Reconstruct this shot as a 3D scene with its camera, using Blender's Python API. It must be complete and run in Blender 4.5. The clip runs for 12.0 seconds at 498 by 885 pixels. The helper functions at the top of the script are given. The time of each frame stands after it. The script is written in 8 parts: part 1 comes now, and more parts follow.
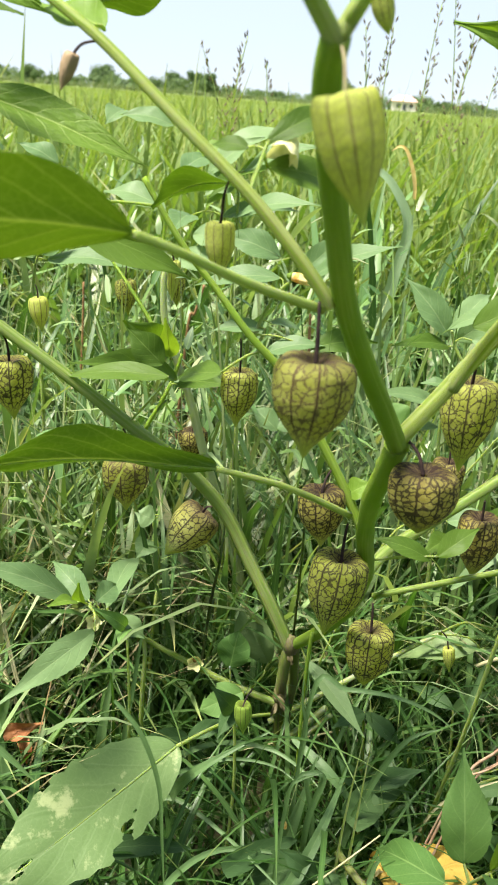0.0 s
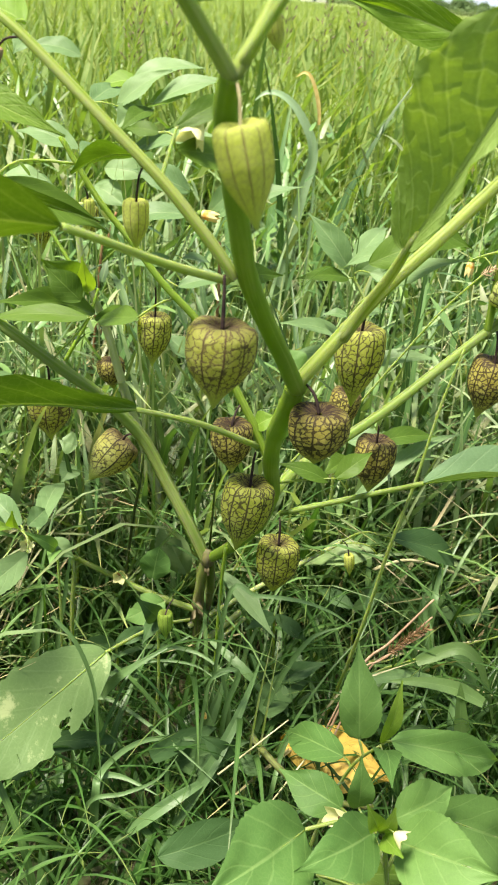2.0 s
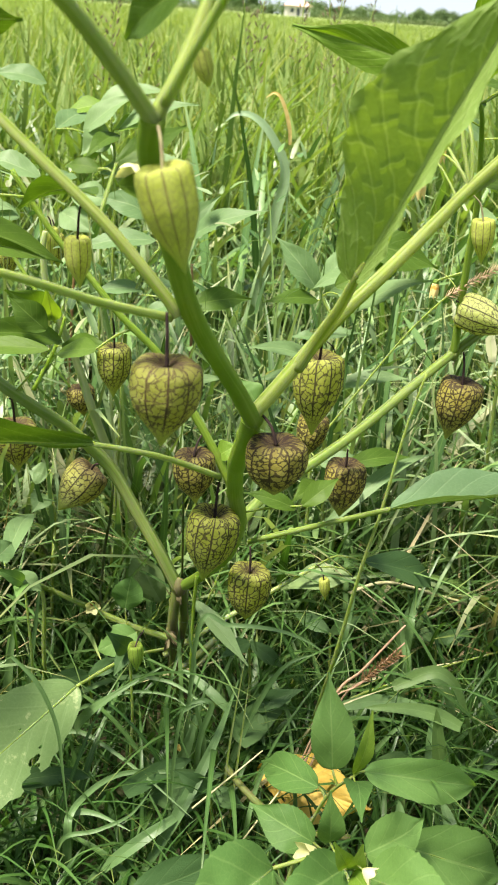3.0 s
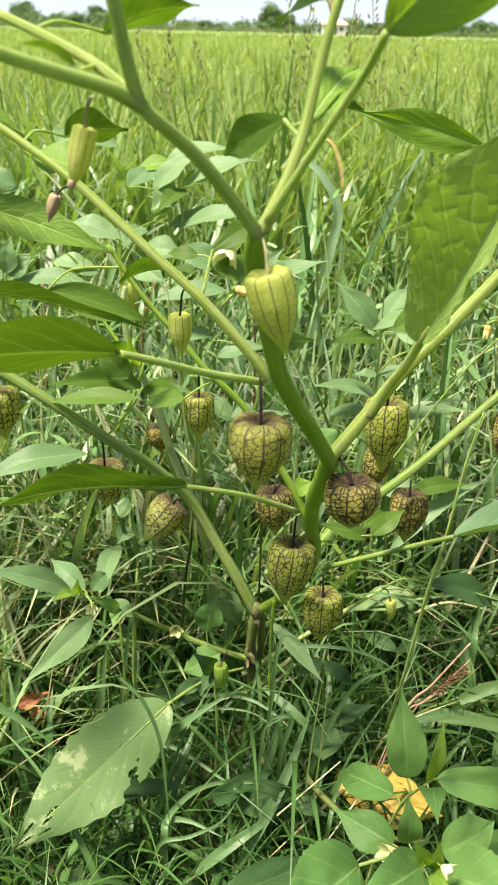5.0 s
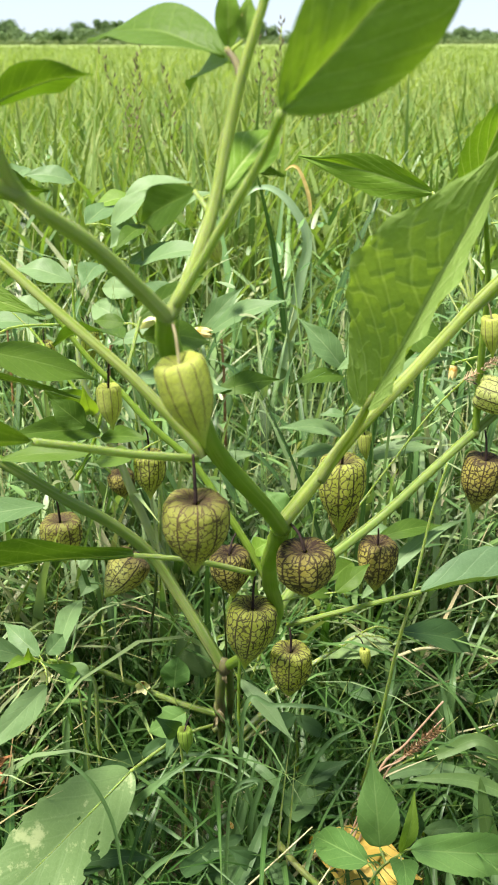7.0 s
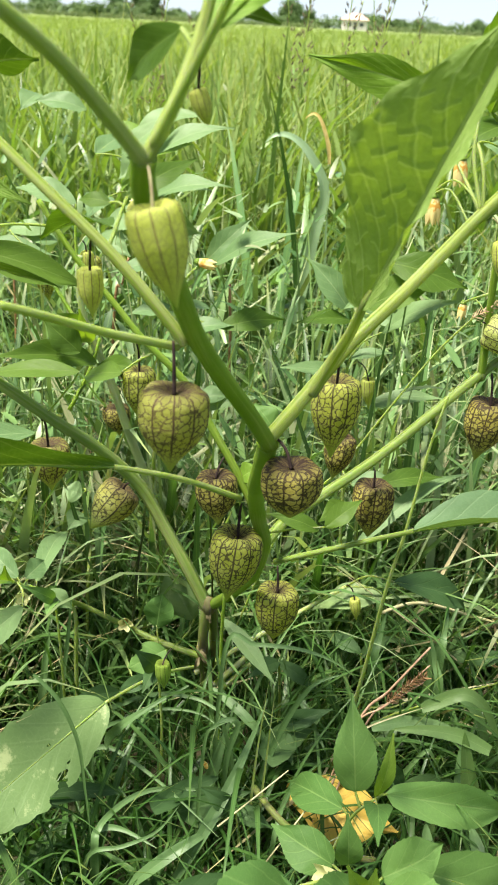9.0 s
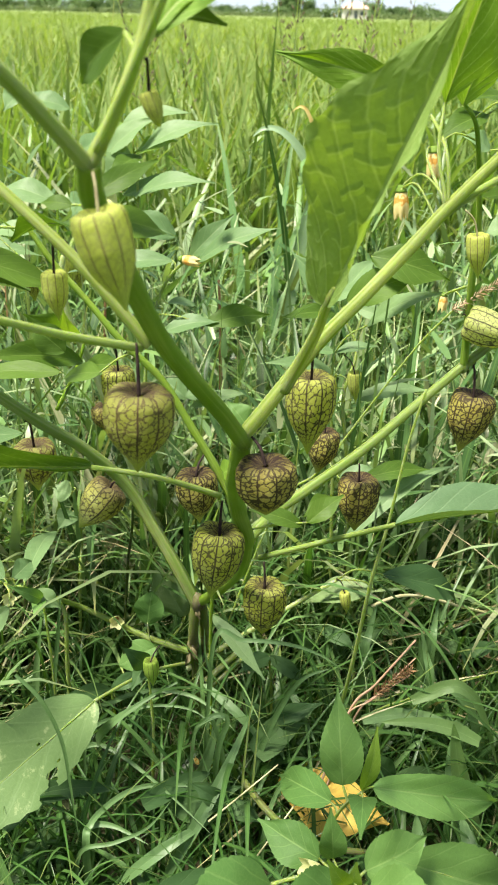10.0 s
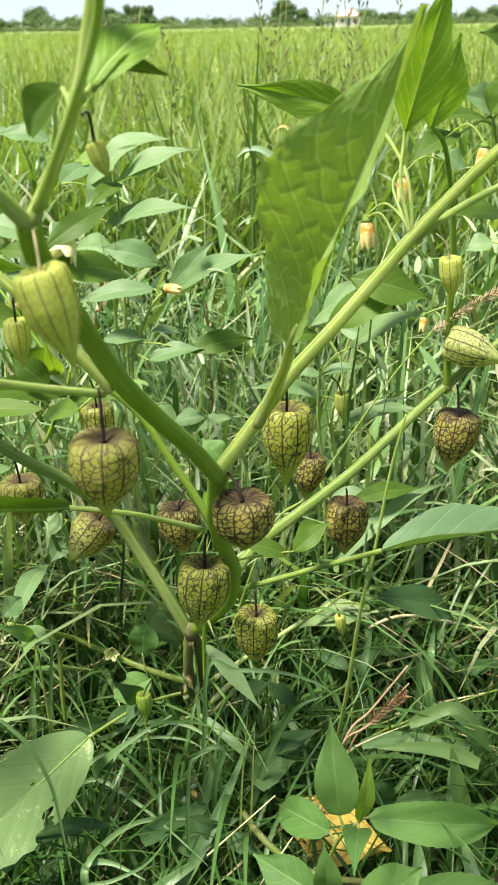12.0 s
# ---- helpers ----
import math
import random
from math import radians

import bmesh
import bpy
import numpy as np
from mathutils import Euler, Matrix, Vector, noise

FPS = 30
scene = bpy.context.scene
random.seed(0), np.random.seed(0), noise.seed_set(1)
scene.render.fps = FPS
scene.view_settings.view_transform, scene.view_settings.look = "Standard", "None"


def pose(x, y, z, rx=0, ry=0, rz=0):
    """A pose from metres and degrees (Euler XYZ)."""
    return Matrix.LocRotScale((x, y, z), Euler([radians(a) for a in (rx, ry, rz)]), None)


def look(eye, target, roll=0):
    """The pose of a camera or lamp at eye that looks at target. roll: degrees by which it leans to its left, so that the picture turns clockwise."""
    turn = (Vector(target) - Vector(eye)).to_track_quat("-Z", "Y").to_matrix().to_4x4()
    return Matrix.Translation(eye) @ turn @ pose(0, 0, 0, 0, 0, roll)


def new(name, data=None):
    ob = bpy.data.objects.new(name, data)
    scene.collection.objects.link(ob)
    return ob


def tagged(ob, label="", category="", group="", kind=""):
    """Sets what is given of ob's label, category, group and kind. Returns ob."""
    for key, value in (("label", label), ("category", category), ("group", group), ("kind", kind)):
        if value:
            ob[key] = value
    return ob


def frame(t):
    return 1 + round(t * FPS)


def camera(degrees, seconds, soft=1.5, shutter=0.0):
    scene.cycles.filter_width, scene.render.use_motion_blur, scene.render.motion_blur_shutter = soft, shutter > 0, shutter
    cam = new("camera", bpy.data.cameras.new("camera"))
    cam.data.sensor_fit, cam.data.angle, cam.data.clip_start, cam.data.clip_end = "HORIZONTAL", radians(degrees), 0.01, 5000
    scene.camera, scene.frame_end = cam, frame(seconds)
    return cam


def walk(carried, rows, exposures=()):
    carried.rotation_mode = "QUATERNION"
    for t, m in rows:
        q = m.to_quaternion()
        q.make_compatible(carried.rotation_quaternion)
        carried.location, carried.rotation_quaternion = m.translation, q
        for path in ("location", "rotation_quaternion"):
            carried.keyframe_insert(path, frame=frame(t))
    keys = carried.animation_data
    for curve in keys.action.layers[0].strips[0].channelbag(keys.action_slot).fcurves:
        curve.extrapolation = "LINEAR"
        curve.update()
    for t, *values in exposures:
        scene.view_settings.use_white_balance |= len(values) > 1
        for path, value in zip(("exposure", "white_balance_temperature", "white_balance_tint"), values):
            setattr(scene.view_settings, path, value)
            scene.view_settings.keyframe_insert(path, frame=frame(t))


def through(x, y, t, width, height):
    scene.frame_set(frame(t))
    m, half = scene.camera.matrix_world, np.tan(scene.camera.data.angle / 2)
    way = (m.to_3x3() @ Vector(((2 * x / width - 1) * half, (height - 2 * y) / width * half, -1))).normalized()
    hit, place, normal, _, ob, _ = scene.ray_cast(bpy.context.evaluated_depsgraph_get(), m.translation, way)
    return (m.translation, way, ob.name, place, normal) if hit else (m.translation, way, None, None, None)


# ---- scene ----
cam = camera(29.6, 12.0, soft=1.8)
cam.data.dof.use_dof, cam.data.dof.focus_distance, cam.data.dof.aperture_fstop = True, 0.52, 42.0   # small lens focused on the plant
PATH = [
    (0, (0.032, -0.562, 0.455), (-0.026, 1.317, -0.229), 4.3),
    (0.5, (0.005, -0.571, 0.451), (0.106, 1.308, -0.227), 7.1),
    (1, (0.0, -0.583, 0.456), (0.136, 1.233, -0.371), 9.4),
    (1.5, (0.013, -0.596, 0.476), (0.148, 1.208, -0.376), 6.5),
    (2, (0.031, -0.6, 0.487), (0.168, 1.203, -0.369), 5.5),
    (2.5, (0.044, -0.599, 0.496), (0.191, 1.214, -0.336), 4.3),
    (2.7, (0.046, -0.592, 0.493), (0.193, 1.222, -0.337), 4.3),
    (4.3, (0.048, -0.615, 0.509), (0.144, 1.209, -0.305), 2.0),
    (4.5, (0.044, -0.622, 0.513), (0.111, 1.208, -0.291), 1.4),
    (5, (0.029, -0.633, 0.524), (0.073, 1.2, -0.276), 1.4),
    (5.5, (0.016, -0.635, 0.523), (0.056, 1.198, -0.276), 1.6),
    (6, (0.051, -0.625, 0.536), (0.095, 1.217, -0.241), 0.2),
    (6.5, (0.071, -0.61, 0.526), (0.135, 1.231, -0.254), -1.0),
    (7, (0.052, -0.601, 0.538), (0.107, 1.24, -0.242), -0.1),
    (7.2, (0.045, -0.606, 0.552), (0.092, 1.233, -0.234), 2.0),
    (8.8, (0.059, -0.598, 0.503), (0.095, 1.233, -0.302), 3.5),
    (9, (0.064, -0.596, 0.501), (0.091, 1.232, -0.31), 2.8),
    (9.5, (0.078, -0.595, 0.508), (0.098, 1.231, -0.307), 1.8),
    (10, (0.079, -0.596, 0.504), (0.088, 1.226, -0.322), 1.4),
    (10.5, (0.097, -0.597, 0.516), (0.113, 1.233, -0.291), 0.5),
    (11, (0.098, -0.594, 0.515), (0.101, 1.237, -0.289), -0.3),
    (11.5, (0.099, -0.585, 0.51), (0.102, 1.243, -0.301), -0.8),
    (12, (0.094, -0.589, 0.513), (0.082, 1.241, -0.294), -1.1),
]
walk(cam, [(t, look(eye, target, roll)) for t, eye, target, roll in PATH], [(0, 1.55, 6600, 12), (0.6, 1.54, 6550, 12), (1.5, 1.61, 6850, 11), (2.2, 1.60, 6850, 11), (3.2, 1.54, 6800, 12), (4.5, 1.57, 6850, 12), (6.0, 1.55, 6500, 12), (7.0, 1.53, 6500, 12), (9.0, 1.54, 6650, 10), (12, 1.53, 6600, 10)])

# ---- light ----
world = bpy.data.worlds.new("world")
scene.world = world
world.use_nodes = True
_sky = world.node_tree.nodes.new("ShaderNodeTexSky")
_sky.sky_type = "NISHITA"
_sky.sun_disc = False
SUN_ELEVATION, SUN_AZIMUTH = 66.0, -122.0   # azimuth: degrees clockwise from +y
_sky.sun_elevation = radians(SUN_ELEVATION)
_sky.sun_rotation = radians(SUN_AZIMUTH)
_sky.air_density, _sky.dust_density, _sky.ozone_density = 0.8, 0.0, 1.0
_veil = world.node_tree.nodes.new("ShaderNodeMix")      # thin bright cloud over the whole sky
_veil.data_type = "RGBA"
_veil.inputs[0].default_value = 0.86
_veil.inputs[7].default_value = (5.05, 5.95, 7.0, 1.0)
world.node_tree.links.new(_sky.outputs[0], _veil.inputs[6])
world.node_tree.links.new(_veil.outputs[2], world.node_tree.nodes["Background"].inputs[0])
world.node_tree.nodes["Background"].inputs[1].default_value = 0.057
sun_data = bpy.data.lights.new("sun", "SUN")
sun_data.energy, sun_data.angle, sun_data.color = 5.2, radians(14.0), (1.0, 0.95, 0.83)
sun = new("sun", sun_data)
_a, _e = radians(SUN_AZIMUTH), radians(SUN_ELEVATION)
sun.matrix_world = look((math.sin(_a) * math.cos(_e) * 50, math.cos(_a) * math.cos(_e) * 50, math.sin(_e) * 50), (0, 0, 0))

# ---- materials ----


class Graph:
    """A small writer of node trees."""

    def __init__(self, name):
        self.mat = bpy.data.materials.new(name)
        self.mat.use_nodes = True
        self.tree = self.mat.node_tree
        self.tree.nodes.clear()
        self.out = self.tree.nodes.new("ShaderNodeOutputMaterial")

    def put(self, socket, value):
        if isinstance(value, bpy.types.NodeSocket):
            self.tree.links.new(value, socket)
        elif isinstance(value, (tuple, list)) and socket.type == "RGBA":
            socket.default_value = (*value[:3], 1.0)
        else:
            socket.default_value = value

    def node(self, kind, **values):
        n = self.tree.nodes.new("ShaderNode" + kind)
        for key, value in values.items():
            self.put(n.inputs[key.replace("_", " ")], value)
        return n

    def math(self, op, a, b=0.0, c=0.0):
        n = self.tree.nodes.new("ShaderNodeMath")
        n.operation = op
        for socket, value in zip(n.inputs, (a, b, c)):
            self.put(socket, value)
        return n.outputs[0]

    def ramp(self, value, a, b, lo=0.0, hi=1.0):
        n = self.tree.nodes.new("ShaderNodeMapRange")
        n.interpolation_type = "SMOOTHSTEP"
        for socket, v in zip(n.inputs, (value, a, b, lo, hi)):
            self.put(socket, v)
        return n.outputs[0]

    def mix(self, fac, a, b, blend="MIX"):
        n = self.tree.nodes.new("ShaderNodeMix")
        n.data_type, n.blend_type = "RGBA", blend
        self.put(n.inputs[0], fac)
        self.put(n.inputs[6], a)
        self.put(n.inputs[7], b)
        return n.outputs[2]

    def noise(self, vector, scale, detail=3.0, rough=0.55):
        n = self.tree.nodes.new("ShaderNodeTexNoise")
        if vector is not None:
            self.put(n.inputs["Vector"], vector)
        n.inputs["Scale"].default_value, n.inputs["Detail"].default_value, n.inputs["Roughness"].default_value = scale, detail, rough
        return n.outputs[0]

    def cells(self, vector, scale, feature="DISTANCE_TO_EDGE"):
        n = self.tree.nodes.new("ShaderNodeTexVoronoi")
        n.feature = feature
        self.put(n.inputs["Vector"], vector)
        n.inputs["Scale"].default_value = scale
        return n.outputs[0]

    def coords(self, which="Object"):
        return self.tree.nodes.new("ShaderNodeTexCoord").outputs[which]

    def uv(self):
        n = self.tree.nodes.new("ShaderNodeSeparateXYZ")
        self.put(n.inputs[0], self.coords("UV"))
        return n.outputs[0], n.outputs[1]

    def vector(self, x, y, z=0.0):
        n = self.tree.nodes.new("ShaderNodeCombineXYZ")
        for socket, v in zip(n.inputs, (x, y, z)):
            self.put(socket, v)
        return n.outputs[0]

    def random(self):
        return self.tree.nodes.new("ShaderNodeObjectInfo").outputs["Random"]

    def island(self):
        return self.tree.nodes.new("ShaderNodeNewGeometry").outputs["Random Per Island"]

    def bump(self, height, strength, distance=0.001):
        n = self.node("Bump", Height=height, Strength=strength, Distance=distance)
        return n.outputs[0]

    def done(self, colour, roughness=0.5, normal=None, specular=0.4, through=0.0, glow=(1.0, 1.0, 0.55), soft=0.0):
        """Surface of a colour, with a share of light passing through thin tissue."""
        p = self.tree.nodes.new("ShaderNodeBsdfPrincipled")
        self.put(p.inputs["Base Color"], colour)
        self.put(p.inputs["Roughness"], roughness)
        self.put(p.inputs["Specular IOR Level"], specular)
        if normal is not None:
            self.put(p.inputs["Normal"], normal)
        if soft:        # light spreads inside juicy tissue
            p.inputs["Subsurface Weight"].default_value = soft
            p.inputs["Subsurface Radius"].default_value = (0.8, 1.0, 0.25)
            p.inputs["Subsurface Scale"].default_value = 0.004
        shader = p.outputs[0]
        if through:
            t = self.tree.nodes.new("ShaderNodeBsdfTranslucent")
            self.put(t.inputs[0], self.mix(1.0, colour, glow, "MULTIPLY"))
            if normal is not None:
                self.put(t.inputs["Normal"], normal)
            m = self.tree.nodes.new("ShaderNodeMixShader")
            self.put(m.inputs[0], through)
            self.put(m.inputs[1], shader)
            self.put(m.inputs[2], t.outputs[0])
            shader = m.outputs[0]
        self.put(self.out.inputs[0], shader)
        return self.mat


def leaf_material(name, dark, light, vein, veins=7.0, through=0.48, rough=0.52, spots=0.0, spot_colour=(0.5, 0.45, 0.12), specular=0.28, quilt=0.0, sweep_on=0.30, vein_mix=0.38, ridges=0.0, bump=0.28):
    g = Graph(name)
    u, v = g.uv()
    across = g.math("ABSOLUTE", g.math("MULTIPLY_ADD", v, 2.0, -1.0))
    wob = g.noise(g.coords("UV"), 5.0)
    q = g.math("MULTIPLY", g.math("SUBTRACT", g.math("MULTIPLY_ADD", wob, 0.09 if ridges else 0.06, u), g.math("MULTIPLY", across, sweep_on)), veins)
    lateral = g.ramp(g.math("PINGPONG", q, 0.5), 0.015, 0.075, 1.0, 0.0)
    mid = g.ramp(across, 0.015, 0.06, 1.0, 0.0)
    net = g.ramp(g.cells(g.vector(g.math("MULTIPLY", u, 2.4), v), 13.0), 0.0, 0.10, 1.0, 0.0)
    lines = g.math("MAXIMUM", g.math("MULTIPLY", lateral, 0.75), mid)
    blotch = g.noise(g.coords("Object"), 9.0, 2.0)
    big = g.noise(g.coords("Object"), 30.0, 4.0)
    fine = g.noise(g.coords("Object"), 700.0, 2.0)
    tone = g.math("ADD", g.math("MULTIPLY_ADD", big, 0.6, g.math("MULTIPLY", blotch, 0.3)), g.math("MULTIPLY_ADD", g.random(), 0.7, -0.35))
    colour = g.mix(g.ramp(tone, 0.2, 0.75), dark, light)
    colour = g.mix(g.math("MULTIPLY", net, 0.09), colour, vein)
    colour = g.mix(g.math("MULTIPLY", lateral, vein_mix * 0.7), colour, vein)
    colour = g.mix(g.math("MULTIPLY", mid, min(1.0, vein_mix * 1.7)), colour, vein)
    colour = g.mix(g.math("MULTIPLY", fine, 0.25), colour, (0.02, 0.05, 0.01))
    if spots:
        s = g.ramp(g.noise(g.coords("Object"), 55.0, 5.0, 0.7), 0.66 - 0.12 * spots, 0.74 - 0.08 * spots)
        colour = g.mix(g.math("MULTIPLY", s, 0.8), colour, spot_colour)
    height = g.math("ADD", g.math("MULTIPLY", lines, -0.45), g.math("MULTIPLY", net, -0.07))
    height = g.math("ADD", height, g.math("MULTIPLY", fine, 0.12))
    if ridges:
        # cross veins like rungs between the laterals, stepping from one lateral to the next
        rung = g.math("MULTIPLY_ADD", g.math("MULTIPLY_ADD", across, 0.10, u), 9.0, g.math("MULTIPLY", g.math("FLOOR", g.math("ADD", q, 0.5)), 0.37))
        rung = g.math("PINGPONG", g.math("MULTIPLY_ADD", g.noise(g.coords("UV"), 6.0, 1.0), 1.1, rung), 0.5)
        height = g.math("ADD", g.ramp(rung, 0.0, 0.28, 0.6, 0.0), g.math("MULTIPLY", g.math("MAXIMUM", g.ramp(g.math("PINGPONG", q, 0.5), 0.0, 0.2, 0.9, 0.0), mid), 0.9))
        colour = g.mix(g.math("MULTIPLY", g.ramp(rung, 0.01, 0.06, 1.0, 0.0), 0.36), colour, vein)
    if quilt:
        pillow = g.cells(g.vector(g.math("MULTIPLY_ADD", wob, 0.06, g.math("MULTIPLY", u, 1.5)), g.math("MULTIPLY", across, 0.55)), 12.0, "SMOOTH_F1")
        height = g.math("ADD", height, g.math("MULTIPLY", pillow, -quilt))
    return g.done(colour, g.ramp(big, 0.2, 0.8, rough - 0.04, rough + 0.1), g.bump(height, bump, 0.001), specular, through, (1.2, 1.2, 0.3))


def husk_material(name, body, pale, vein, cap, cap_reach=0.2, net=0.95, through=0.55, line=0.11, rough_paper=0.4, mesh=1.0):
    """Papery lantern: ten ribs and a net of fine veins, with a stained cap round the stalk."""
    g = Graph(name)
    u, v = g.uv()
    jitter = g.noise(g.coords("UV"), 9.0)
    ribs = g.ramp(g.math("PINGPONG", g.math("MULTIPLY", g.math("MULTIPLY_ADD", jitter, 0.012, u), 10.0), 0.5), 0.025, 0.085, 1.0, 0.0)
    wig = g.noise(g.vector(g.math("MULTIPLY", u, 2.6), v, g.random()), 24.0, 2.0)
    shift = g.math("MULTIPLY", g.random(), 9.0)
    cells = g.cells(g.vector(g.math("MULTIPLY_ADD", wig, 0.07, g.math("MULTIPLY", u, 1.9)), g.math("MULTIPLY_ADD", wig, -0.07, g.math("MULTIPLY", v, 1.15)), shift), 12.0 * mesh)
    small = g.cells(g.vector(g.math("MULTIPLY_ADD", wig, 0.04, g.math("MULTIPLY", u, 2.3)), g.math("MULTIPLY_ADD", wig, -0.04, v), shift), 27.0)
    web = g.math("MULTIPLY", g.ramp(cells, line * 0.25, line * 0.80, 1.0, 0.0), net)
    thin = g.math("MULTIPLY", g.ramp(small, 0.0, line * 0.6, 0.22, 0.0), net)
    fade = g.ramp(v, 0.66, 0.93, 1.0, 0.12)
    lines = g.math("MULTIPLY", g.math("MAXIMUM", g.math("MAXIMUM", ribs, web), thin), fade)
    big = g.noise(g.coords("Object"), 60.0, 4.0)
    blush = g.noise(g.coords("Object"), 130.0, 3.0)
    colour = g.mix(g.ramp(g.math("ADD", big, g.math("MULTIPLY_ADD", v, 0.25, -0.12)), 0.3, 0.7), body, pale)
    colour = g.mix(g.ramp(v, 0.70, 0.95, 0.0, 0.65), colour, (0.36, 0.46, 0.09))
    colour = g.mix(g.math("MULTIPLY", g.ramp(blush, 0.50, 0.72), 0.12), colour, cap)
    top = g.ramp(g.math("MULTIPLY_ADD", big, 0.12, v), cap_reach * 0.5, cap_reach * 1.7 + 0.04, 1.0, 0.0)
    colour = g.mix(g.math("MULTIPLY", top, 0.85), colour, cap)
    colour = g.mix(g.math("MULTIPLY", lines, 0.95), colour, vein)
    height = g.math("ADD", g.math("MULTIPLY", lines, 0.45), g.math("MULTIPLY", g.noise(g.coords("Object"), 400.0), 0.3))
    height = g.math("ADD", height, g.ramp(cells, 0.0, 0.5, 0.0, 0.5))
    return g.done(colour, 0.62, g.bump(height, rough_paper, 0.0008), 0.10, g.math("MULTIPLY", g.math("MULTIPLY_ADD", lines, -0.95, 1.0), through), (1.2, 1.17, 0.55))


def stem_material(name, a, b, streak, through=0.45, purple=0.0, grooves=0.0):
    g = Graph(name)
    u, v = g.uv()
    along = g.noise(g.vector(g.math("MULTIPLY", u, 9.0), g.math("MULTIPLY", v, 0.5)), 1.6, 3.0)
    big = g.noise(g.coords("Object"), 35.0, 4.0)
    fine = g.noise(g.coords("Object"), 900.0, 2.0)
    colour = g.mix(g.ramp(big, 0.3, 0.7), a, b)
    colour = g.mix(g.ramp(along, 0.48, 0.66, 0.0, 0.8), colour, streak)
    ridge = g.ramp(g.math("PINGPONG", g.math("MULTIPLY_ADD", along, 0.5, g.math("MULTIPLY", u, 6.0)), 0.5), 0.12, 0.4, 0.0, 0.55)
    colour = g.mix(g.math("MULTIPLY", ridge, grooves), colour, streak)
    if purple:
        thin = g.noise(g.vector(g.math("MULTIPLY", u, 22.0), g.math("MULTIPLY", v, 0.35), 3.0), 1.3, 2.0)
        colour = g.mix(g.math("MULTIPLY", g.ramp(thin, 0.54, 0.66), purple), colour, (0.15, 0.085, 0.065))
    colour = g.mix(g.math("MULTIPLY", fine, 0.07), colour, (0.5, 0.6, 0.3))
    return g.done(colour, 0.58, g.bump(g.math("MULTIPLY_ADD", fine, 0.25, along), 0.3, 0.0008), 0.18, through, (1.15, 1.15, 0.5), 0.7)


def blade_material(name, colours, through=0.4, tip=(0.35, 0.33, 0.1), rough=0.40, specular=0.30):
    """Grass: each blade has its own tone, with a paler midrib and a drier tip."""
    g = Graph(name)
    u, v = g.uv()
    r = g.island()
    ramp = g.tree.nodes.new("ShaderNodeValToRGB")
    g.put(ramp.inputs[0], r)
    el = ramp.color_ramp.elements
    el[0].color, el[1].color = (*colours[0], 1), (*colours[-1], 1)
    for i, c in enumerate(colours[1:-1]):
        el.new((i + 1) / (len(colours) - 1)).color = (*c, 1)
    colour = ramp.outputs[0]
    colour = g.mix(g.math("MULTIPLY", g.noise(g.coords("Object"), 120.0), 0.35), colour, (0.03, 0.07, 0.01))
    colour = g.mix(g.math("MULTIPLY", g.ramp(g.math("ABSOLUTE", g.math("SUBTRACT", v, 0.5)), 0.02, 0.12, 1.0, 0.0), 0.3), colour, (0.17, 0.28, 0.07))
    colour = g.mix(g.math("MULTIPLY", g.ramp(u, 0.82, 1.0), g.math("MULTIPLY", r, 0.7)), colour, tip)
    patch = g.noise(g.coords("Object"), 2.2, 2.0)
    colour = g.mix(g.ramp(patch, 0.42, 0.62, 0.0, 0.45), colour, g.mix(1.0, colour, (0.62, 0.78, 0.62), "MULTIPLY"))
    return g.done(colour, rough, None, specular, through, (1.15, 1.2, 0.4))


def plain_material(name, a, b, scale=200.0, rough=0.6, through=0.0, specular=0.3):
    g = Graph(name)
    n = g.noise(g.coords("Object"), scale, 4.0)
    colour = g.mix(g.ramp(n, 0.3, 0.7), a, b)
    return g.done(colour, rough, g.bump(n, 0.3, 0.0008), specular, through)


M_LEAF = leaf_material("leaf_green", (0.065, 0.13, 0.012), (0.10, 0.18, 0.02), (0.16, 0.25, 0.05))
M_LEAF_BIG = leaf_material("leaf_green_quilted", (0.085, 0.16, 0.015), (0.11, 0.19, 0.02), (0.19, 0.29, 0.06), veins=8.0, quilt=1.0, sweep_on=0.10, through=0.46, vein_mix=0.35)
M_LEAF_QUILT = leaf_material("leaf_quilted_veined", (0.085, 0.165, 0.015), (0.125, 0.215, 0.025), (0.27, 0.37, 0.10), veins=8.0, quilt=1.5, sweep_on=0.18, through=0.4, vein_mix=0.55, bump=0.4)
M_LEAF_PALE = leaf_material("leaf_pale_old", (0.105, 0.175, 0.058), (0.155, 0.23, 0.088), (0.22, 0.30, 0.14), spots=1.0, spot_colour=(0.30, 0.35, 0.17), through=0.25, vein_mix=0.2, bump=0.10)
M_LEAF_WEED = leaf_material("leaf_weed_bluish", (0.115, 0.205, 0.078), (0.18, 0.28, 0.118), (0.28, 0.38, 0.18), veins=6.0, rough=0.5, specular=0.34, through=0.40, vein_mix=0.28)
M_LEAF_GREY = leaf_material("leaf_grey_green", (0.068, 0.135, 0.055), (0.096, 0.17, 0.075), (0.18, 0.26, 0.13), veins=6.0, rough=0.5, specular=0.4, through=0.3, vein_mix=0.4)
M_LEAF_UNDER = leaf_material("leaf_underside_veined", (0.185, 0.285, 0.066), (0.215, 0.32, 0.08), (0.36, 0.47, 0.19), veins=7.0, sweep_on=0.36, through=0.42, vein_mix=0.6, ridges=1.0, bump=0.5)
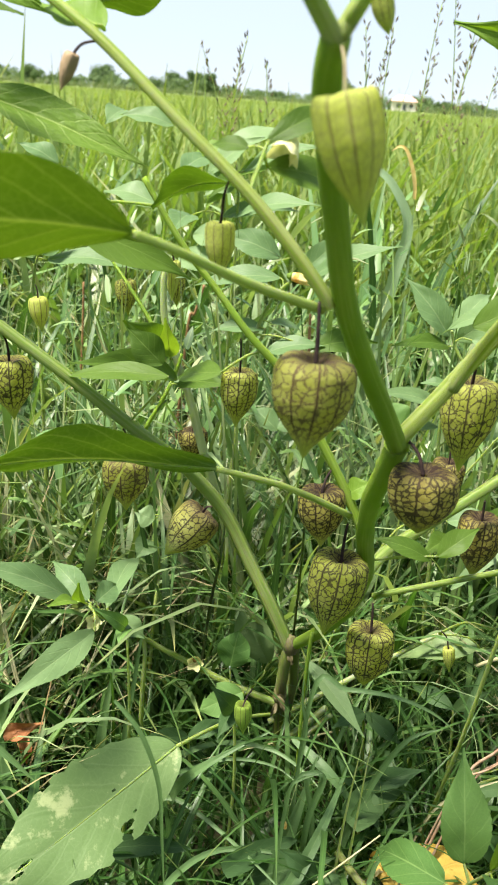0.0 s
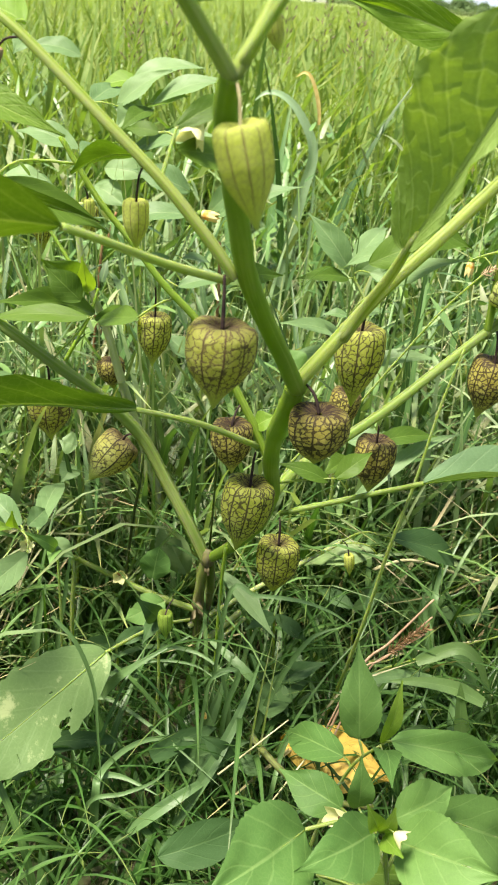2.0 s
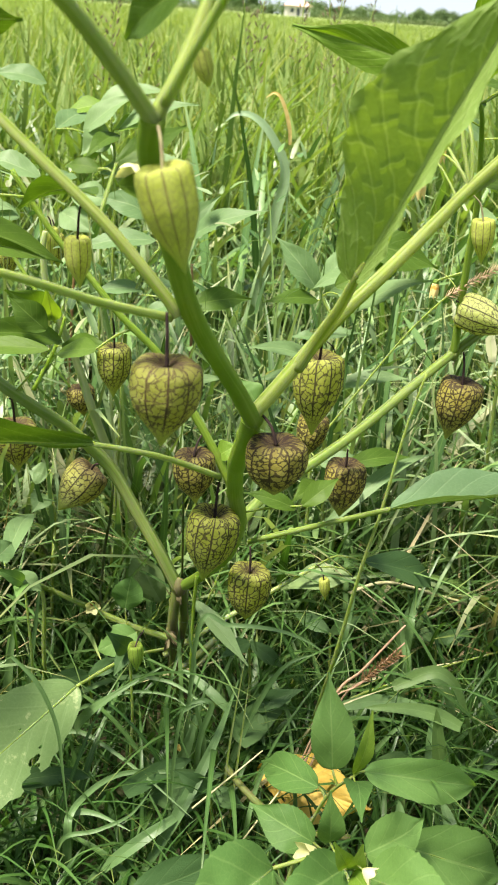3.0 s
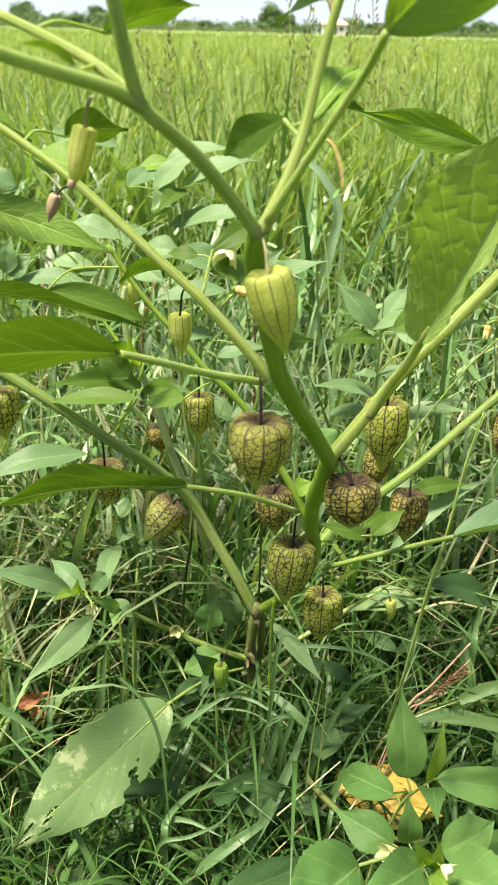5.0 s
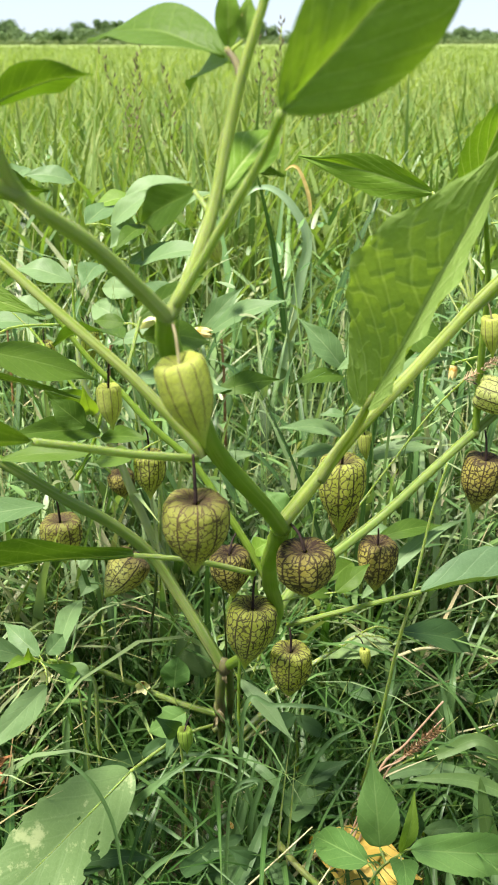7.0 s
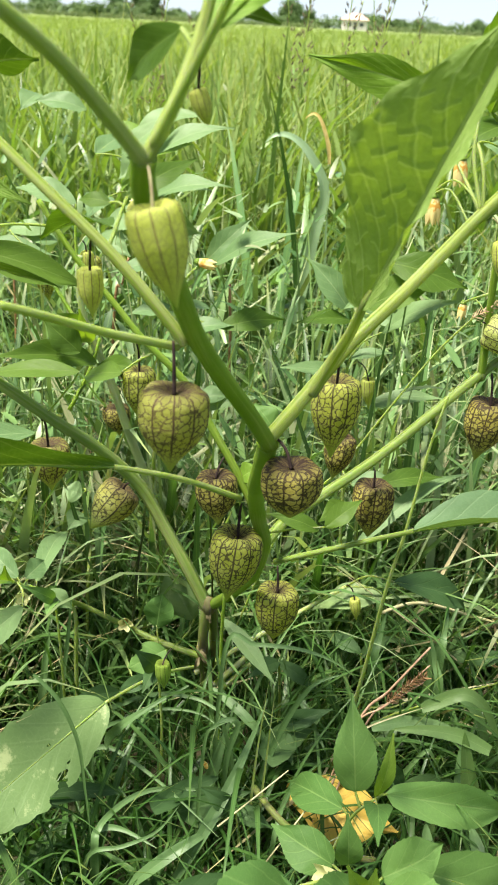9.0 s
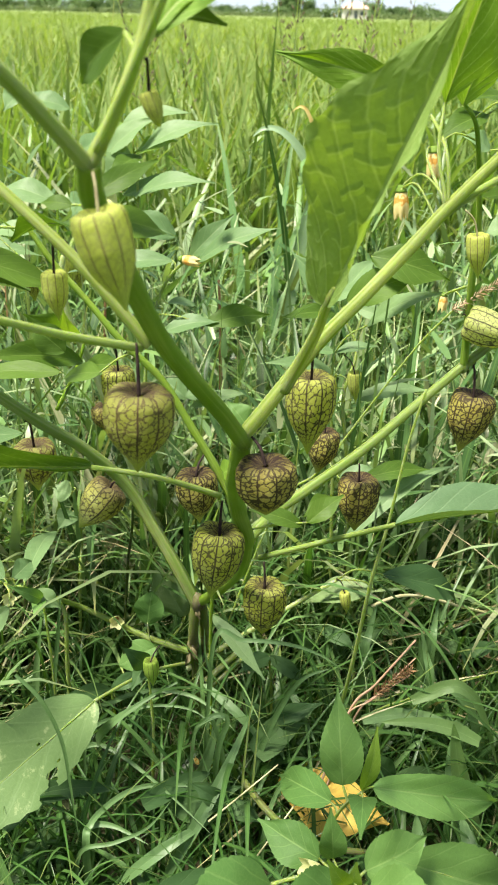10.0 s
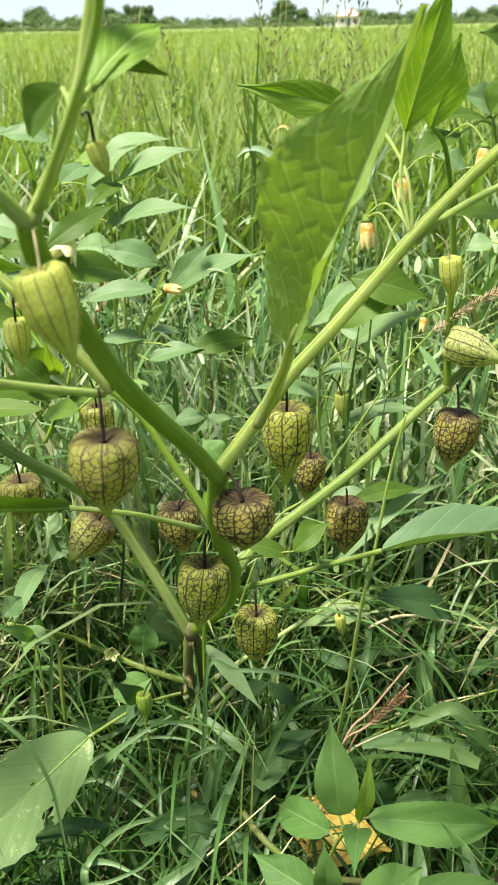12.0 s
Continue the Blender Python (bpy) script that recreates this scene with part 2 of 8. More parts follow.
M_LEAF_SPROUT = leaf_material("leaf_sprout", (0.080, 0.172, 0.040), (0.116, 0.222, 0.056), (0.20, 0.32, 0.10), veins=5.0, through=0.32, vein_mix=0.35, rough=0.55, specular=0.25, bump=0.16)
# lighter copy of leaf_sprout for the sunlit right leaf, light put into its colour
M_LEAF_SPROUT_LIT = leaf_material("leaf_sprout_lit", (0.17, 0.335, 0.085), (0.21, 0.385, 0.105), (0.31, 0.47, 0.16), veins=5.0, through=0.4, vein_mix=0.4, rough=0.5, specular=0.4, bump=0.16)
M_LEAF_DULL = leaf_material("leaf_low_bluish", (0.042, 0.095, 0.028), (0.07, 0.135, 0.04), (0.10, 0.17, 0.06), veins=5.0, through=0.25, vein_mix=0.25, rough=0.6)
M_LEAF_YOUNG = leaf_material("leaf_young", (0.15, 0.265, 0.03), (0.205, 0.32, 0.045), (0.30, 0.41, 0.11), veins=6.0, through=0.45)
M_LEAF_TALL = leaf_material("leaf_fresh_veined", (0.165, 0.30, 0.028), (0.205, 0.34, 0.04), (0.44, 0.55, 0.21), veins=6.5, sweep_on=0.42, through=0.5, vein_mix=0.6)
M_LEAF_NEAR = leaf_material("leaf_near_dark", (0.064, 0.13, 0.009), (0.090, 0.16, 0.013), (0.24, 0.33, 0.10), veins=6.0, sweep_on=0.35, through=0.30, vein_mix=0.35)
M_LEAF_TOP = leaf_material("leaf_near_green", (0.13, 0.235, 0.022), (0.165, 0.275, 0.033), (0.30, 0.41, 0.12), veins=7.0, sweep_on=0.42, through=0.45, vein_mix=0.5, quilt=0.6)
M_LEAF_YELLOW = leaf_material("leaf_yellowed", (0.58, 0.34, 0.04), (0.70, 0.47, 0.10), (0.64, 0.44, 0.14), spots=0.6, spot_colour=(0.32, 0.15, 0.03), through=0.25)
M_STEM = stem_material("stem_green", (0.15, 0.25, 0.022), (0.185, 0.285, 0.032), (0.24, 0.33, 0.06), 0.42)
M_STEM_PALE = stem_material("stem_pale_ribbed", (0.195, 0.29, 0.042), (0.25, 0.335, 0.068), (0.41, 0.455, 0.20), 0.5, purple=0.35, grooves=1.0)
M_STEM_OLD = stem_material("stem_olive_streaked", (0.15, 0.25, 0.04), (0.19, 0.28, 0.06), (0.26, 0.32, 0.12), purple=0.5, grooves=0.9)
M_STEM_BASE = stem_material("stem_base_purple", (0.10, 0.155, 0.028), (0.12, 0.135, 0.04), (0.08, 0.05, 0.035), 0.2, purple=0.5)
M_STEM_NODE = stem_material("stem_node_purple", (0.10, 0.085, 0.04), (0.13, 0.12, 0.05), (0.085, 0.045, 0.045), 0.1)
M_STEM_WHITE = stem_material("stem_whitish", (0.32, 0.39, 0.18), (0.38, 0.44, 0.24), (0.46, 0.50, 0.32))
M_PETIOLE = stem_material("petiole", (0.20, 0.285, 0.065), (0.24, 0.32, 0.09), (0.35, 0.40, 0.18), 0.45, grooves=0.6)
M_RIB = stem_material("leaf_midrib", (0.19, 0.30, 0.07), (0.24, 0.35, 0.10), (0.28, 0.38, 0.13))
M_STALK = plain_material("husk_stalk_purple", (0.016, 0.010, 0.010), (0.04, 0.026, 0.022), 300.0, 0.7, 0.0, 0.12)
M_STEM_DARK = stem_material("thin_stem_dark", (0.045, 0.075, 0.02), (0.07, 0.10, 0.03), (0.05, 0.035, 0.02))
M_STRAW_PINK = plain_material("straw_reddish", (0.42, 0.24, 0.15), (0.55, 0.38, 0.26), 160.0, 0.7)
M_STRAW_STEM = plain_material("straw_stem", (0.36, 0.33, 0.17), (0.50, 0.46, 0.28), 120.0)
M_STALK_PALE = plain_material("husk_stalk_pale", (0.22, 0.18, 0.10), (0.28, 0.27, 0.13), 300.0)
M_HUSK_GREEN = husk_material("husk_green", (0.40, 0.44, 0.080), (0.55, 0.58, 0.19), (0.016, 0.009, 0.006), (0.10, 0.06, 0.05), 0.10, line=0.135, through=0.66)
M_HUSK_RIPE = husk_material("husk_purple_cap", (0.36, 0.38, 0.075), (0.51, 0.53, 0.17), (0.040, 0.019, 0.013), (0.065, 0.040, 0.042), 0.14, 0.9, line=0.14, through=0.6)
M_HUSK_DARK = husk_material("husk_dark", (0.38, 0.33, 0.075), (0.55, 0.52, 0.16), (0.014, 0.006, 0.006), (0.050, 0.030, 0.032), 0.16, line=0.20, mesh=1.05)
M_HUSK_YOUNG = husk_material("husk_young", (0.45, 0.51, 0.11), (0.54, 0.59, 0.19), (0.11, 0.09, 0.03), (0.36, 0.38, 0.10), 0.06, 0.35, 0.6, line=0.13, rough_paper=0.25)
M_HUSK_BUD = husk_material("husk_bud_green", (0.24, 0.36, 0.05), (0.33, 0.46, 0.09), (0.07, 0.09, 0.02), (0.12, 0.14, 0.03), 0.10, 0.2, 0.5, rough_paper=0.15)
M_HUSK_TILT = husk_material("husk_pale_netted", (0.36, 0.36, 0.09), (0.55, 0.58, 0.22), (0.016, 0.010, 0.007), (0.10, 0.06, 0.045), 0.22, 0.95, line=0.11)
M_HUSK_PALE = husk_material("husk_pale", (0.44, 0.50, 0.15), (0.56, 0.60, 0.25), (0.02, 0.013, 0.008), (0.12, 0.08, 0.05), 0.10, 0.85, line=0.10)



def banded_petal(name, pale, band):
    """Yellow bell with a rust-coloured band across its middle."""
    g = Graph(name)
    u, v = g.uv()
    wob = g.math("MULTIPLY_ADD", g.noise(g.coords("Object"), 700.0), 0.7, g.math("ADD", u, -0.2))
    mask = g.math("MULTIPLY", g.ramp(wob, 0.38, 0.48), g.ramp(wob, 0.62, 0.75, 1.0, 0.0))
    return g.done(g.mix(mask, pale, band), 0.55, None, 0.25, 0.35, (1.1, 1.0, 0.7))


M_PETAL = banded_petal("petal_yellow", (0.72, 0.62, 0.28), (0.60, 0.32, 0.06))
M_PETAL_RUST = plain_material("petal_rust", (0.55, 0.22, 0.03), (0.66, 0.34, 0.06), 300.0, 0.55, 0.3)
M_PETAL_WHITE = plain_material("petal_cream", (0.60, 0.60, 0.27), (0.72, 0.71, 0.40), 300.0, 0.55, 0.35)
M_DRY = plain_material("dry_brown", (0.15, 0.08, 0.03), (0.26, 0.15, 0.065), 250.0, 0.7)
M_ARC = blade_material("grass_arching", [(0.07, 0.145, 0.042), (0.09, 0.175, 0.052), (0.12, 0.21, 0.070), (0.08, 0.16, 0.04)])
M_BLADE = leaf_material("grass_single_blade", (0.082, 0.170, 0.055), (0.115, 0.215, 0.075), (0.16, 0.26, 0.10), veins=0.0, through=0.35, vein_mix=0.5, rough=0.42, specular=0.45)
M_REED_BLUE = leaf_material("reed_bluish", (0.19, 0.30, 0.16), (0.25, 0.37, 0.21), (0.32, 0.43, 0.26), veins=0.0, through=0.35, vein_mix=0.5, rough=0.4, specular=0.5)
M_STRAW_GOLD = plain_material("straw_golden", (0.46, 0.33, 0.10), (0.58, 0.45, 0.18), 160.0, 0.6, 0.2)
M_BLADE_PALE = leaf_material("grass_broad_blade", (0.125, 0.225, 0.065), (0.165, 0.27, 0.085), (0.22, 0.33, 0.12), veins=0.0, through=0.4, vein_mix=0.4, rough=0.45, specular=0.4)
M_DEAD = plain_material("dead_leaf_rust", (0.26, 0.095, 0.035), (0.38, 0.17, 0.075), 220.0, 0.7, 0.15)
M_BUD = plain_material("withered_bud", (0.20, 0.15, 0.08), (0.30, 0.21, 0.13), 250.0, 0.7)
M_STRAW = blade_material("dry_straw", [(0.38, 0.30, 0.16), (0.52, 0.44, 0.26), (0.30, 0.18, 0.09), (0.60, 0.54, 0.36)], 0.2, (0.45, 0.36, 0.2))
M_GRASS = blade_material("grass_low", [(0.024, 0.068, 0.014), (0.044, 0.112, 0.022), (0.035, 0.096, 0.022), (0.062, 0.146, 0.034), (0.115, 0.215, 0.062), (0.046, 0.120, 0.022)], specular=0.36)
M_REED = blade_material("grass_broad", [(0.030, 0.075, 0.020), (0.066, 0.142, 0.038), (0.145, 0.26, 0.095), (0.18, 0.285, 0.080), (0.36, 0.45, 0.25), (0.048, 0.112, 0.028), (0.42, 0.41, 0.25)], 0.30, rough=0.42, specular=0.40)
M_RICE = blade_material("rice_field", [(0.225, 0.285, 0.095), (0.24, 0.30, 0.105), (0.255, 0.315, 0.115), (0.275, 0.335, 0.125)], 0.5, rough=0.6, specular=0.12)
M_CULM = blade_material("grass_culm", [(0.12, 0.21, 0.05), (0.18, 0.28, 0.085), (0.28, 0.36, 0.15), (0.39, 0.41, 0.23), (0.15, 0.25, 0.06)], 0.3, rough=0.42, specular=0.38)
M_RICE_NEAR = blade_material("rice_field_edge", [(0.13, 0.215, 0.052), (0.17, 0.255, 0.066), (0.215, 0.295, 0.085), (0.265, 0.335, 0.12), (0.15, 0.235, 0.058)], 0.45, rough=0.55, specular=0.15)
M_SEED = plain_material("seed_head", (0.085, 0.07, 0.03), (0.13, 0.11, 0.055), 300.0, 0.7)
M_SEED_PALE = plain_material("seed_head_straw", (0.42, 0.26, 0.16), (0.55, 0.40, 0.26), 300.0, 0.7)

# ---- builders ----
ORIGIN = {}
STEMS = {}      # lines of the stems of each thing, for joining leaves to them


def thing(name, place, label, category, group=""):
    ob = new(name)
    ob.empty_display_size = 0.01
    ob.location = place
    ORIGIN[ob.name] = Vector(place)
    return tagged(ob, label, category, group)


def link_mesh(name, verts, faces, material, parent=None, label="", uvs=None, origin=None, smooth=True, more=()):
    """One mesh object whose points are given in the world."""
    o = Vector(origin if origin is not None else verts[0])
    mesh = bpy.data.meshes.new(name)
    mesh.from_pydata([Vector(v) - o for v in verts], [], faces)
    mesh.materials.append(material)
    for m in more:
        mesh.materials.append(m)
    if smooth:
        mesh.polygons.foreach_set("use_smooth", [True] * len(mesh.polygons))
    if uvs is not None:
        layer = mesh.uv_layers.new(name="UVMap")
        idx = np.empty(len(mesh.loops), dtype=np.int32)
        mesh.loops.foreach_get("vertex_index", idx)
        layer.data.foreach_set("uv", np.asarray(uvs, dtype=np.float32)[idx].ravel())
    mesh.update()
    ob = new(name, mesh)
    ORIGIN[ob.name] = o
    if parent is not None:
        ob.parent = parent
        ob.location = o - ORIGIN[parent.name]
    else:
        ob.location = o
    if label:
        tagged(ob, label)
    return ob


def glide(points, steps):
    """Points along a smooth line through the given ones."""
    p = [Vector(q) for q in points]
    if len(p) == 2:
        return [p[0].lerp(p[1], i / steps) for i in range(steps + 1)]
    out = []
    for i in range(len(p) - 1):
        a, b, c, d = p[max(i - 1, 0)], p[i], p[i + 1], p[min(i + 2, len(p) - 1)]
        for k in range(steps):
            t = k / steps
            out.append(0.5 * ((2 * b) + (c - a) * t + (2 * a - 5 * b + 4 * c - d) * t * t + (3 * b - a - 3 * c + d) * t ** 3))
    return out + [p[-1]]


def sweep(points, r0, r1, sides=10, steps=6, ribs=0.0, knots=False):
    """Rings along a line, tapering from r0 to r1, with slight swelling at its joints."""
    line = glide(points, steps)
    n = len(line)
    verts, uvs, faces = [], [], []
    up = Vector((0.13, 0.31, 0.94))
    for i, c in enumerate(line):
        d = (line[min(i + 1, n - 1)] - line[max(i - 1, 0)]).normalized()
        s = d.cross(up)
        s = s.normalized() if s.length > 0.05 else d.cross(Vector((1, 0, 0))).normalized()
        w = s.cross(d)
        up = w
        t = i / (n - 1)
        r = r0 + (r1 - r0) * t
        if knots and i % steps == 0:
            r *= 1.12
        r *= 1 + 0.05 * noise.noise(c * 60)
        for k in range(sides):
            a = 2 * math.pi * k / sides
            q = r * (1 + ribs * math.cos(5 * a))
            verts.append(c + s * (math.cos(a) * q) + w * (math.sin(a) * q))
            uvs.append((k / sides, t * 4))
    for i in range(n - 1):
        for k in range(sides):
            a, b = i * sides + k, i * sides + (k + 1) % sides
            faces.append((a, b, b + sides, a + sides))
    faces.append(tuple(range(sides - 1, -1, -1)))
    faces.append(tuple((n - 1) * sides + k for k in range(sides)))
    return verts, faces, uvs


def tube(name, points, r0, r1, material, parent, label="", sides=10, steps=6, ribs=0.0, knots=False):
    v, f, uv = sweep(points, r0, r1, sides, steps, ribs, knots)
    STEMS.setdefault(parent.name, []).extend(glide(points, steps))
    return link_mesh(name, v, f, material, parent, label, uv)


def petiole_to(parent, base, way, r, reach=0.05):
    """A thin leaf stalk from the nearest stem of the same plant, where the leaf does not sit on it already."""
    line = STEMS.get(parent.name)
    if not line:
        return
    base = Vector(base)
    near = min(line, key=lambda p: (p - base).length + 0.35 * max(p.z - base.z, 0.0))
    gap = (near - base).length
    if gap < 0.0025 or gap > reach:
        return
    mid = near.lerp(base, 0.55) + Vector((0, 0, 0.10 * gap)) - Vector(way).normalized() * (0.12 * gap)
    v, f, uv = sweep([near, mid, base], r, r * 0.8, 6, 4)
    link_mesh("petiole", v, f, M_PETIOLE, parent, "", uv)


def joint(parent, centre, r, material, label=""):
    """A slightly swollen node where branches part."""
    c = Vector(centre)
    verts, faces = [], []
    rows, cols = 9, 14
    for i in range(rows + 1):
        p = math.pi * i / rows
        for j in range(cols):
            q = 2 * math.pi * j / cols
            d = Vector((math.sin(p) * math.cos(q), math.sin(p) * math.sin(q), 1.5 * math.cos(p)))
            verts.append(c + d * (r * (1 + 0.12 * noise.noise(d * 2 + c * 40))))
    for i in range(rows):
        for j in range(cols):
            k, m = i * cols + j, i * cols + (j + 1) % cols
            faces.append((k, k + cols, m + cols, m))
    return link_mesh("node", verts, faces, material, parent, label, [(v.x * 40, v.z * 40) for v in verts])


def leaf(parent, base, tip, width, face, material=None, bend=0.12, fold=0.18, wave=0.04, teeth=0.0, fine=False, rib=True, peak=0.42,
         seed=0, label="", holes=(), name="leaf", veins=7, e0=0.95, slant=0.30, res=1, relief=1.0, e1=1.8, points=0):
    """A pointed oval blade from base to tip, arched along its length, folded along its midrib; face: the way that it looks."""
    material = material or M_LEAF
    rnd = random.Random(seed * 7 + 3)
    base, tip = Vector(base), Vector(tip)
    axis = tip - base
    length = axis.length
    a = axis / length
    n = Vector(face)
    n = (n - a * n.dot(a)).normalized()
    s = a.cross(n)
    nu, nv = (54 * res, 20 * res) if fine else (40, 10)
    ph = rnd.random() * 6
    twist, lop, sag = rnd.uniform(-0.3, 0.3), rnd.uniform(-0.09, 0.09), rnd.uniform(-0.03, 0.03)
    count = points or (9 if fine else 15)
    power = math.log(0.5) / math.log(peak)
    verts, uvs, faces, ring = [], [], [], {}
    for i in range(nu + 1):
        u = i / nu
        half = 0.5 * width * max(math.sin(math.pi * u ** power), 0.0) ** (e0 + (e1 - e0) * u) + 0.0006
        saw = 1 + teeth * (0.5 - abs((u * count + ph) % 1 - 0.5) * 1.6) * math.sin(math.pi * u)
        ct, st = math.cos(twist * (u - 0.3)), math.sin(twist * (u - 0.3))
        for j in range(nv + 1):
            v = 2 * j / nv - 1
            h = bend * length * (math.sin(math.pi * u)) - 0.0
            h += fold * abs(v) * half
            h += wave * width * math.sin(u * 11 + ph + (1.3 if v > 0 else 0)) * abs(v) ** 1.5
            if fine:
                q = (u - slant * abs(v)) * veins
                d = abs((q % 1) - 0.5) * 2
                h += 0.022 * relief * width * (1 - d ** 6) * min(abs(v) * 5, 1) * (1 - abs(v) ** 4)
                h += 0.05 * relief * width * noise.noise(Vector((u * 3 + seed, v * 1.3, 0.3)))
            if not fine:
                h += 0.035 * width * noise.noise(Vector((u * 5 + seed, v * 2.1, 0.7))) * min(1.0, 4 * (1 - u))
            side = v * half * (saw if abs(v) > 0.99 else 1) * (1 + (lop if v > 0 else -lop))
            h += sag * length * math.sin(math.pi * u) * u
            verts.append(base + a * (u * length) + (s * ct + n * st) * side + n * h)
            uvs.append((u, 0.5 + 0.5 * v))
    for i in range(nu):
        for j in range(nv):
            u, v = (i + 0.5) / nu, 2 * (j + 0.5) / nv - 1
            if any(((u - hu) / hr) ** 2 + ((v - hv) / (hr * 2.2)) ** 2 < 1 + 0.5 * noise.noise(Vector((u * 34, v * 13, 1))) for hu, hv, hr in holes):
                continue
            k = i * (nv + 1) + j
            faces.append((k, k + 1, k + nv + 2, k + nv + 1))
    ob = link_mesh(name, verts, faces, material, parent, label, uvs, origin=base)
    if rib:
        line = [verts[i * (nv + 1) + nv // 2] - n * 0.0004 for i in range(0, nu + 1, nu // 6)]
        r = min(0.0012, 0.011 * width + 0.0002) * float(rib)
        v, f, uv = sweep(line, r, r * 0.25, 6, 3)
        link_mesh("midrib", v, f, M_RIB, ob, "", uv)
    if name == "leaf":
        petiole_to(parent, base, a, min(0.0011, 0.0004 + 0.02 * width))
    return ob


def husk(parent, top, tip, width, material, stalk_from=None, stalk=None, spin=0.0, sharp=0.16, lobes=0.07, label="", name="husk", crown=0.62):
    """A papery five-sided lantern hanging from its stalk: sunken round the stalk, pinched to a point below."""
    top, tip = Vector(top), Vector(tip)
    axis = tip - top
    length = axis.length
    a = axis / length
    s = a.cross(Vector((0.2, 1, 0.1))).normalized()
    w = s.cross(a)
    nu, nv = 40, 60
    lean = min(1.0, sharp / 0.11)
    edge = 1 - crown
    heights = (0.0, 0.03, 0.10, 0.22, 0.36, 0.50, 0.62, 0.73, 0.83, 0.90, 0.96, 1.0)
    full = (crown, crown + 0.55 * edge, crown + 0.85 * edge, 0.985, 1.0, 0.975, 0.90, 0.78, 0.58, 0.36, 0.15, 0.02)
    drawn = (crown, crown + 0.6 * edge, crown + 0.88 * edge, 0.985, 0.97, 0.86, 0.68, 0.47, 0.27, 0.155, 0.08, 0.012)
    profile = [p + (q - p) * lean for p, q in zip(full, drawn)]
    verts, uvs, faces = [], [], []
    for i in range(nu + 1):
        v = i / nu
        # from the sunken ring at the stalk over the shoulder to the point
        if v < 0.1:
            t = v / 0.1
            r, h = 0.10 + (crown - 0.10) * t, 0.055 - 0.055 * math.sin(t * math.pi / 2)
        else:
            h = (v - 0.1) / 0.9
            r = float(np.interp(h, heights, profile))
        for j in range(nv + 1):
            ang = 2 * math.pi * j / nv + spin
            rib = abs(math.cos(2.5 * ang))          # five main ribs
            small = abs(math.cos(5 * ang))           # ten ribs
            body = math.sin(min(max(h, 0.0), 1.0) * math.pi) ** 0.5 if 0 < h < 1 else 0
            rr = r * (1 - lobes * (1 - rib) * body + 0.025 * small ** 8 * body)
            rr *= 1 + 0.03 * noise.noise(Vector((math.cos(ang) * 2, math.sin(ang) * 2, v * 3 + top.x * 50)))
            p = top + a * (h * length) + (s * math.cos(ang) + w * math.sin(ang)) * (rr * width * 0.5)
            if v < 0.3:
                p -= a * (length * 0.03 * rib * math.sin(v / 0.3 * math.pi))
            verts.append(p)
            uvs.append((j / nv, v))
    for i in range(nu):
        for j in range(nv):
            k = i * (nv + 1) + j
            faces.append((k, k + nv + 1, k + nv + 2, k + 1))
    ob = link_mesh(name, verts, faces, material, parent, label, uvs, origin=top)
    if stalk_from is not None:
        f = Vector(stalk_from)
        end = top + a * length * 0.08
        mid = f.lerp(end, 0.45) + Vector((0.0, 0.0, 0.10 * (end - f).length)) + Vector((f.x - end.x, f.y - end.y, 0)) * -0.18
        v, fc, uv = sweep([f, mid, end], max(0.0004, width * 0.019), max(0.0005, width * 0.03), 7, 5)
        link_mesh("stalk", v, fc, stalk or M_STALK, ob, "", uv)
    return ob


def ribbon(parent, points, width, face, material, name="blade", label="", vee=0.3, steps=6, root=True):
    """A long grass blade along a line, creased along its middle, widest below the middle and drawn out to a point."""
    p = [Vector(q) for q in points]
    if root and p[0].z > 0.035 and width < 0.008 and p[0].z <= p[-1].z + 0.06:          # down to its root
        d = p[1] - p[0]
        p.insert(0, Vector((p[0].x - 0.25 * d.x, p[0].y - 0.2 * d.y + 0.01, 0.012)))
    line = glide(p, steps)
    n = len(line)
    verts, uvs, faces = [], [], []
    f = Vector(face).normalized()
    for i, c in enumerate(line):
        t = i / (n - 1)
        d = (line[min(i + 1, n - 1)] - line[max(i - 1, 0)]).normalized()
        s = d.cross(f).normalized()
        up = s.cross(d)
        half = 0.5 * width * (min(1.0, 0.65 + 1.4 * t) * (1 - t ** 3.0) + 0.04)
        for v in (-1, -0.5, 0, 0.5, 1):
            verts.append(c + s * (v * half) + up * (vee * half * abs(v) ** 1.3 + 0.06 * half * noise.noise(c * 90)))
            uvs.append((t, 0.5 + 0.5 * v))
    for i in range(n - 1):
        for j in range(4):
            k = i * 5 + j
            faces.append((k, k + 1, k + 6, k + 5))
    return link_mesh(name, verts, faces, material, parent, label, uvs)


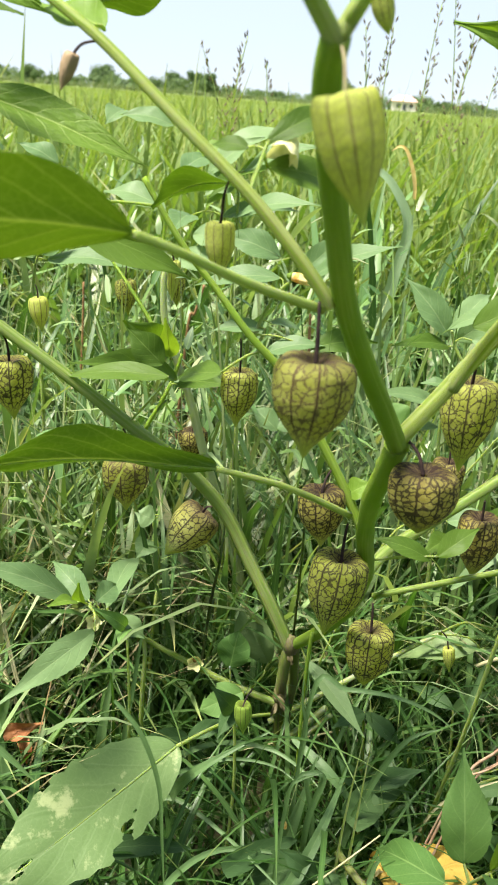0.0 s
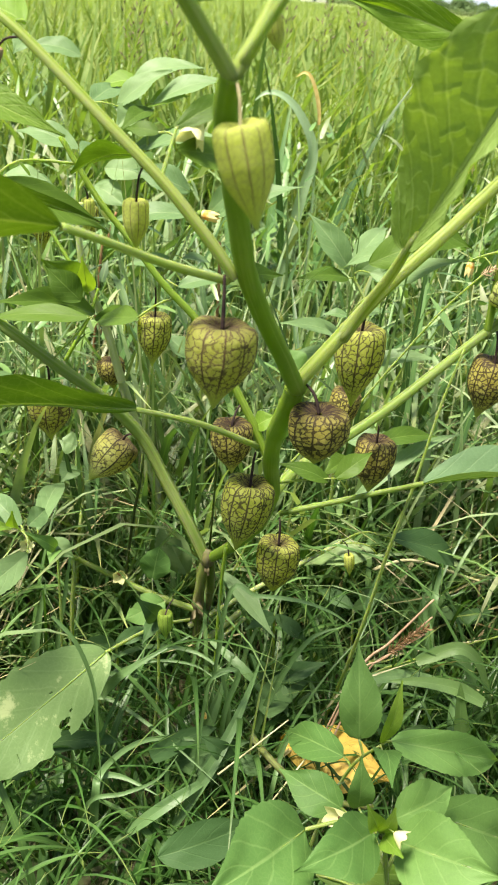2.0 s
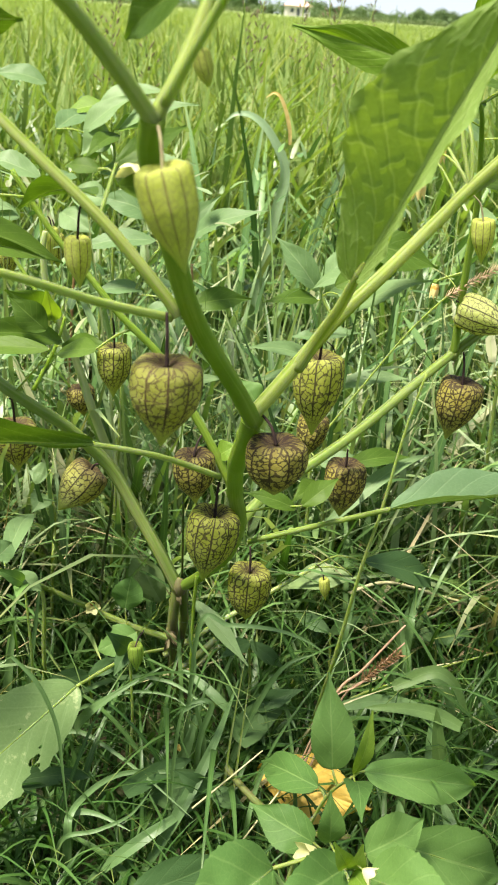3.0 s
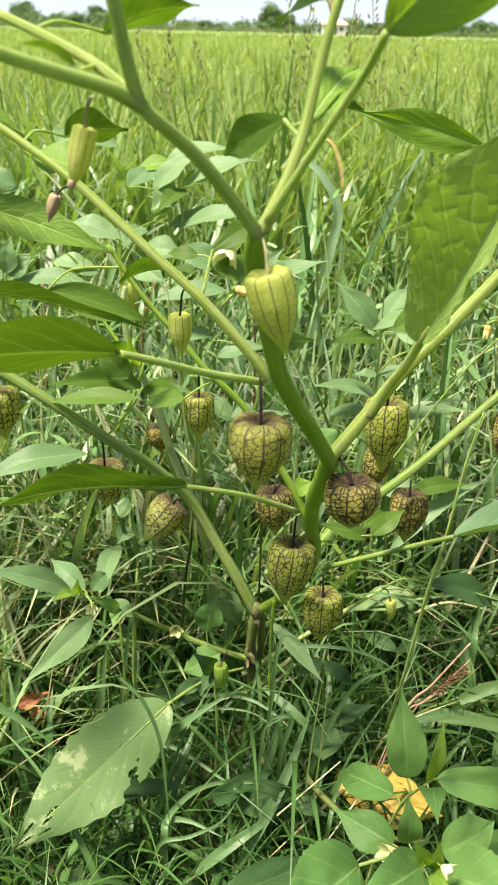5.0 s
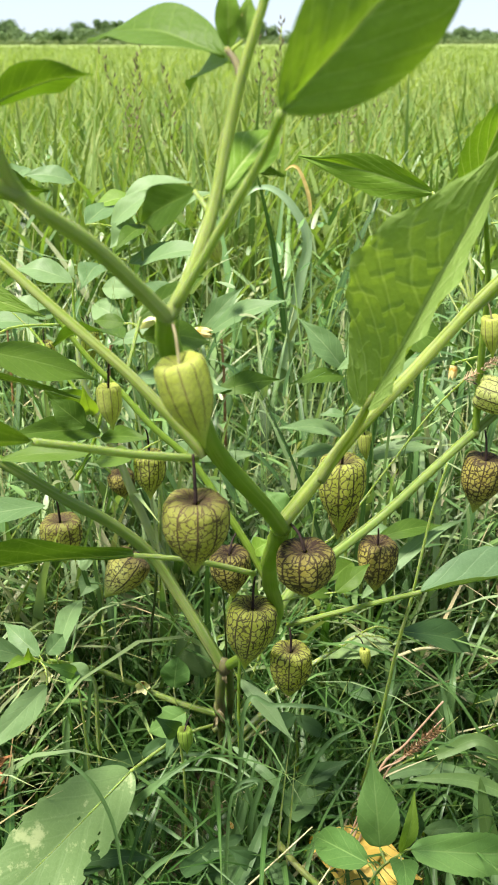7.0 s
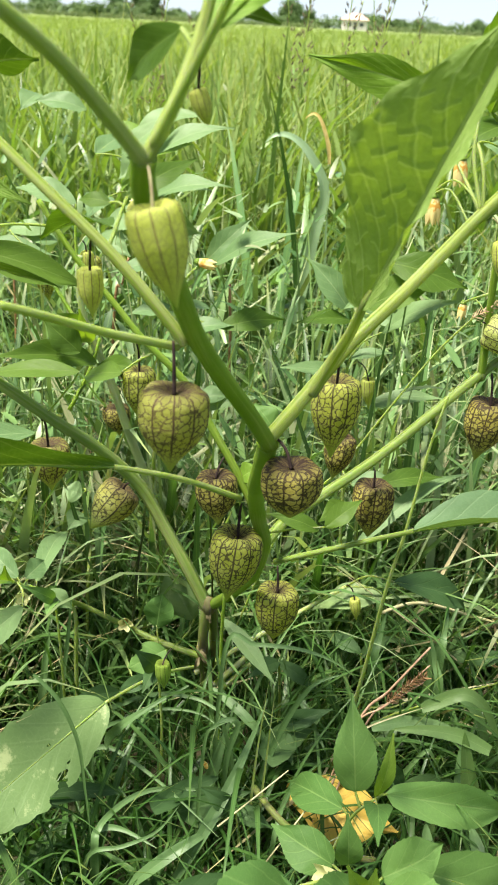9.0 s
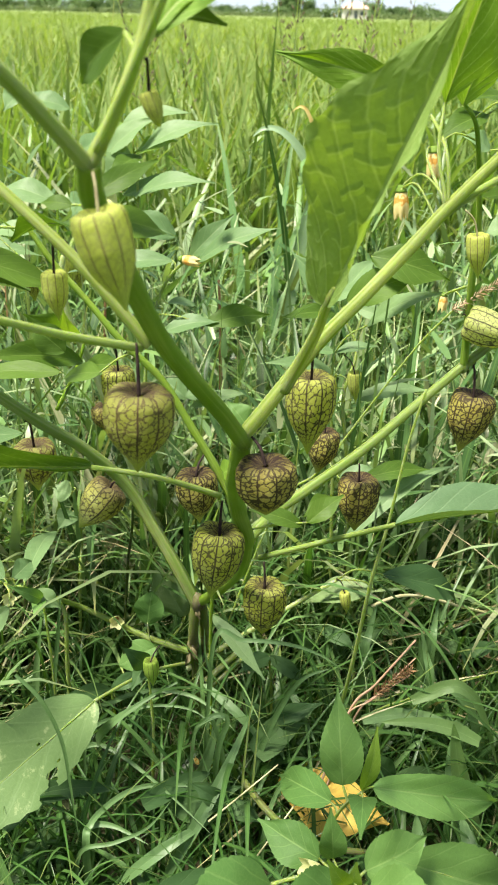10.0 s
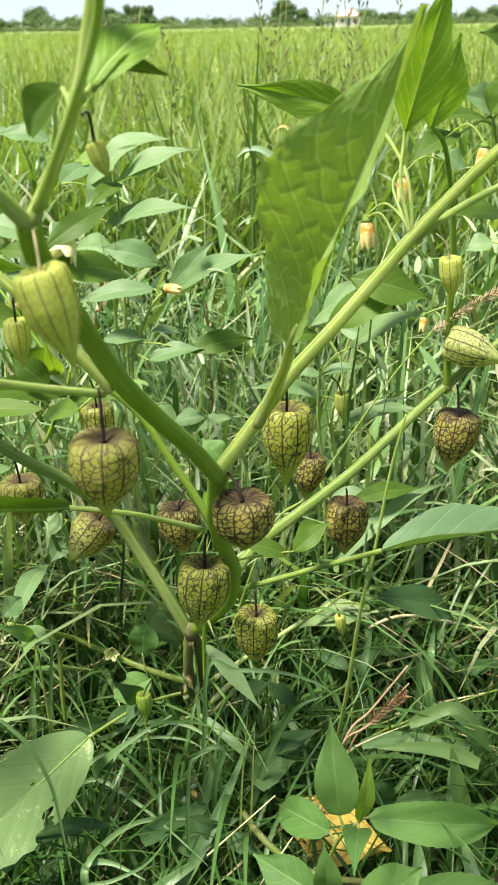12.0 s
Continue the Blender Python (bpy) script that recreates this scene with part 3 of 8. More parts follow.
def petals(parent, centre, way, size, material, rust=None, name="flower", count=5, label="", flare=0.20):
    """A small nodding bell of joined petals."""
    c, d = Vector(centre), Vector(way).normalized()
    s = d.cross(Vector((0.3, 0.8, 0.52))).normalized()
    w = s.cross(d)
    rows, cols = 7, 20
    verts, faces, uvs = [], [], []
    for i in range(rows + 1):
        t = i / rows
        for j in range(cols):
            a = 2 * math.pi * j / cols
            r = size * (0.12 + (flare * t ** 0.7 if flare > 0.3 else 0.75 * flare * math.sin(math.pi * (0.1 + 0.68 * t)))) * (1 + 0.16 * math.cos(count * a) * t)
            verts.append(c + d * (size * t * (1 + 0.16 * math.cos(count * a) * t)) + (s * math.cos(a) + w * math.sin(a)) * r)
            uvs.append((t, j / cols))
    for i in range(rows):
        for j in range(cols):
            a, b = i * cols + j, i * cols + (j + 1) % cols
            faces.append((a, b, b + cols, a + cols))
    ob = link_mesh(name, verts, faces, material, parent, label, uvs, origin=c)
    petiole_to(parent, c, d, 0.0005)
    if rust:
        v, f, uv = sweep([c - d * (size * 0.12), c + d * (size * 0.14)], size * 0.12, size * 0.24, 9, 3)
        link_mesh("calyx", v, f, M_LEAF_YOUNG, ob, "", uv)
    if flare > 0.5:
        v, f, uv = sweep([c + d * (size * 0.2), c + d * (size * 0.5)], size * 0.24, size * 0.12, 9, 3)
        link_mesh("throat", v, f, M_DRY, ob, "brown flower throat", uv)
    return ob


def spike(parent, start, end, size, material, count=60):
    """A dense seed spike: many small pointed grains round an axis."""
    a, b = Vector(start), Vector(end)
    rnd = random.Random(5)
    verts, faces = [], []
    d = (b - a).normalized()
    for i in range(count):
        t = i / count
        c = a.lerp(b, t) + Vector((0, 0, 0.10 * (b - a).length * math.sin(t * 2.2)))
        ang = i * 2.4
        s = d.cross(Vector((math.cos(ang), math.sin(ang), 0.4))).normalized()
        tip = c + (s * 0.8 + d * 0.8) * size * (0.7 + 0.5 * rnd.random())
        w = s.cross(d).normalized() * size * 0.16
        k = len(verts)
        m = c.lerp(tip, 0.5)
        verts += [c, m + w, tip, m - w, m + s.cross(w).normalized() * size * 0.12]
        faces += [(k, k + 1, k + 4), (k + 1, k + 2, k + 4), (k + 2, k + 3, k + 4), (k + 3, k, k + 4), (k, k + 3, k + 2, k + 1)]
    return link_mesh("seed_spike", verts, faces, material, parent, "", None, smooth=False)


# ---- ground ----


def ground_height(x, y):
    """Flat by the plant, rising a little to the planted field behind."""
    t = min(max((y - 1.2) / 9.0, 0.0), 1.0)
    t = t * t * (3 - 2 * t)
    return 0.012 + 0.20 * t + (0.012 * noise.noise(Vector((x * 4, y * 4, 0))) if abs(x) < 8 and -3 < y < 12 else 0.0)


def build_ground():
    g = Graph("ground_soil_thatch")
    co = g.coords("Object")
    fine, mid, wide = g.noise(co, 90.0, 5.0), g.noise(co, 14.0, 4.0), g.noise(co, 0.15, 5.0)
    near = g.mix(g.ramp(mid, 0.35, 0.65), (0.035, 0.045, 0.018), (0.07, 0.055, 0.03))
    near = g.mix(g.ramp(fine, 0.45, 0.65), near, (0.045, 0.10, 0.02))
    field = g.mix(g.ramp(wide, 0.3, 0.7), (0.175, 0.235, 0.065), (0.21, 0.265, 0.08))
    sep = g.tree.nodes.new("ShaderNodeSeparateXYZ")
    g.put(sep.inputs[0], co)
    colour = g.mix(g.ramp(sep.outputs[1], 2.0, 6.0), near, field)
    material = g.done(colour, 0.85, g.bump(fine, 0.5, 0.004), 0.2)
    def stops(limit, first, growth):
        out, v, step = [0.0], 0.0, first
        while v < limit:
            v += step
            step *= growth
            out.append(v)
        return out
    half = stops(3000, 0.07, 1.16)
    xs = [-v for v in reversed(half[1:])] + half
    ys = [-v - 0.2 for v in reversed(half[1:])] + [v - 0.2 for v in half]
    verts = [(x, y, ground_height(x, y)) for y in ys for x in xs]
    n = len(xs)
    faces = [(j * n + i, j * n + i + 1, (j + 1) * n + i + 1, (j + 1) * n + i) for j in range(len(ys) - 1) for i in range(n - 1)]
    ob = link_mesh("ground", verts, faces, material, None, "", None, origin=(0, 0, 0))
    tagged(ob, "dark soil and thatch running out to a green field", "ground", kind="structure")


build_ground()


# ---- grass ----


def blades(name, label, material, x, y, length, width, lean, heading, droop, rng, segs=5, base=None, cut=None):
    """Many ribbons of grass in one mesh. All arguments are arrays with one entry a blade."""
    n = len(x)
    z0 = np.array([ground_height(a, b) for a, b in zip(x, y)]) if base is None else base
    t = np.linspace(0, 1, segs + 1)
    tilt = lean[:, None] + droop[:, None] * t[None, :] ** 1.4
    step = (length / segs)[:, None]
    dx = np.sin(tilt) * step
    dz = np.cos(tilt) * step
    out = np.concatenate([np.zeros((n, 1)), np.cumsum(dx[:, :-1], 1)], 1)
    up = np.concatenate([np.zeros((n, 1)), np.cumsum(dz[:, :-1], 1)], 1)
    hx, hy = np.cos(heading)[:, None], np.sin(heading)[:, None]
    cx, cy, cz = x[:, None] + hx * out, y[:, None] + hy * out, z0[:, None] + up - 0.01
    cz = np.maximum(cz, z0[:, None] - 0.01 + 0.0 * cz)
    turn = heading + rng.uniform(-0.7, 0.7, n)
    half = 0.5 * width[:, None] * (np.minimum(1.0, 0.55 + 1.6 * t)[None, :] * (1 - t[None, :] ** 2.2) + 0.03)
    sx, sy = -np.sin(turn)[:, None] * half, np.cos(turn)[:, None] * half
    vee = 0.25 * half
    left = np.stack([cx - sx, cy - sy, cz + vee], 2)
    right = np.stack([cx + sx, cy + sy, cz + vee], 2)
    mid = np.stack([cx, cy, cz], 2)
    verts = np.stack([left, mid, right], 2).reshape(-1, 3)
    m = (segs + 1) * 3
    pattern = []
    for i in range(segs):
        a = i * 3
        pattern += [(a, a + 1, a + 4, a + 3), (a + 1, a + 2, a + 5, a + 4)]
    faces = (np.array(pattern)[None] + (np.arange(n) * m)[:, None, None]).reshape(-1, 4)
    uv = np.tile(np.stack([np.repeat(t, 3), np.tile([0.0, 0.5, 1.0], segs + 1)], 1), (n, 1))
    mesh = bpy.data.meshes.new(name)
    mesh.vertices.add(len(verts))
    mesh.vertices.foreach_set("co", verts.ravel().astype(np.float32))
    mesh.loops.add(faces.size)
    mesh.loops.foreach_set("vertex_index", faces.ravel().astype(np.int32))
    mesh.polygons.add(len(faces))
    mesh.polygons.foreach_set("loop_start", (np.arange(len(faces)) * 4).astype(np.int32))
    mesh.polygons.foreach_set("use_smooth", np.ones(len(faces), dtype=bool))
    layer = mesh.uv_layers.new(name="UVMap")
    layer.data.foreach_set("uv", uv[faces.ravel()].ravel().astype(np.float32))
    mesh.materials.append(material)
    mesh.update(calc_edges=True)
    mesh.validate()
    return tagged(new(name, mesh), label, "grass", kind="stuff")


RNG = np.random.default_rng(11)


def scatter(n, x0, x1, y0, y1, clump=0, spread=0.03, power=1.0):
    """Roots in a rectangle, in tufts where clump is set; power over 1 crowds them towards y0."""
    if clump:
        k = max(n // clump, 1)
        tx, ty = RNG.uniform(x0, x1, k), y0 + (y1 - y0) * RNG.uniform(0, 1, k) ** power
        pick = RNG.integers(0, k, n)
        return tx[pick] + RNG.normal(0, spread, n), ty[pick] + RNG.normal(0, spread, n)
    return RNG.uniform(x0, x1, n), y0 + (y1 - y0) * RNG.uniform(0, 1, n) ** power


def fan(n, y0, y1, power=1.6, wide=0.42, pad=0.5):
    """Roots spread over a wedge that opens away from the plant."""
    y = y0 + (y1 - y0) * RNG.uniform(0, 1, n) ** power
    return RNG.uniform(-1, 1, n) * (wide * (y + 0.6) + pad), y


def grow_grass():
    u = RNG.uniform
    # short fine grass round the foot of the plant
    x, y = scatter(8600, -0.42, 0.52, -0.40, 0.24, 9, 0.02)
    n = len(x)
    reach = np.clip((y + 0.42) / 0.5, 0.25, 1.0)
    blades("grass_low", "fine dark green grass round the foot of the plant", M_GRASS, x, y, u(0.07, 0.22, n) * reach, u(0.0012, 0.0042, n),
           u(0.05, 0.6, n), u(0, 6.283, n), u(0.2, 1.9, n), RNG, 6)
    # close turf that hides the soil
    x, y = scatter(5200, -0.45, 0.52, -0.50, 0.05, 12, 0.02)
    n = len(x)
    blades("grass_turf", "short dense grass covering the soil", M_GRASS, x, y, u(0.025, 0.06, n), u(0.0015, 0.004, n), u(0.1, 0.9, n), u(0, 6.283, n), u(0.2, 1.6, n), RNG, 4)
    # paler grass and straw at the field edge beside the plant
    x, y = scatter(900, -0.32, -0.125, -0.13, 0.12, 8, 0.012)
    n = len(x)
    blades("grass_edge", "pale mixed grass beside the plant", M_REED, x, y, u(0.08, 0.20, n), u(0.002, 0.008, n), u(0.0, 0.6, n), u(0, 6.283, n), u(0.2, 1.8, n), RNG, 6)
    x, y = scatter(240, -0.30, -0.11, -0.12, 0.12)
    n = len(x)
    blades("dry_straw", "bleached straw leaning among the edge grass", M_STRAW, x, y, u(0.10, 0.24, n), u(0.0012, 0.0035, n), u(0.1, 0.9, n), u(0, 6.283, n), u(-0.2, 0.4, n), RNG, 4)
    # broad blades that lie over
    x, y = scatter(1500, -0.4, 0.5, -0.33, 0.28)
    n = len(x)
    reach = np.clip((y + 0.50) / 0.5, 0.3, 1.0)
    blades("grass_arching", "long thin grass blades arching over the low growth", M_GRASS, x, y, u(0.14, 0.26, n) * reach, u(0.0013, 0.0034, n), u(0.05, 0.5, n), u(0, 6.283, n), u(1.2, 2.5, n), RNG, 10)
    x, y = scatter(130, -0.25, 0.4, -0.26, 0.15)
    n = len(x)
    reach = np.clip((y + 0.55) / 0.5, 0.4, 1.0)
    blades("grass_arcs", "smooth bluish grass blades arching over the low grass", M_ARC, x, y, u(0.18, 0.30, n) * reach, u(0.003, 0.0055, n), u(0.05, 0.5, n), u(0, 6.283, n), u(1.3, 2.6, n), RNG, 16)
    x, y = scatter(260, -0.4, 0.5, -0.30, 0.28)
    n = len(x)
    reach = np.clip((y + 0.42) / 0.5, 0.25, 1.0)
    blades("grass_broad", "broad arching grass blades", M_GRASS, x, y, u(0.12, 0.26, n) * reach, u(0.005, 0.010, n), u(0.1, 0.7, n), u(0, 6.283, n), u(0.6, 2.0, n), RNG, 7)
    # dead straw
    x, y = scatter(1900, -0.6, 0.8, -0.05, 1.3)
    n = len(x)
    reach = np.clip((y + 0.42) / 0.5, 0.25, 1.0)
    blades("dry_straw", "dead straw caught between the green blades", M_STRAW, x, y, u(0.06, 0.24, n) * reach, u(0.001, 0.004, n), u(0.3, 1.5, n), u(0, 6.283, n), u(-0.2, 0.5, n), RNG, 4)
    # paler blades among the dark ones, towards the field
    x, y = scatter(700, -0.22, 0.07, 0.0, 0.28)
    n = len(x)
    blades("grass_pale", "pale green grass blades standing behind the plant", M_REED, x, y, u(0.12, 0.25, n), u(0.003, 0.008, n), u(0.0, 0.6, n), u(0, 6.283, n), u(0.2, 1.8, n), RNG, 6)
    # bleached straw lying over the grass at the field edge
    for i, (x0, x1, y0, y1, low, high, count) in enumerate([(-0.30, 0.06, 0.12, 0.50, 0.02, 0.11, 260), (0.13, 0.45, -0.04, 0.35, 0.01, 0.06, 170)]):
        x, y = scatter(count, x0, x1, y0, y1)
        n = len(x)
        blades("dry_straw", "bleached straw lying over the grass", M_STRAW, x, y, u(0.10, 0.26, n), u(0.0015, 0.0045, n), u(0.7, 1.5, n), u(0, 6.283, n), u(-0.2, 0.4, n), RNG, 4, base=u(low, high, n))
    # tangled tall grass behind the plant
    x, y = fan(8200, 0.03, 1.5, 1.1, 0.42, 0.35)
    n = len(x)
    blades("grass_tall", "tall tangled grass behind the plant", M_REED, x, y, u(0.14, 0.36, n), u(0.003, 0.011, n), u(0.0, 0.6, n), u(0, 6.283, n), u(0.1, 2.0, n), RNG, 6)
    x, y = fan(3000, 0.40, 3.0, 1.2, 0.42, 0.35)
    n = len(x)
    blades("reed_grass", "broad bright grass blades bending over", M_REED, x, y, u(0.24, 0.46, n), u(0.008, 0.018, n), u(0.0, 0.6, n), u(0, 6.283, n), u(0.5, 2.4, n), RNG, 8)
    # pale upright culms with small leaves along them
    x, y = fan(1500, 0.03, 1.6, 1.3, 0.42, 0.35)
    n = len(x)
    tall = u(0.18, 0.42, n)
    blades("grass_culms", "pale thin grass culms standing behind the plant", M_CULM, x, y, tall, u(0.0012, 0.0030, n), u(0.0, 0.22, n), u(0, 6.283, n), u(-0.1, 0.4, n), RNG, 5)
    pick = RNG.integers(0, n, 5200)
    k = len(pick)
    blades("herb_leaflets", "small bright leaflets of herbs among the culms", M_REED, x[pick] + RNG.normal(0, 0.012, k), y[pick] + RNG.normal(0, 0.012, k), u(0.012, 0.045, k), u(0.003, 0.009, k), u(0.3, 1.4, k), u(0, 6.283, k), u(0.1, 1.0, k), RNG, 4,
           base=0.012 + tall[pick] * u(0.25, 0.98, k))
    # the meadow all round, outside the tangle by the plant
    x, y = RNG.normal(0, 1.9, 44000), 0.6 + RNG.normal(0, 2.2, 44000)
    keep = ~((np.abs(x) < 0.45) & (y > -0.80) & (y < 0.5)) & (np.abs(x) > 0.30 * (y + 0.6))
    for field, name, label, material in ((False, "meadow_grass", "green meadow grass round the plant", M_REED), (True, "field_grass_side", "bright green field grass at the side of the meadow", M_RICE_NEAR)):
        pick = keep & ((y > 1.0) == field)
        p, q = x[pick], y[pick]
        n = len(p)
        blades(name, label, material, p, q, u(0.14, 0.36, n), u(0.007, 0.016, n), u(0.0, 0.8, n), u(0, 6.283, n), u(0.3, 2.2, n), RNG, 3)
    x, y = RNG.uniform(-40, 40, 15000), RNG.uniform(-30, 45, 15000)
    keep = ((np.abs(x) > 6) | (y < -5) | (y > 7)) & (np.abs(x) > 0.34 * (y + 1.0))
    x, y = x[keep], y[keep]
    n = len(x)
    blades("meadow_grass_far", "green field grass on all sides", M_RICE, x, y, u(0.12, 0.30, n), u(0.02, 0.06, n), u(0.0, 0.7, n), u(0, 6.283, n), u(0.2, 1.6, n), RNG, 3)
    # the field
    y0 = 0.75 + 2.6 * u(0, 1, 1500) ** 1.1
    x0 = u(-1, 1, 1500) * (0.36 * (y0 + 0.6) + 0.3)
    pick = RNG.integers(0, 1500, 17000)
    x, y = x0[pick] + RNG.normal(0, 0.028, 17000) * (0.6 + 0.3 * y0[pick]), y0[pick] + RNG.normal(0, 0.028, 17000)
    n = len(x)
    blades("field_grass_near", "bright green field grass in tall tufts", M_RICE_NEAR, x, y, (u(0.24, 0.50, n) - 0.022 * (y - 1.0)) * (0.8 + 0.3 * RNG.random(1500)[pick]), u(0.006, 0.017, n), u(0.0, 0.35, n), u(0, 6.283, n), u(0.1, 1.6, n), RNG, 5)
    x, y = fan(30000, 2.6, 40.0, 2.3, 0.34, 0.5)
    n = len(x)
    blades("field_grass_far", "light green field stretching to the trees", M_RICE, x, y, u(0.14, 0.26, n), u(0.010, 0.028, n), u(0.0, 0.7, n), u(0, 6.283, n), u(0.1, 1.4, n), RNG, 3)
    x, y = fan(9000, 40.0, 160.0, 1.5, 0.34, 1.0)
    n = len(x)
    blades("field_grass_distant", "hazy light green far field", M_RICE, x, y, u(0.08, 0.2, n), u(0.05, 0.12, n), u(0.0, 0.35, n), u(0, 6.283, n), u(0.1, 0.8, n), RNG, 2)


grow_grass()


def panicle(place, height, lean, heading, seed):
    """A thin flowering grass stalk with loose side branches of dark grains."""
    rnd = random.Random(seed)
    x, y = place
    ob = thing("flowering_grass", (x, y, ground_height(x, y)), "thin flowering grass stalk with loose dark grains", "grass", "flowering grass stalks")
    base = Vector((x, y, ground_height(x, y) - 0.005))
    side = Vector((math.cos(heading), math.sin(heading), 0))
    pts = [base + Vector((0, 0, height * t)) + side * (lean * height * t * t) for t in (0, 0.3, 0.6, 0.85, 1.0)]
    tube("culm", pts, 0.0013, 0.0006, M_PETIOLE, ob, sides=5, steps=4)
    verts, faces = [], []
    for i in range(26):
        t = 0.70 + 0.30 * (i + rnd.random()) / 26
        c = base + Vector((0, 0, height * t)) + side * (lean * height * t * t)
        a = rnd.random() * 6.28
        out = Vector((math.cos(a), math.sin(a), 0))
        d = (out * (1.15 - t) * 2.2 + Vector((0, 0, 0.9))).normalized()
        reach = 0.003 + 0.022 * (1.02 - t) * 3 * rnd.random()
        c = c + d * reach
        s = d.cross(Vector((0.2, 0.9, 0.3))).normalized() * 0.0014
        w = d.cross(s).normalized() * 0.0014
        tip = c + d * 0.0105
        m = c + d * 0.005
        k = len(verts)
        verts += [c, m + s, m + w, m - s, m - w, tip]
        faces += [(k, k + 2, k + 1), (k, k + 3, k + 2), (k, k + 4, k + 3), (k, k + 1, k + 4), (k + 5, k + 1, k + 2), (k + 5, k + 2, k + 3), (k + 5, k + 3, k + 4), (k + 5, k + 4, k + 1)]
    link_mesh("grains", verts, faces, M_SEED, ob, "", None, smooth=False)


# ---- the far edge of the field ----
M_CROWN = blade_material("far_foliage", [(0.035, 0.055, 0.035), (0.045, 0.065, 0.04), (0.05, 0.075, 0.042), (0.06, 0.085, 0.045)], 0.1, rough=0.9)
# woods belt: base colours lifted and greyed to stand in for distance haze
M_WOODS_HAZED = blade_material("far_woods", [(0.085, 0.115, 0.08), (0.105, 0.14, 0.09), (0.125, 0.16, 0.10), (0.145, 0.175, 0.11)], 0.25, rough=0.9)
M_SCRUB = blade_material("far_scrub", [(0.08, 0.11, 0.05), (0.13, 0.15, 0.075), (0.26, 0.24, 0.14), (0.065, 0.10, 0.045)], 0.2)
M_BARK = plain_material("far_bark", (0.10, 0.075, 0.055), (0.16, 0.13, 0.10), 3.0, 0.9)
M_WALL = plain_material("house_wall_plaster", (0.46, 0.43, 0.41), (0.54, 0.50, 0.48), 1.5, 0.8)
M_ROOF = plain_material("house_roof_pale_red", (0.52, 0.31, 0.27), (0.60, 0.39, 0.34), 1.5, 0.7)
M_PANE = plain_material("house_window_dark", (0.05, 0.06, 0.07), (0.09, 0.10, 0.11), 1.5, 0.2)
FAR = 300.0


def foliage(centres, rnd, count, size):
    """Small leaf cards turned every way, thick towards the outside of each clump."""
    verts, faces = [], []
    for c, r in centres:
        for _ in range(count):
            d = Vector((rnd.gauss(0, 1), rnd.gauss(0, 1), rnd.gauss(0, 0.8))).normalized()
            p = c + d * r * (0.25 + 0.8 * rnd.random() ** 0.7)
            a = Vector((rnd.gauss(0, 1), rnd.gauss(0, 1), rnd.gauss(0, 1))).normalized()
            b = a.cross(d).normalized() if abs(a.dot(d)) < 0.98 else a.orthogonal().normalized()
            s = size * (0.6 + 0.8 * rnd.random())
            k = len(verts)
            verts += [p - a * s, p + b * s * 0.6, p + a * s, p - b * s * 0.6]
            faces.append((k, k + 1, k + 2, k + 3))
    return verts, faces


def far_tree(x, y, height, spread, seed, name="tree", label="round dark green tree far across the field"):
    rnd = random.Random(seed)
    z = ground_height(x, y)
    ob = thing(name, (x, y, z), label, "tree", "trees beyond the field")
    base = Vector((x, y, z - 0.1))
    limbs = []
    tube("trunk", [base, base + Vector((0.1 * spread, 0, height * 0.25)), base + Vector((0, 0, height * 0.6))], 0.035 * height, 0.015 * height, M_BARK, ob, sides=7, steps=3)
    for i in range(20):
        a = i * 2.4 + rnd.random()
        up = rnd.random()
        r = spread * (0.06 + 0.50 * rnd.random()) * math.sin(0.5 + 2.3 * up)
        limbs.append((base + Vector((math.cos(a) * r, math.sin(a) * r, height * (0.08 + 0.74 * up))), spread * (0.10 + 0.17 * rnd.random())))
    v, f = foliage(limbs, rnd, 340, 0.10 + spread * 0.018)
    link_mesh("crown", v, f, M_CROWN, ob, "", [(0.5, 0.5)] * len(v), smooth=False)


def far_scrub(x0, x1, y, height, seed, label, material=None, name="far_scrub"):
    rnd = random.Random(seed)
    c, x = [], x0
    while x < x1:
        h = height * (0.55 + 0.35 * noise.noise(Vector((x * 0.11, seed, 0))) + 0.35 * rnd.random())
        for up in (0.25, 0.6):
            c.append((Vector((x, y + rnd.uniform(-4, 4), ground_height(x, y) + h * up)), h * 0.42))
        x += height * (0.14 + 0.2 * rnd.random())
    v, f = foliage(c, rnd, 56, height * 0.075)
    ob = link_mesh(name, v, f, material or M_SCRUB, None, "", [(0.5, 0.5)] * len(v), smooth=False)
    tagged(ob, label, "bushes", kind="stuff")


def ray_x(offset):
    """Sideways metres at the far edge for an offset of the view in degrees."""
    return math.tan(radians(offset)) * FAR


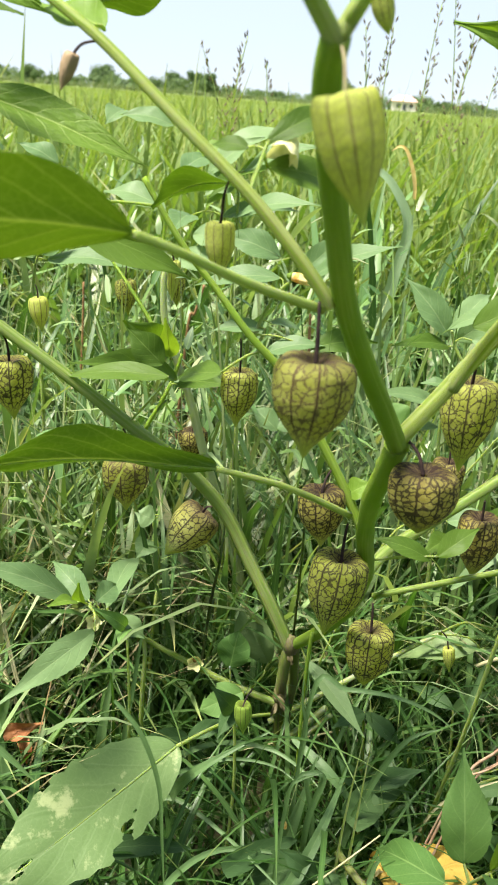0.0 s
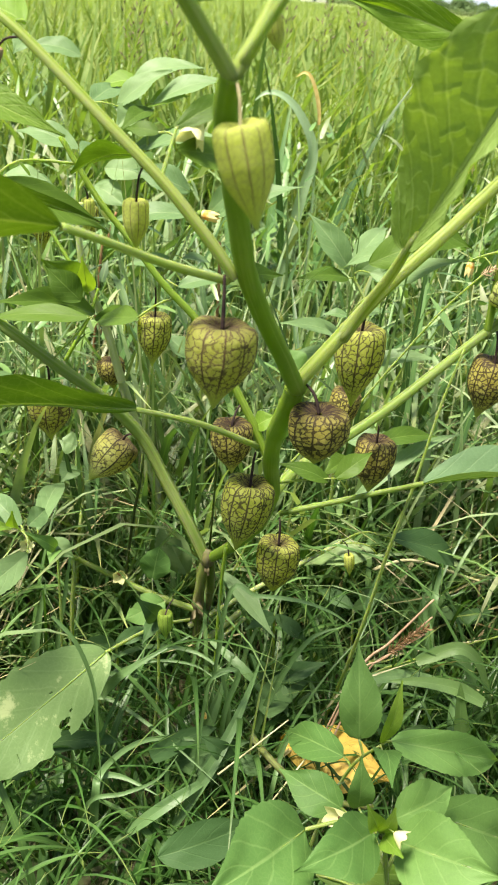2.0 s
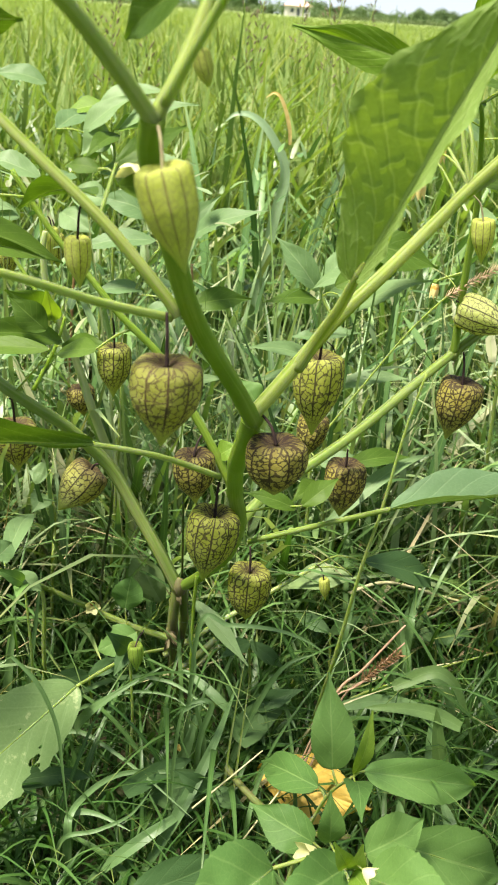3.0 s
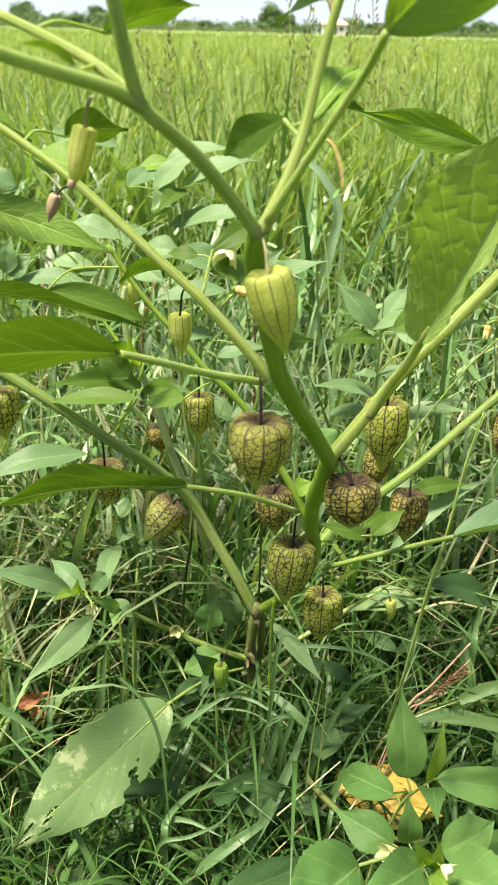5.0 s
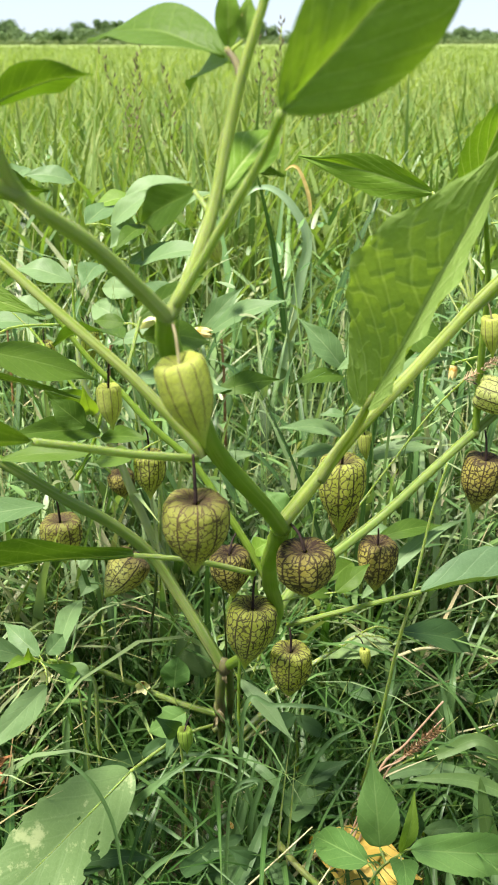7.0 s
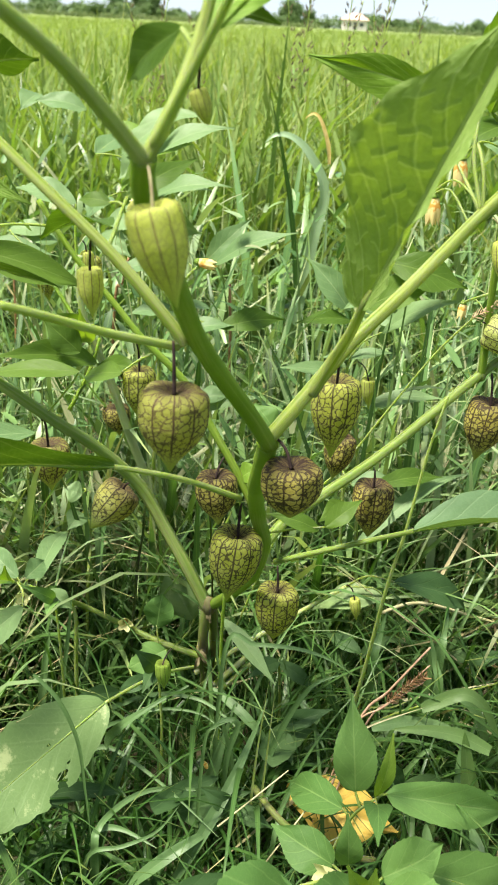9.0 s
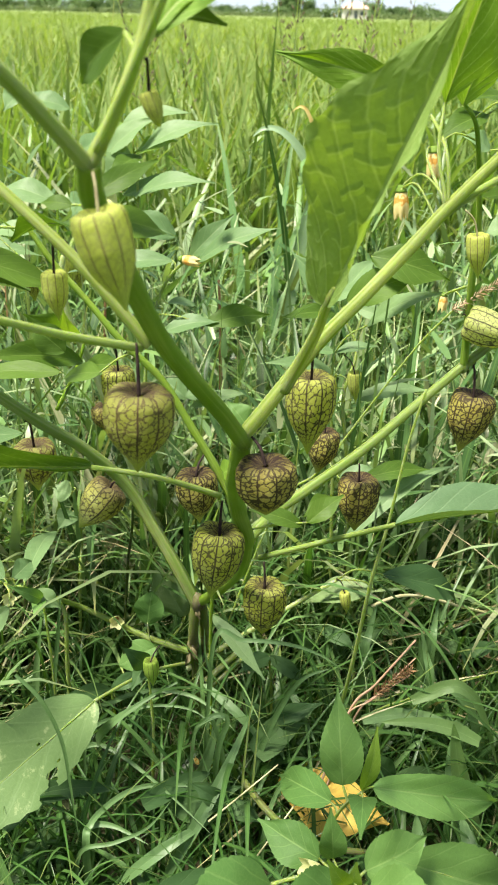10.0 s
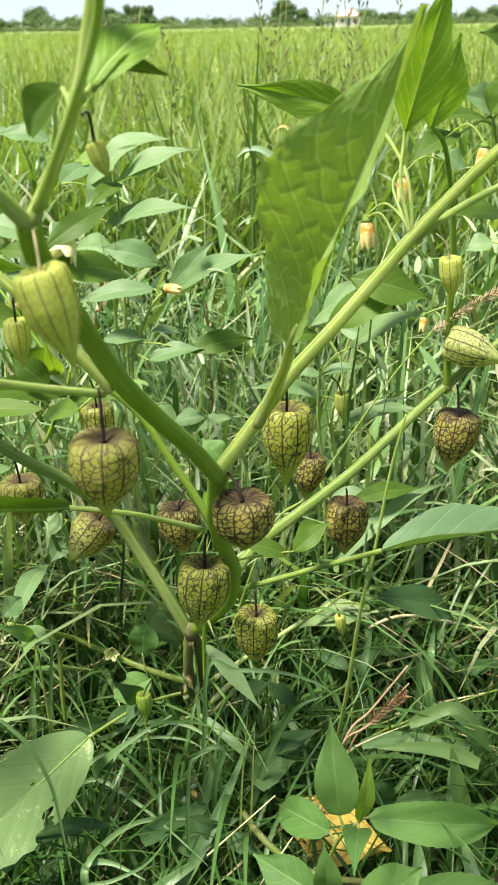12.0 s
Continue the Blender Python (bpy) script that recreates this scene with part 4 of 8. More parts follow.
def far_house(x, y):
    z = ground_height(x, y)
    ob = thing("house", (x, y, z), "low pale house with a faded red roof beyond the field", "house")
    w, d, h = 6.4, 6.0, 2.6

    def box(name, lo, hi, material, parent):
        (a, b, c), (p, q, r) = lo, hi
        v = [(a, b, c), (p, b, c), (p, q, c), (a, q, c), (a, b, r), (p, b, r), (p, q, r), (a, q, r)]
        f = [(0, 3, 2, 1), (4, 5, 6, 7), (0, 1, 5, 4), (1, 2, 6, 5), (2, 3, 7, 6), (3, 0, 4, 7)]
        return link_mesh(name, v, f, material, parent, "", None, smooth=False)
    box("wall", (x - w / 2, y, z), (x + w / 2, y + d, z + h), M_WALL, ob)
    e, t = 0.5, 1.5
    v = [(x - w / 2 - e, y - e, z + h), (x + w / 2 + e, y - e, z + h), (x + w / 2 + e, y + d + e, z + h), (x - w / 2 - e, y + d + e, z + h), (x - w / 4, y + d / 2, z + h + t), (x + w / 4, y + d / 2, z + h + t)]
    link_mesh("roof", v, [(0, 1, 5, 4), (1, 2, 5), (2, 3, 4, 5), (3, 0, 4), (0, 3, 2, 1)], M_ROOF, ob, "", None, smooth=False)
    for i in (-1, 1):
        pane = box("window", (x + i * 1.7 - 0.5, y - 0.05, z + 0.9), (x + i * 1.7 + 0.5, y + 0.02, z + 1.9), M_PANE, ob)
    box("door", (x - 0.45, y - 0.05, z), (x + 0.45, y + 0.02, z + 2.0), M_PANE, ob)

# ---- the husk-bearing plant ----
plant = thing("groundcherry_plant", (0.047, -0.05, 0.02), "tall green groundcherry plant hung with papery lantern husks", "plant", "groundcherry plants")
tube("stem", [(0.0497, -0.048, 0.0233), (0.0487, -0.058, 0.0797), (0.0473, -0.074, 0.118), (0.0485, -0.078, 0.142), (0.0506, -0.079, 0.1561)], 0.0030, 0.0034, M_STEM_BASE, plant, "green and purple ridged stem base", knots=True, ribs=0.12)
tube("stem", [(0.0535, -0.05, 0.02), (0.0525, -0.062, 0.087), (0.0545, -0.068, 0.122), (0.0525, -0.077, 0.1561)], 0.0026, 0.0032, M_STEM_BASE, plant, "dark purplish second stem base", knots=True, ribs=0.1)
tube("stem", [(0.0515, -0.0775, 0.1535), (0.0646, -0.095, 0.1746), (0.0774, -0.115, 0.2019), (0.0815, -0.14, 0.2373), (0.0764, -0.165, 0.27), (0.0746, -0.19, 0.2988), (0.0768, -0.21, 0.3216), (0.0778, -0.222, 0.3358)], 0.0034, 0.0047, M_STEM, plant, knots=True)
tube("branch", [(0.0785, -0.222, 0.334), (0.0691, -0.236, 0.354), (0.0564, -0.262, 0.3809), (0.0485, -0.283, 0.4014), (0.0435, -0.305, 0.4231), (0.0394, -0.322, 0.4421), (0.0364, -0.338, 0.4589), (0.0372, -0.346, 0.4688)], 0.0038, 0.0034, M_STEM, plant)
tube("branch", [(0.0372, -0.346, 0.4676), (0.03, -0.352, 0.4777), (0.0196, -0.362, 0.4914), (0.011, -0.371, 0.5002), (0.0052, -0.376, 0.5064), (0.0027, -0.384, 0.517), (0.001, -0.388, 0.527), (-0.0008, -0.39, 0.5365), (-0.0018, -0.391, 0.552), (-0.0025, -0.392, 0.575)], 0.0023, 0.0014, M_PETIOLE, plant)
tube("branch", [(0.0375, -0.346, 0.468), (0.0431, -0.344, 0.4784), (0.0475, -0.34, 0.4887), (0.0511, -0.336, 0.4998), (0.0543, -0.334, 0.5141), (0.0582, -0.334, 0.530), (0.064, -0.335, 0.548), (0.068, -0.335, 0.562), (0.071, -0.335, 0.575)], 0.0021, 0.0010, M_STEM_PALE, plant)
tube("branch", [(0.0052, -0.376, 0.5058), (-0.0022, -0.384, 0.5104), (-0.0135, -0.394, 0.5144), (-0.0247, -0.405, 0.5186), (-0.0347, -0.415, 0.5229), (-0.0456, -0.425, 0.5272)], 0.00202, 0.00143, M_PETIOLE, plant)
tube("branch", [(0.003, -0.376, 0.5088), (-0.0061, -0.37, 0.5148), (-0.0172, -0.362, 0.5199), (-0.0286, -0.355, 0.5244), (-0.0404, -0.348, 0.5288), (-0.0512, -0.34, 0.533)], 0.00168, 0.00118, M_STEM_PALE, plant)
tube("branch", [(0.0442, -0.283, 0.3983), (0.0403, -0.283, 0.4048), (0.0199, -0.278, 0.4268), (-0.0024, -0.27, 0.4455), (-0.0279, -0.261, 0.4666), (-0.0425, -0.255, 0.4765), (-0.0627, -0.248, 0.4889), (-0.0853, -0.24, 0.5034)], 0.00227, 0.00151, M_STEM_PALE, plant)
tube("branch", [(0.0765, -0.222, 0.335), (0.0866, -0.222, 0.3488), (0.0984, -0.222, 0.3658), (0.1104, -0.221, 0.3819), (0.1265, -0.221, 0.4003), (0.1443, -0.22, 0.4211), (0.1571, -0.22, 0.4366), (0.1732, -0.222, 0.4548), (0.1863, -0.226, 0.469), (0.2063, -0.23, 0.4883)], 0.0032, 0.0021, M_STEM_PALE, plant, ribs=0.12)
tube("branch", [(0.1571, -0.22, 0.4352), (0.1709, -0.215, 0.4438), (0.1875, -0.208, 0.4514), (0.2114, -0.2, 0.4601)], 0.00168, 0.00134, M_PETIOLE, plant)
tube("branch", [(0.0827, -0.135, 0.2347), (0.0949, -0.12, 0.2425), (0.1148, -0.105, 0.2509), (0.1489, -0.088, 0.2701), (0.1797, -0.075, 0.2936), (0.2072, -0.067, 0.3168), (0.2301, -0.06, 0.3334), (0.2547, -0.05, 0.3487), (0.2825, -0.04, 0.3667)], 0.0031, 0.0023, M_STEM_OLD, plant, ribs=0.12)
tube("branch", [(0.2079, -0.067, 0.3167), (0.2064, -0.07, 0.3466), (0.2045, -0.075, 0.3781), (0.2025, -0.082, 0.4081), (0.1973, -0.09, 0.4364), (0.191, -0.1, 0.4574), (0.1842, -0.1, 0.4662)], 0.00252, 0.0009, M_STEM, plant)
tube("branch", [(0.0499, -0.079, 0.1529), (0.0364, -0.072, 0.1767), (0.0222, -0.065, 0.1994), (0.0042, -0.062, 0.2303), (-0.02, -0.072, 0.2599), (-0.0434, -0.082, 0.2808), (-0.0821, -0.085, 0.3101), (-0.1106, -0.085, 0.3292), (-0.1447, -0.085, 0.3518)], 0.0042, 0.0029, M_STEM_OLD, plant, ribs=0.12)
tube("branch", [(0.076, -0.163, 0.269), (0.065, -0.158, 0.2895), (0.0514, -0.154, 0.3118), (0.0366, -0.15, 0.3353), (0.0159, -0.148, 0.3555), (0.0003, -0.143, 0.3728), (-0.0181, -0.14, 0.3934), (-0.0361, -0.135, 0.4192)], 0.00235, 0.00134, M_STEM, plant)
tube("branch", [(0.0482, -0.065, 0.1028), (0.0157, -0.055, 0.1076), (-0.0143, -0.04, 0.1116), (-0.0396, -0.03, 0.117), (-0.06, -0.1, 0.1768)], 0.0024, 0.0016, M_STEM_OLD, plant)
tube("branch", [(0.0421, -0.06, 0.0857), (0.0699, -0.052, 0.1012), (0.1097, -0.04, 0.1233), (0.1458, -0.03, 0.1423)], 0.00202, 0.00134, M_STEM_WHITE, plant)
husk(plant, (0.0418, -0.29, 0.3838), (0.0405, -0.29, 0.3524), 0.02578, M_HUSK_RIPE, (0.041, -0.287, 0.4007), spin=1.25, label="green lantern husk with a purple cap", sharp=0.28)
husk(plant, (0.0882, -0.229, 0.328), (0.089, -0.229, 0.3026), 0.02796, M_HUSK_DARK, (0.0815, -0.222, 0.3377), spin=0.90, label="squat dark brown lantern husk", sharp=0.06, lobes=0.12)
husk(plant, (0.0672, -0.165, 0.2572), (0.0622, -0.165, 0.2155), 0.0285, M_HUSK_GREEN, (0.0681, -0.163, 0.2742), spin=1.10, label="green lantern husk with dark net veins", sharp=0.28)
husk(plant, (0.0934, -0.102, 0.1837), (0.0927, -0.102, 0.1471), 0.02763, M_HUSK_GREEN, (0.0924, -0.1, 0.1992), spin=0.40, sharp=0.06)
husk(plant, (0.1089, -0.19, 0.354), (0.1088, -0.19, 0.3145), 0.02396, M_HUSK_GREEN, (0.1078, -0.212, 0.3769), spin=0.95, sharp=0.28, crown=0.7)
husk(plant, (0.1501, -0.075, 0.2451), (0.1494, -0.075, 0.208), 0.02658, M_HUSK_DARK, (0.1491, -0.078, 0.2564), spin=0.50, sharp=0.08)
husk(plant, (0.2162, -0.069, 0.3), (0.2108, -0.069, 0.2616), 0.02855, M_HUSK_DARK, (0.214, -0.066, 0.3178), spin=0.20, label="reddish brown lantern husk", sharp=0.12)
husk(plant, (0.1281, -0.072, 0.2751), (0.124, -0.072, 0.2457), 0.01962, M_HUSK_DARK, (0.1272, -0.072, 0.2852), spin=0.70, sharp=0.1)
husk(plant, (0.206, -0.071, 0.3462), (0.2372, -0.085, 0.3374), 0.0225, M_HUSK_PALE, (0.2027, -0.071, 0.3503), spin=0.30, label="pale pointed husk held sideways", sharp=0.1, lobes=0.12)
husk(plant, (-0.0077, -0.042, 0.2186), (-0.0297, -0.05, 0.1917), 0.02787, M_HUSK_TILT, (-0.0011, -0.05, 0.2263), spin=0.60, label="pale husk tilted against the branch", sharp=0.08)
husk(plant, (0.0121, -0.132, 0.3339), (0.0115, -0.132, 0.3056), 0.01832, M_HUSK_GREEN, (0.0119, -0.145, 0.3527), spin=1.20)
husk(plant, (0.0542, -0.166, 0.2911), (0.0565, -0.166, 0.2626), 0.02257, M_HUSK_DARK, (0.0583, -0.157, 0.2977), spin=0.30)
husk(plant, (-0.1159, -0.075, 0.3136), (-0.1135, -0.075, 0.2795), 0.02564, M_HUSK_GREEN, (-0.1158, -0.085, 0.3291), spin=0.80)
husk(plant, (0.0084, -0.26, 0.4175), (0.0093, -0.26, 0.3993), 0.009937, M_HUSK_YOUNG, (0.0114, -0.272, 0.4318), spin=0.20, label="young yellow-green husk", crown=0.78)
husk(plant, (-0.0542, -0.055, 0.2543), (-0.0532, -0.055, 0.2212), 0.02826, M_HUSK_RIPE, (-0.0519, -0.08, 0.281), spin=0.50)
husk(plant, (0.0397, -0.352, 0.4572), (0.0468, -0.352, 0.4308), 0.01543, M_HUSK_YOUNG, (0.0377, -0.346, 0.4685), spin=0.62, label="pale green young lantern husk", stalk=M_STALK_PALE, lobes=0.10, crown=0.78)
husk(plant, (-0.0109, -0.365, 0.4989), (-0.0149, -0.365, 0.4838), 0.00707, M_HUSK_YOUNG, (-0.0069, -0.376, 0.5078), spin=0.40, stalk=M_STALK_PALE, lobes=0.1, sharp=0.02, crown=0.85)
husk(plant, (-0.0393, -0.258, 0.4641), (-0.0431, -0.258, 0.4531), 0.00529, M_BUD, (-0.0301, -0.261, 0.468), spin=0.30, label="withered brown bud", sharp=0.1)
husk(plant, (-0.015, -0.365, 0.4853), (-0.0159, -0.365, 0.482), 0.00251, M_BUD, None, spin=0.74, label="withered brown flower at the husk tip")
leaf(plant, (-0.0103, -0.376, 0.5141), (-0.0253, -0.37, 0.52), 0.005795, (0.1, 0.5, 0.8), M_LEAF, seed=20, bend=0.1)
husk(plant, (0.0481, -0.3, 0.4826), (0.0516, -0.3, 0.4727), 0.006085, M_HUSK_YOUNG, (0.0513, -0.335, 0.4931), spin=0.30, sharp=0.05)
husk(plant, (0.1892, -0.14, 0.4098), (0.1917, -0.14, 0.3881), 0.0118, M_HUSK_YOUNG, (0.1818, -0.14, 0.4216), spin=0.30, crown=0.78, stalk=M_STALK_PALE)
husk(plant, (0.0262, -0.143, 0.1560), (0.0275, -0.143, 0.1370), 0.0095, M_HUSK_BUD, (0.0304, -0.13, 0.1571), spin=0.30, sharp=0.2, crown=0.75, label="small pointed green bud husk")
husk(plant, (0.1503, -0.044, 0.1413), (0.1532, -0.044, 0.1235), 0.007932, M_HUSK_YOUNG, (0.144, -0.045, 0.1535), spin=0.30)
petals(plant, (0.1702, -0.107, 0.4452), (0.05, -0.1, -1), 0.013, M_PETAL, M_PETAL_RUST, label="wilting yellow flower with a rust throat")
petals(plant, (0.1426, -0.19, 0.439), (0.05, -0.1, -1), 0.0115, M_PETAL, M_PETAL_RUST)
petals(plant, (0.1961, -0.047, 0.3552), (-0.1, -0.1, -1), 0.0095, M_PETAL, M_PETAL_RUST)
petals(plant, (0.2025, -0.137, 0.4617), (-0.15, -0.1, -1), 0.0115, M_PETAL, M_PETAL_RUST)
tube("flower_stalk", [(0.1562, -0.22, 0.4366), (0.1546, -0.21, 0.4418), (0.1489, -0.2, 0.4464), (0.1442, -0.192, 0.442), (0.1431, -0.19, 0.4385)], 0.0006, 0.0004, M_PETIOLE, plant, sides=6)
tube("flower_stalk", [(0.1562, -0.22, 0.4366), (0.1544, -0.2, 0.4445), (0.1557, -0.17, 0.449), (0.1669, -0.11, 0.4465), (0.1702, -0.107, 0.4452)], 0.0007, 0.0004, M_PETIOLE, plant, sides=6)
tube("flower_stalk", [(0.205, -0.073, 0.3677), (0.198, -0.06, 0.3607), (0.1962, -0.047, 0.3548)], 0.0009, 0.0006, M_PETIOLE, plant, sides=6)
leaf(plant, (-0.0663, -0.15, 0.3981), (-0.0135, -0.13, 0.3753), 0.01898, (0.1, -0.75, 0.65), M_LEAF, seed=25, bend=0.06, fold=0.15)
tube("petiole", [(0.0424, -0.284, 0.3977), (0.0202, -0.3, 0.4067), (0.0018, -0.315, 0.4164), (-0.0086, -0.322, 0.421)], 0.00156, 0.0013, M_PETIOLE, plant, sides=8, steps=5)
leaf(plant, (-0.0086, -0.322, 0.421), (-0.0952, -0.345, 0.4212), 0.043, (0.1, 0.68, 0.73), M_LEAF_NEAR, seed=26, fine=True, rib=False, bend=0.03, fold=0.12, peak=0.40, e0=0.85, relief=0.5, label="large near leaf seen along its edge")
tube("petiole", [(0.0674, -0.178, 0.2849), (0.0378, -0.195, 0.3029), (0.0085, -0.205, 0.3124)], 0.00156, 0.0013, M_PETIOLE, plant, sides=8, steps=5)
leaf(plant, (0.0085, -0.205, 0.3124), (-0.0957, -0.25, 0.3147), 0.034, (0.1, 0.72, 0.68), M_LEAF_NEAR, seed=27, fine=True, bend=0.045, fold=0.3, wave=0.08, teeth=0.06)
tube("petiole", [(0.0948, -0.222, 0.3593), (0.1013, -0.228, 0.3745), (0.106, -0.245, 0.3928), (0.1081, -0.26, 0.408), (0.1105, -0.263, 0.4154)], 0.0031, 0.0012, M_STEM_PALE, plant, sides=10, steps=5)
leaf(plant, (0.1081, -0.26, 0.408), (0.1424, -0.312, 0.5178), 0.0355, (-0.66, -0.68, 0.3), M_LEAF_UNDER, seed=28, fine=True, bend=-0.02, fold=1.12, wave=0.09, teeth=0.24, points=7, peak=0.45, veins=7, e0=0.72, slant=0.36, res=2, relief=0.55, label="large upright leaf with quilted veins and scalloped edge")
tube("petiole", [(0.1564, -0.22, 0.437), (0.1528, -0.21, 0.4574), (0.1555, -0.2, 0.4746)], 0.00084, 0.0007, M_PETIOLE, plant, sides=8, steps=5)
leaf(plant, (0.1555, -0.2, 0.4746), (0.1649, -0.23, 0.531), 0.0195, (-0.2, -0.9, 0.2), M_LEAF_TALL, seed=29, fine=True, bend=0.05, fold=0.18, e0=1.45, slant=0.42, teeth=0.1)
leaf(plant, (0.1836, -0.1, 0.4662), (0.1926, -0.115, 0.5088), 0.0230, (0.1, -0.9, 0.2), M_LEAF_TALL, seed=30, fine=True, bend=0.04, fold=0.12, e0=1.15, slant=0.42, teeth=0.08)
tube("petiole", [(0.157, -0.22, 0.437), (0.155, -0.21, 0.4596), (0.1476, -0.17, 0.4762)], 0.0008, 0.0007, M_PETIOLE, plant, sides=8)
leaf(plant, (0.1476, -0.17, 0.4762), (0.0887, -0.145, 0.4896), 0.0175, (0.0, -0.92, -0.30), M_LEAF_TOP, seed=31, fine=True, bend=-0.05, fold=0.2, teeth=0.05)
tube("petiole", [(0.0494, -0.337, 0.4947), (0.045, -0.325, 0.4991)], 0.00084, 0.0007, M_PETIOLE, plant, sides=8, steps=5)
leaf(plant, (0.045, -0.325, 0.4991), (0.0262, -0.285, 0.4834), 0.01149, (-0.2, -0.9, 0.2), M_LEAF, seed=32, bend=0.08, fold=0.25)
leaf(plant, (0.0535, -0.328, 0.4985), (0.0715, -0.31, 0.5010), 0.0085, (0, 0.6, 0.8), M_LEAF_NEAR, seed=33, bend=0.16)
tube("petiole", [(0.0519, -0.337, 0.4967), (0.053, -0.328, 0.4998)], 0.00084, 0.0007, M_PETIOLE, plant, sides=8, steps=5)
leaf(plant, (0.053, -0.328, 0.4998), (0.0702, -0.3, 0.5138), 0.01431, (-0.3, -0.9, 0.1), M_LEAF_TALL, seed=34, fine=True, bend=0.10, fold=0.15)
tube("petiole", [(0.0392, -0.346, 0.4708), (0.0535, -0.36, 0.497), (0.0627, -0.374, 0.5148), (0.0655, -0.388, 0.5245)], 0.0013, 0.0011, M_PETIOLE, plant, sides=8, steps=5)
leaf(plant, (0.0655, -0.388, 0.5245), (0.1085, -0.395, 0.5690), 0.029, (0, -0.85, -0.4), M_LEAF_TOP, seed=35, fine=True, bend=-0.03, fold=0.05, e0=1.0)
tube("branch", [(0.0581, -0.334, 0.5285), (0.0570, -0.327, 0.5330), (0.0545, -0.323, 0.5365)], 0.0012, 0.0009, M_STEM_NODE, plant, "purplish shoot tip", sides=8)
leaf(plant, (0.0535, -0.323, 0.5350), (0.0120, -0.285, 0.5390), 0.0200, (0, -0.55, 0.83), M_LEAF_BIG, seed=36, fine=True, bend=0.10, fold=0.25)
leaf(plant, (0.0560, -0.324, 0.5335), (0.0430, -0.295, 0.5235), 0.0105, (-0.2, -0.6, 0.7), M_LEAF_YOUNG, seed=37, bend=0.10)
leaf(plant, (0.0550, -0.323, 0.5370), (0.0550, -0.325, 0.5545), 0.0062, (-0.2, -0.9, 0.1), M_LEAF_YOUNG, seed=38, bend=0.05)
leaf(plant, (0.0590, -0.325, 0.5390), (0.0605, -0.322, 0.5500), 0.0050, (0.2, -0.9, 0.1), M_LEAF_YOUNG, seed=39, bend=0.05)
leaf(plant, (0.0655, -0.335, 0.5510), (0.0640, -0.345, 0.5850), 0.0140, (0.1, -0.9, 0.1), M_LEAF_TALL, seed=72, bend=0.05)
petals(plant, (0.0572, -0.322, 0.5430), (0.2, -0.6, 0.6), 0.0038, M_PETAL, label="small yellow flower bud at the shoot tip")
leaf(plant, (0.0114, -0.225, 0.4268), (-0.024, -0.19, 0.4126), 0.02, (0.05, 0.3, 0.9), M_LEAF, seed=40, bend=0.1, fold=0.2)
leaf(plant, (-0.0869, -0.22, 0.4152), (-0.0067, -0.235, 0.4032), 0.027, (0, 0.5, 0.85), M_LEAF_NEAR, seed=41, fine=True, bend=0.05, fold=0.2, relief=0.5)
tube("branch", [(0.0176, -0.2775, 0.4287), (0.0214, -0.255, 0.4428)], 0.0008, 0.0006, M_STEM_OLD, plant, sides=7)
leaf(plant, (0.0214, -0.255, 0.4431), (0.0451, -0.24, 0.4551), 0.008165, (0, -0.8, 0.5), M_LEAF, seed=42, bend=0.1)
leaf(plant, (0.0218, -0.255, 0.4354), (0.0475, -0.235, 0.427), 0.01302, (0, -0.7, 0.6), M_LEAF, seed=43, bend=0.1)
leaf(plant, (0.0153, -0.255, 0.4408), (0.0035, -0.25, 0.4405), 0.005519, (0, -0.7, 0.6), M_LEAF, seed=44, bend=0.1)
leaf(plant, (0.0036, -0.14, 0.3347), (-0.02, -0.12, 0.3235), 0.014, (0, -0.6, 0.8), M_LEAF, seed=45, bend=0.06)
leaf(plant, (-0.0272, -0.09, 0.3162), (-0.0857, -0.085, 0.3085), 0.013, (0, -0.5, 0.85), M_LEAF, seed=46, bend=0.06)
leaf(plant, (-0.0422, 0, 0.2969), (-0.0656, 0, 0.3186), 0.019, (0.1, -0.9, 0.3), M_LEAF, seed=47, bend=0.05)
leaf(plant, (-0.1033, -0.2, 0.4967), (-0.0590, -0.2, 0.4775), 0.0175, (0, -0.75, 0.6), M_LEAF_TOP, seed=48, fine=True, bend=0.06, fold=0.15, relief=1.6)
leaf(plant, (-0.097, -0.22, 0.4819), (-0.0649, -0.22, 0.4759), 0.008067, (0, -0.6, 0.8), M_LEAF, seed=49, bend=0.05)
leaf(plant, (-0.0101, -0.323, 0.5227), (0.0189, -0.3321, 0.5306), 0.014, (0.1, 0.55, 0.83), M_LEAF, bend=0.08, fold=0.25, seed=71)
leaf(plant, (-0.0313, -0.25, 0.4718), (-0.0537, -0.24, 0.4783), 0.018, (0, -0.5, 0.85), M_LEAF_YOUNG, seed=50, bend=0.05)
leaf(plant, (-0.0899, -0.2, 0.4511), (-0.0247, -0.2, 0.4289), 0.02, (0, -0.6, 0.8), M_LEAF_QUILT, seed=51, fine=True, bend=0.03, fold=0.3)
leaf(plant, (-0.0420, -0.215, 0.4815), (-0.0140, -0.225, 0.4860), 0.0190, (0.0, 0.75, 0.65), M_LEAF_NEAR, seed=52, bend=0.08)
leaf(plant, (0.0798, -0.22, 0.3412), (0.0712, -0.215, 0.3504), 0.010, (0, -0.6, 0.7), M_LEAF_SPROUT, seed=53, bend=0.1)
leaf(plant, (0.1139, -0.15, 0.2552), (0.1336, -0.14, 0.2671), 0.011, (0, -0.7, 0.6), M_LEAF, seed=54, bend=0.1)
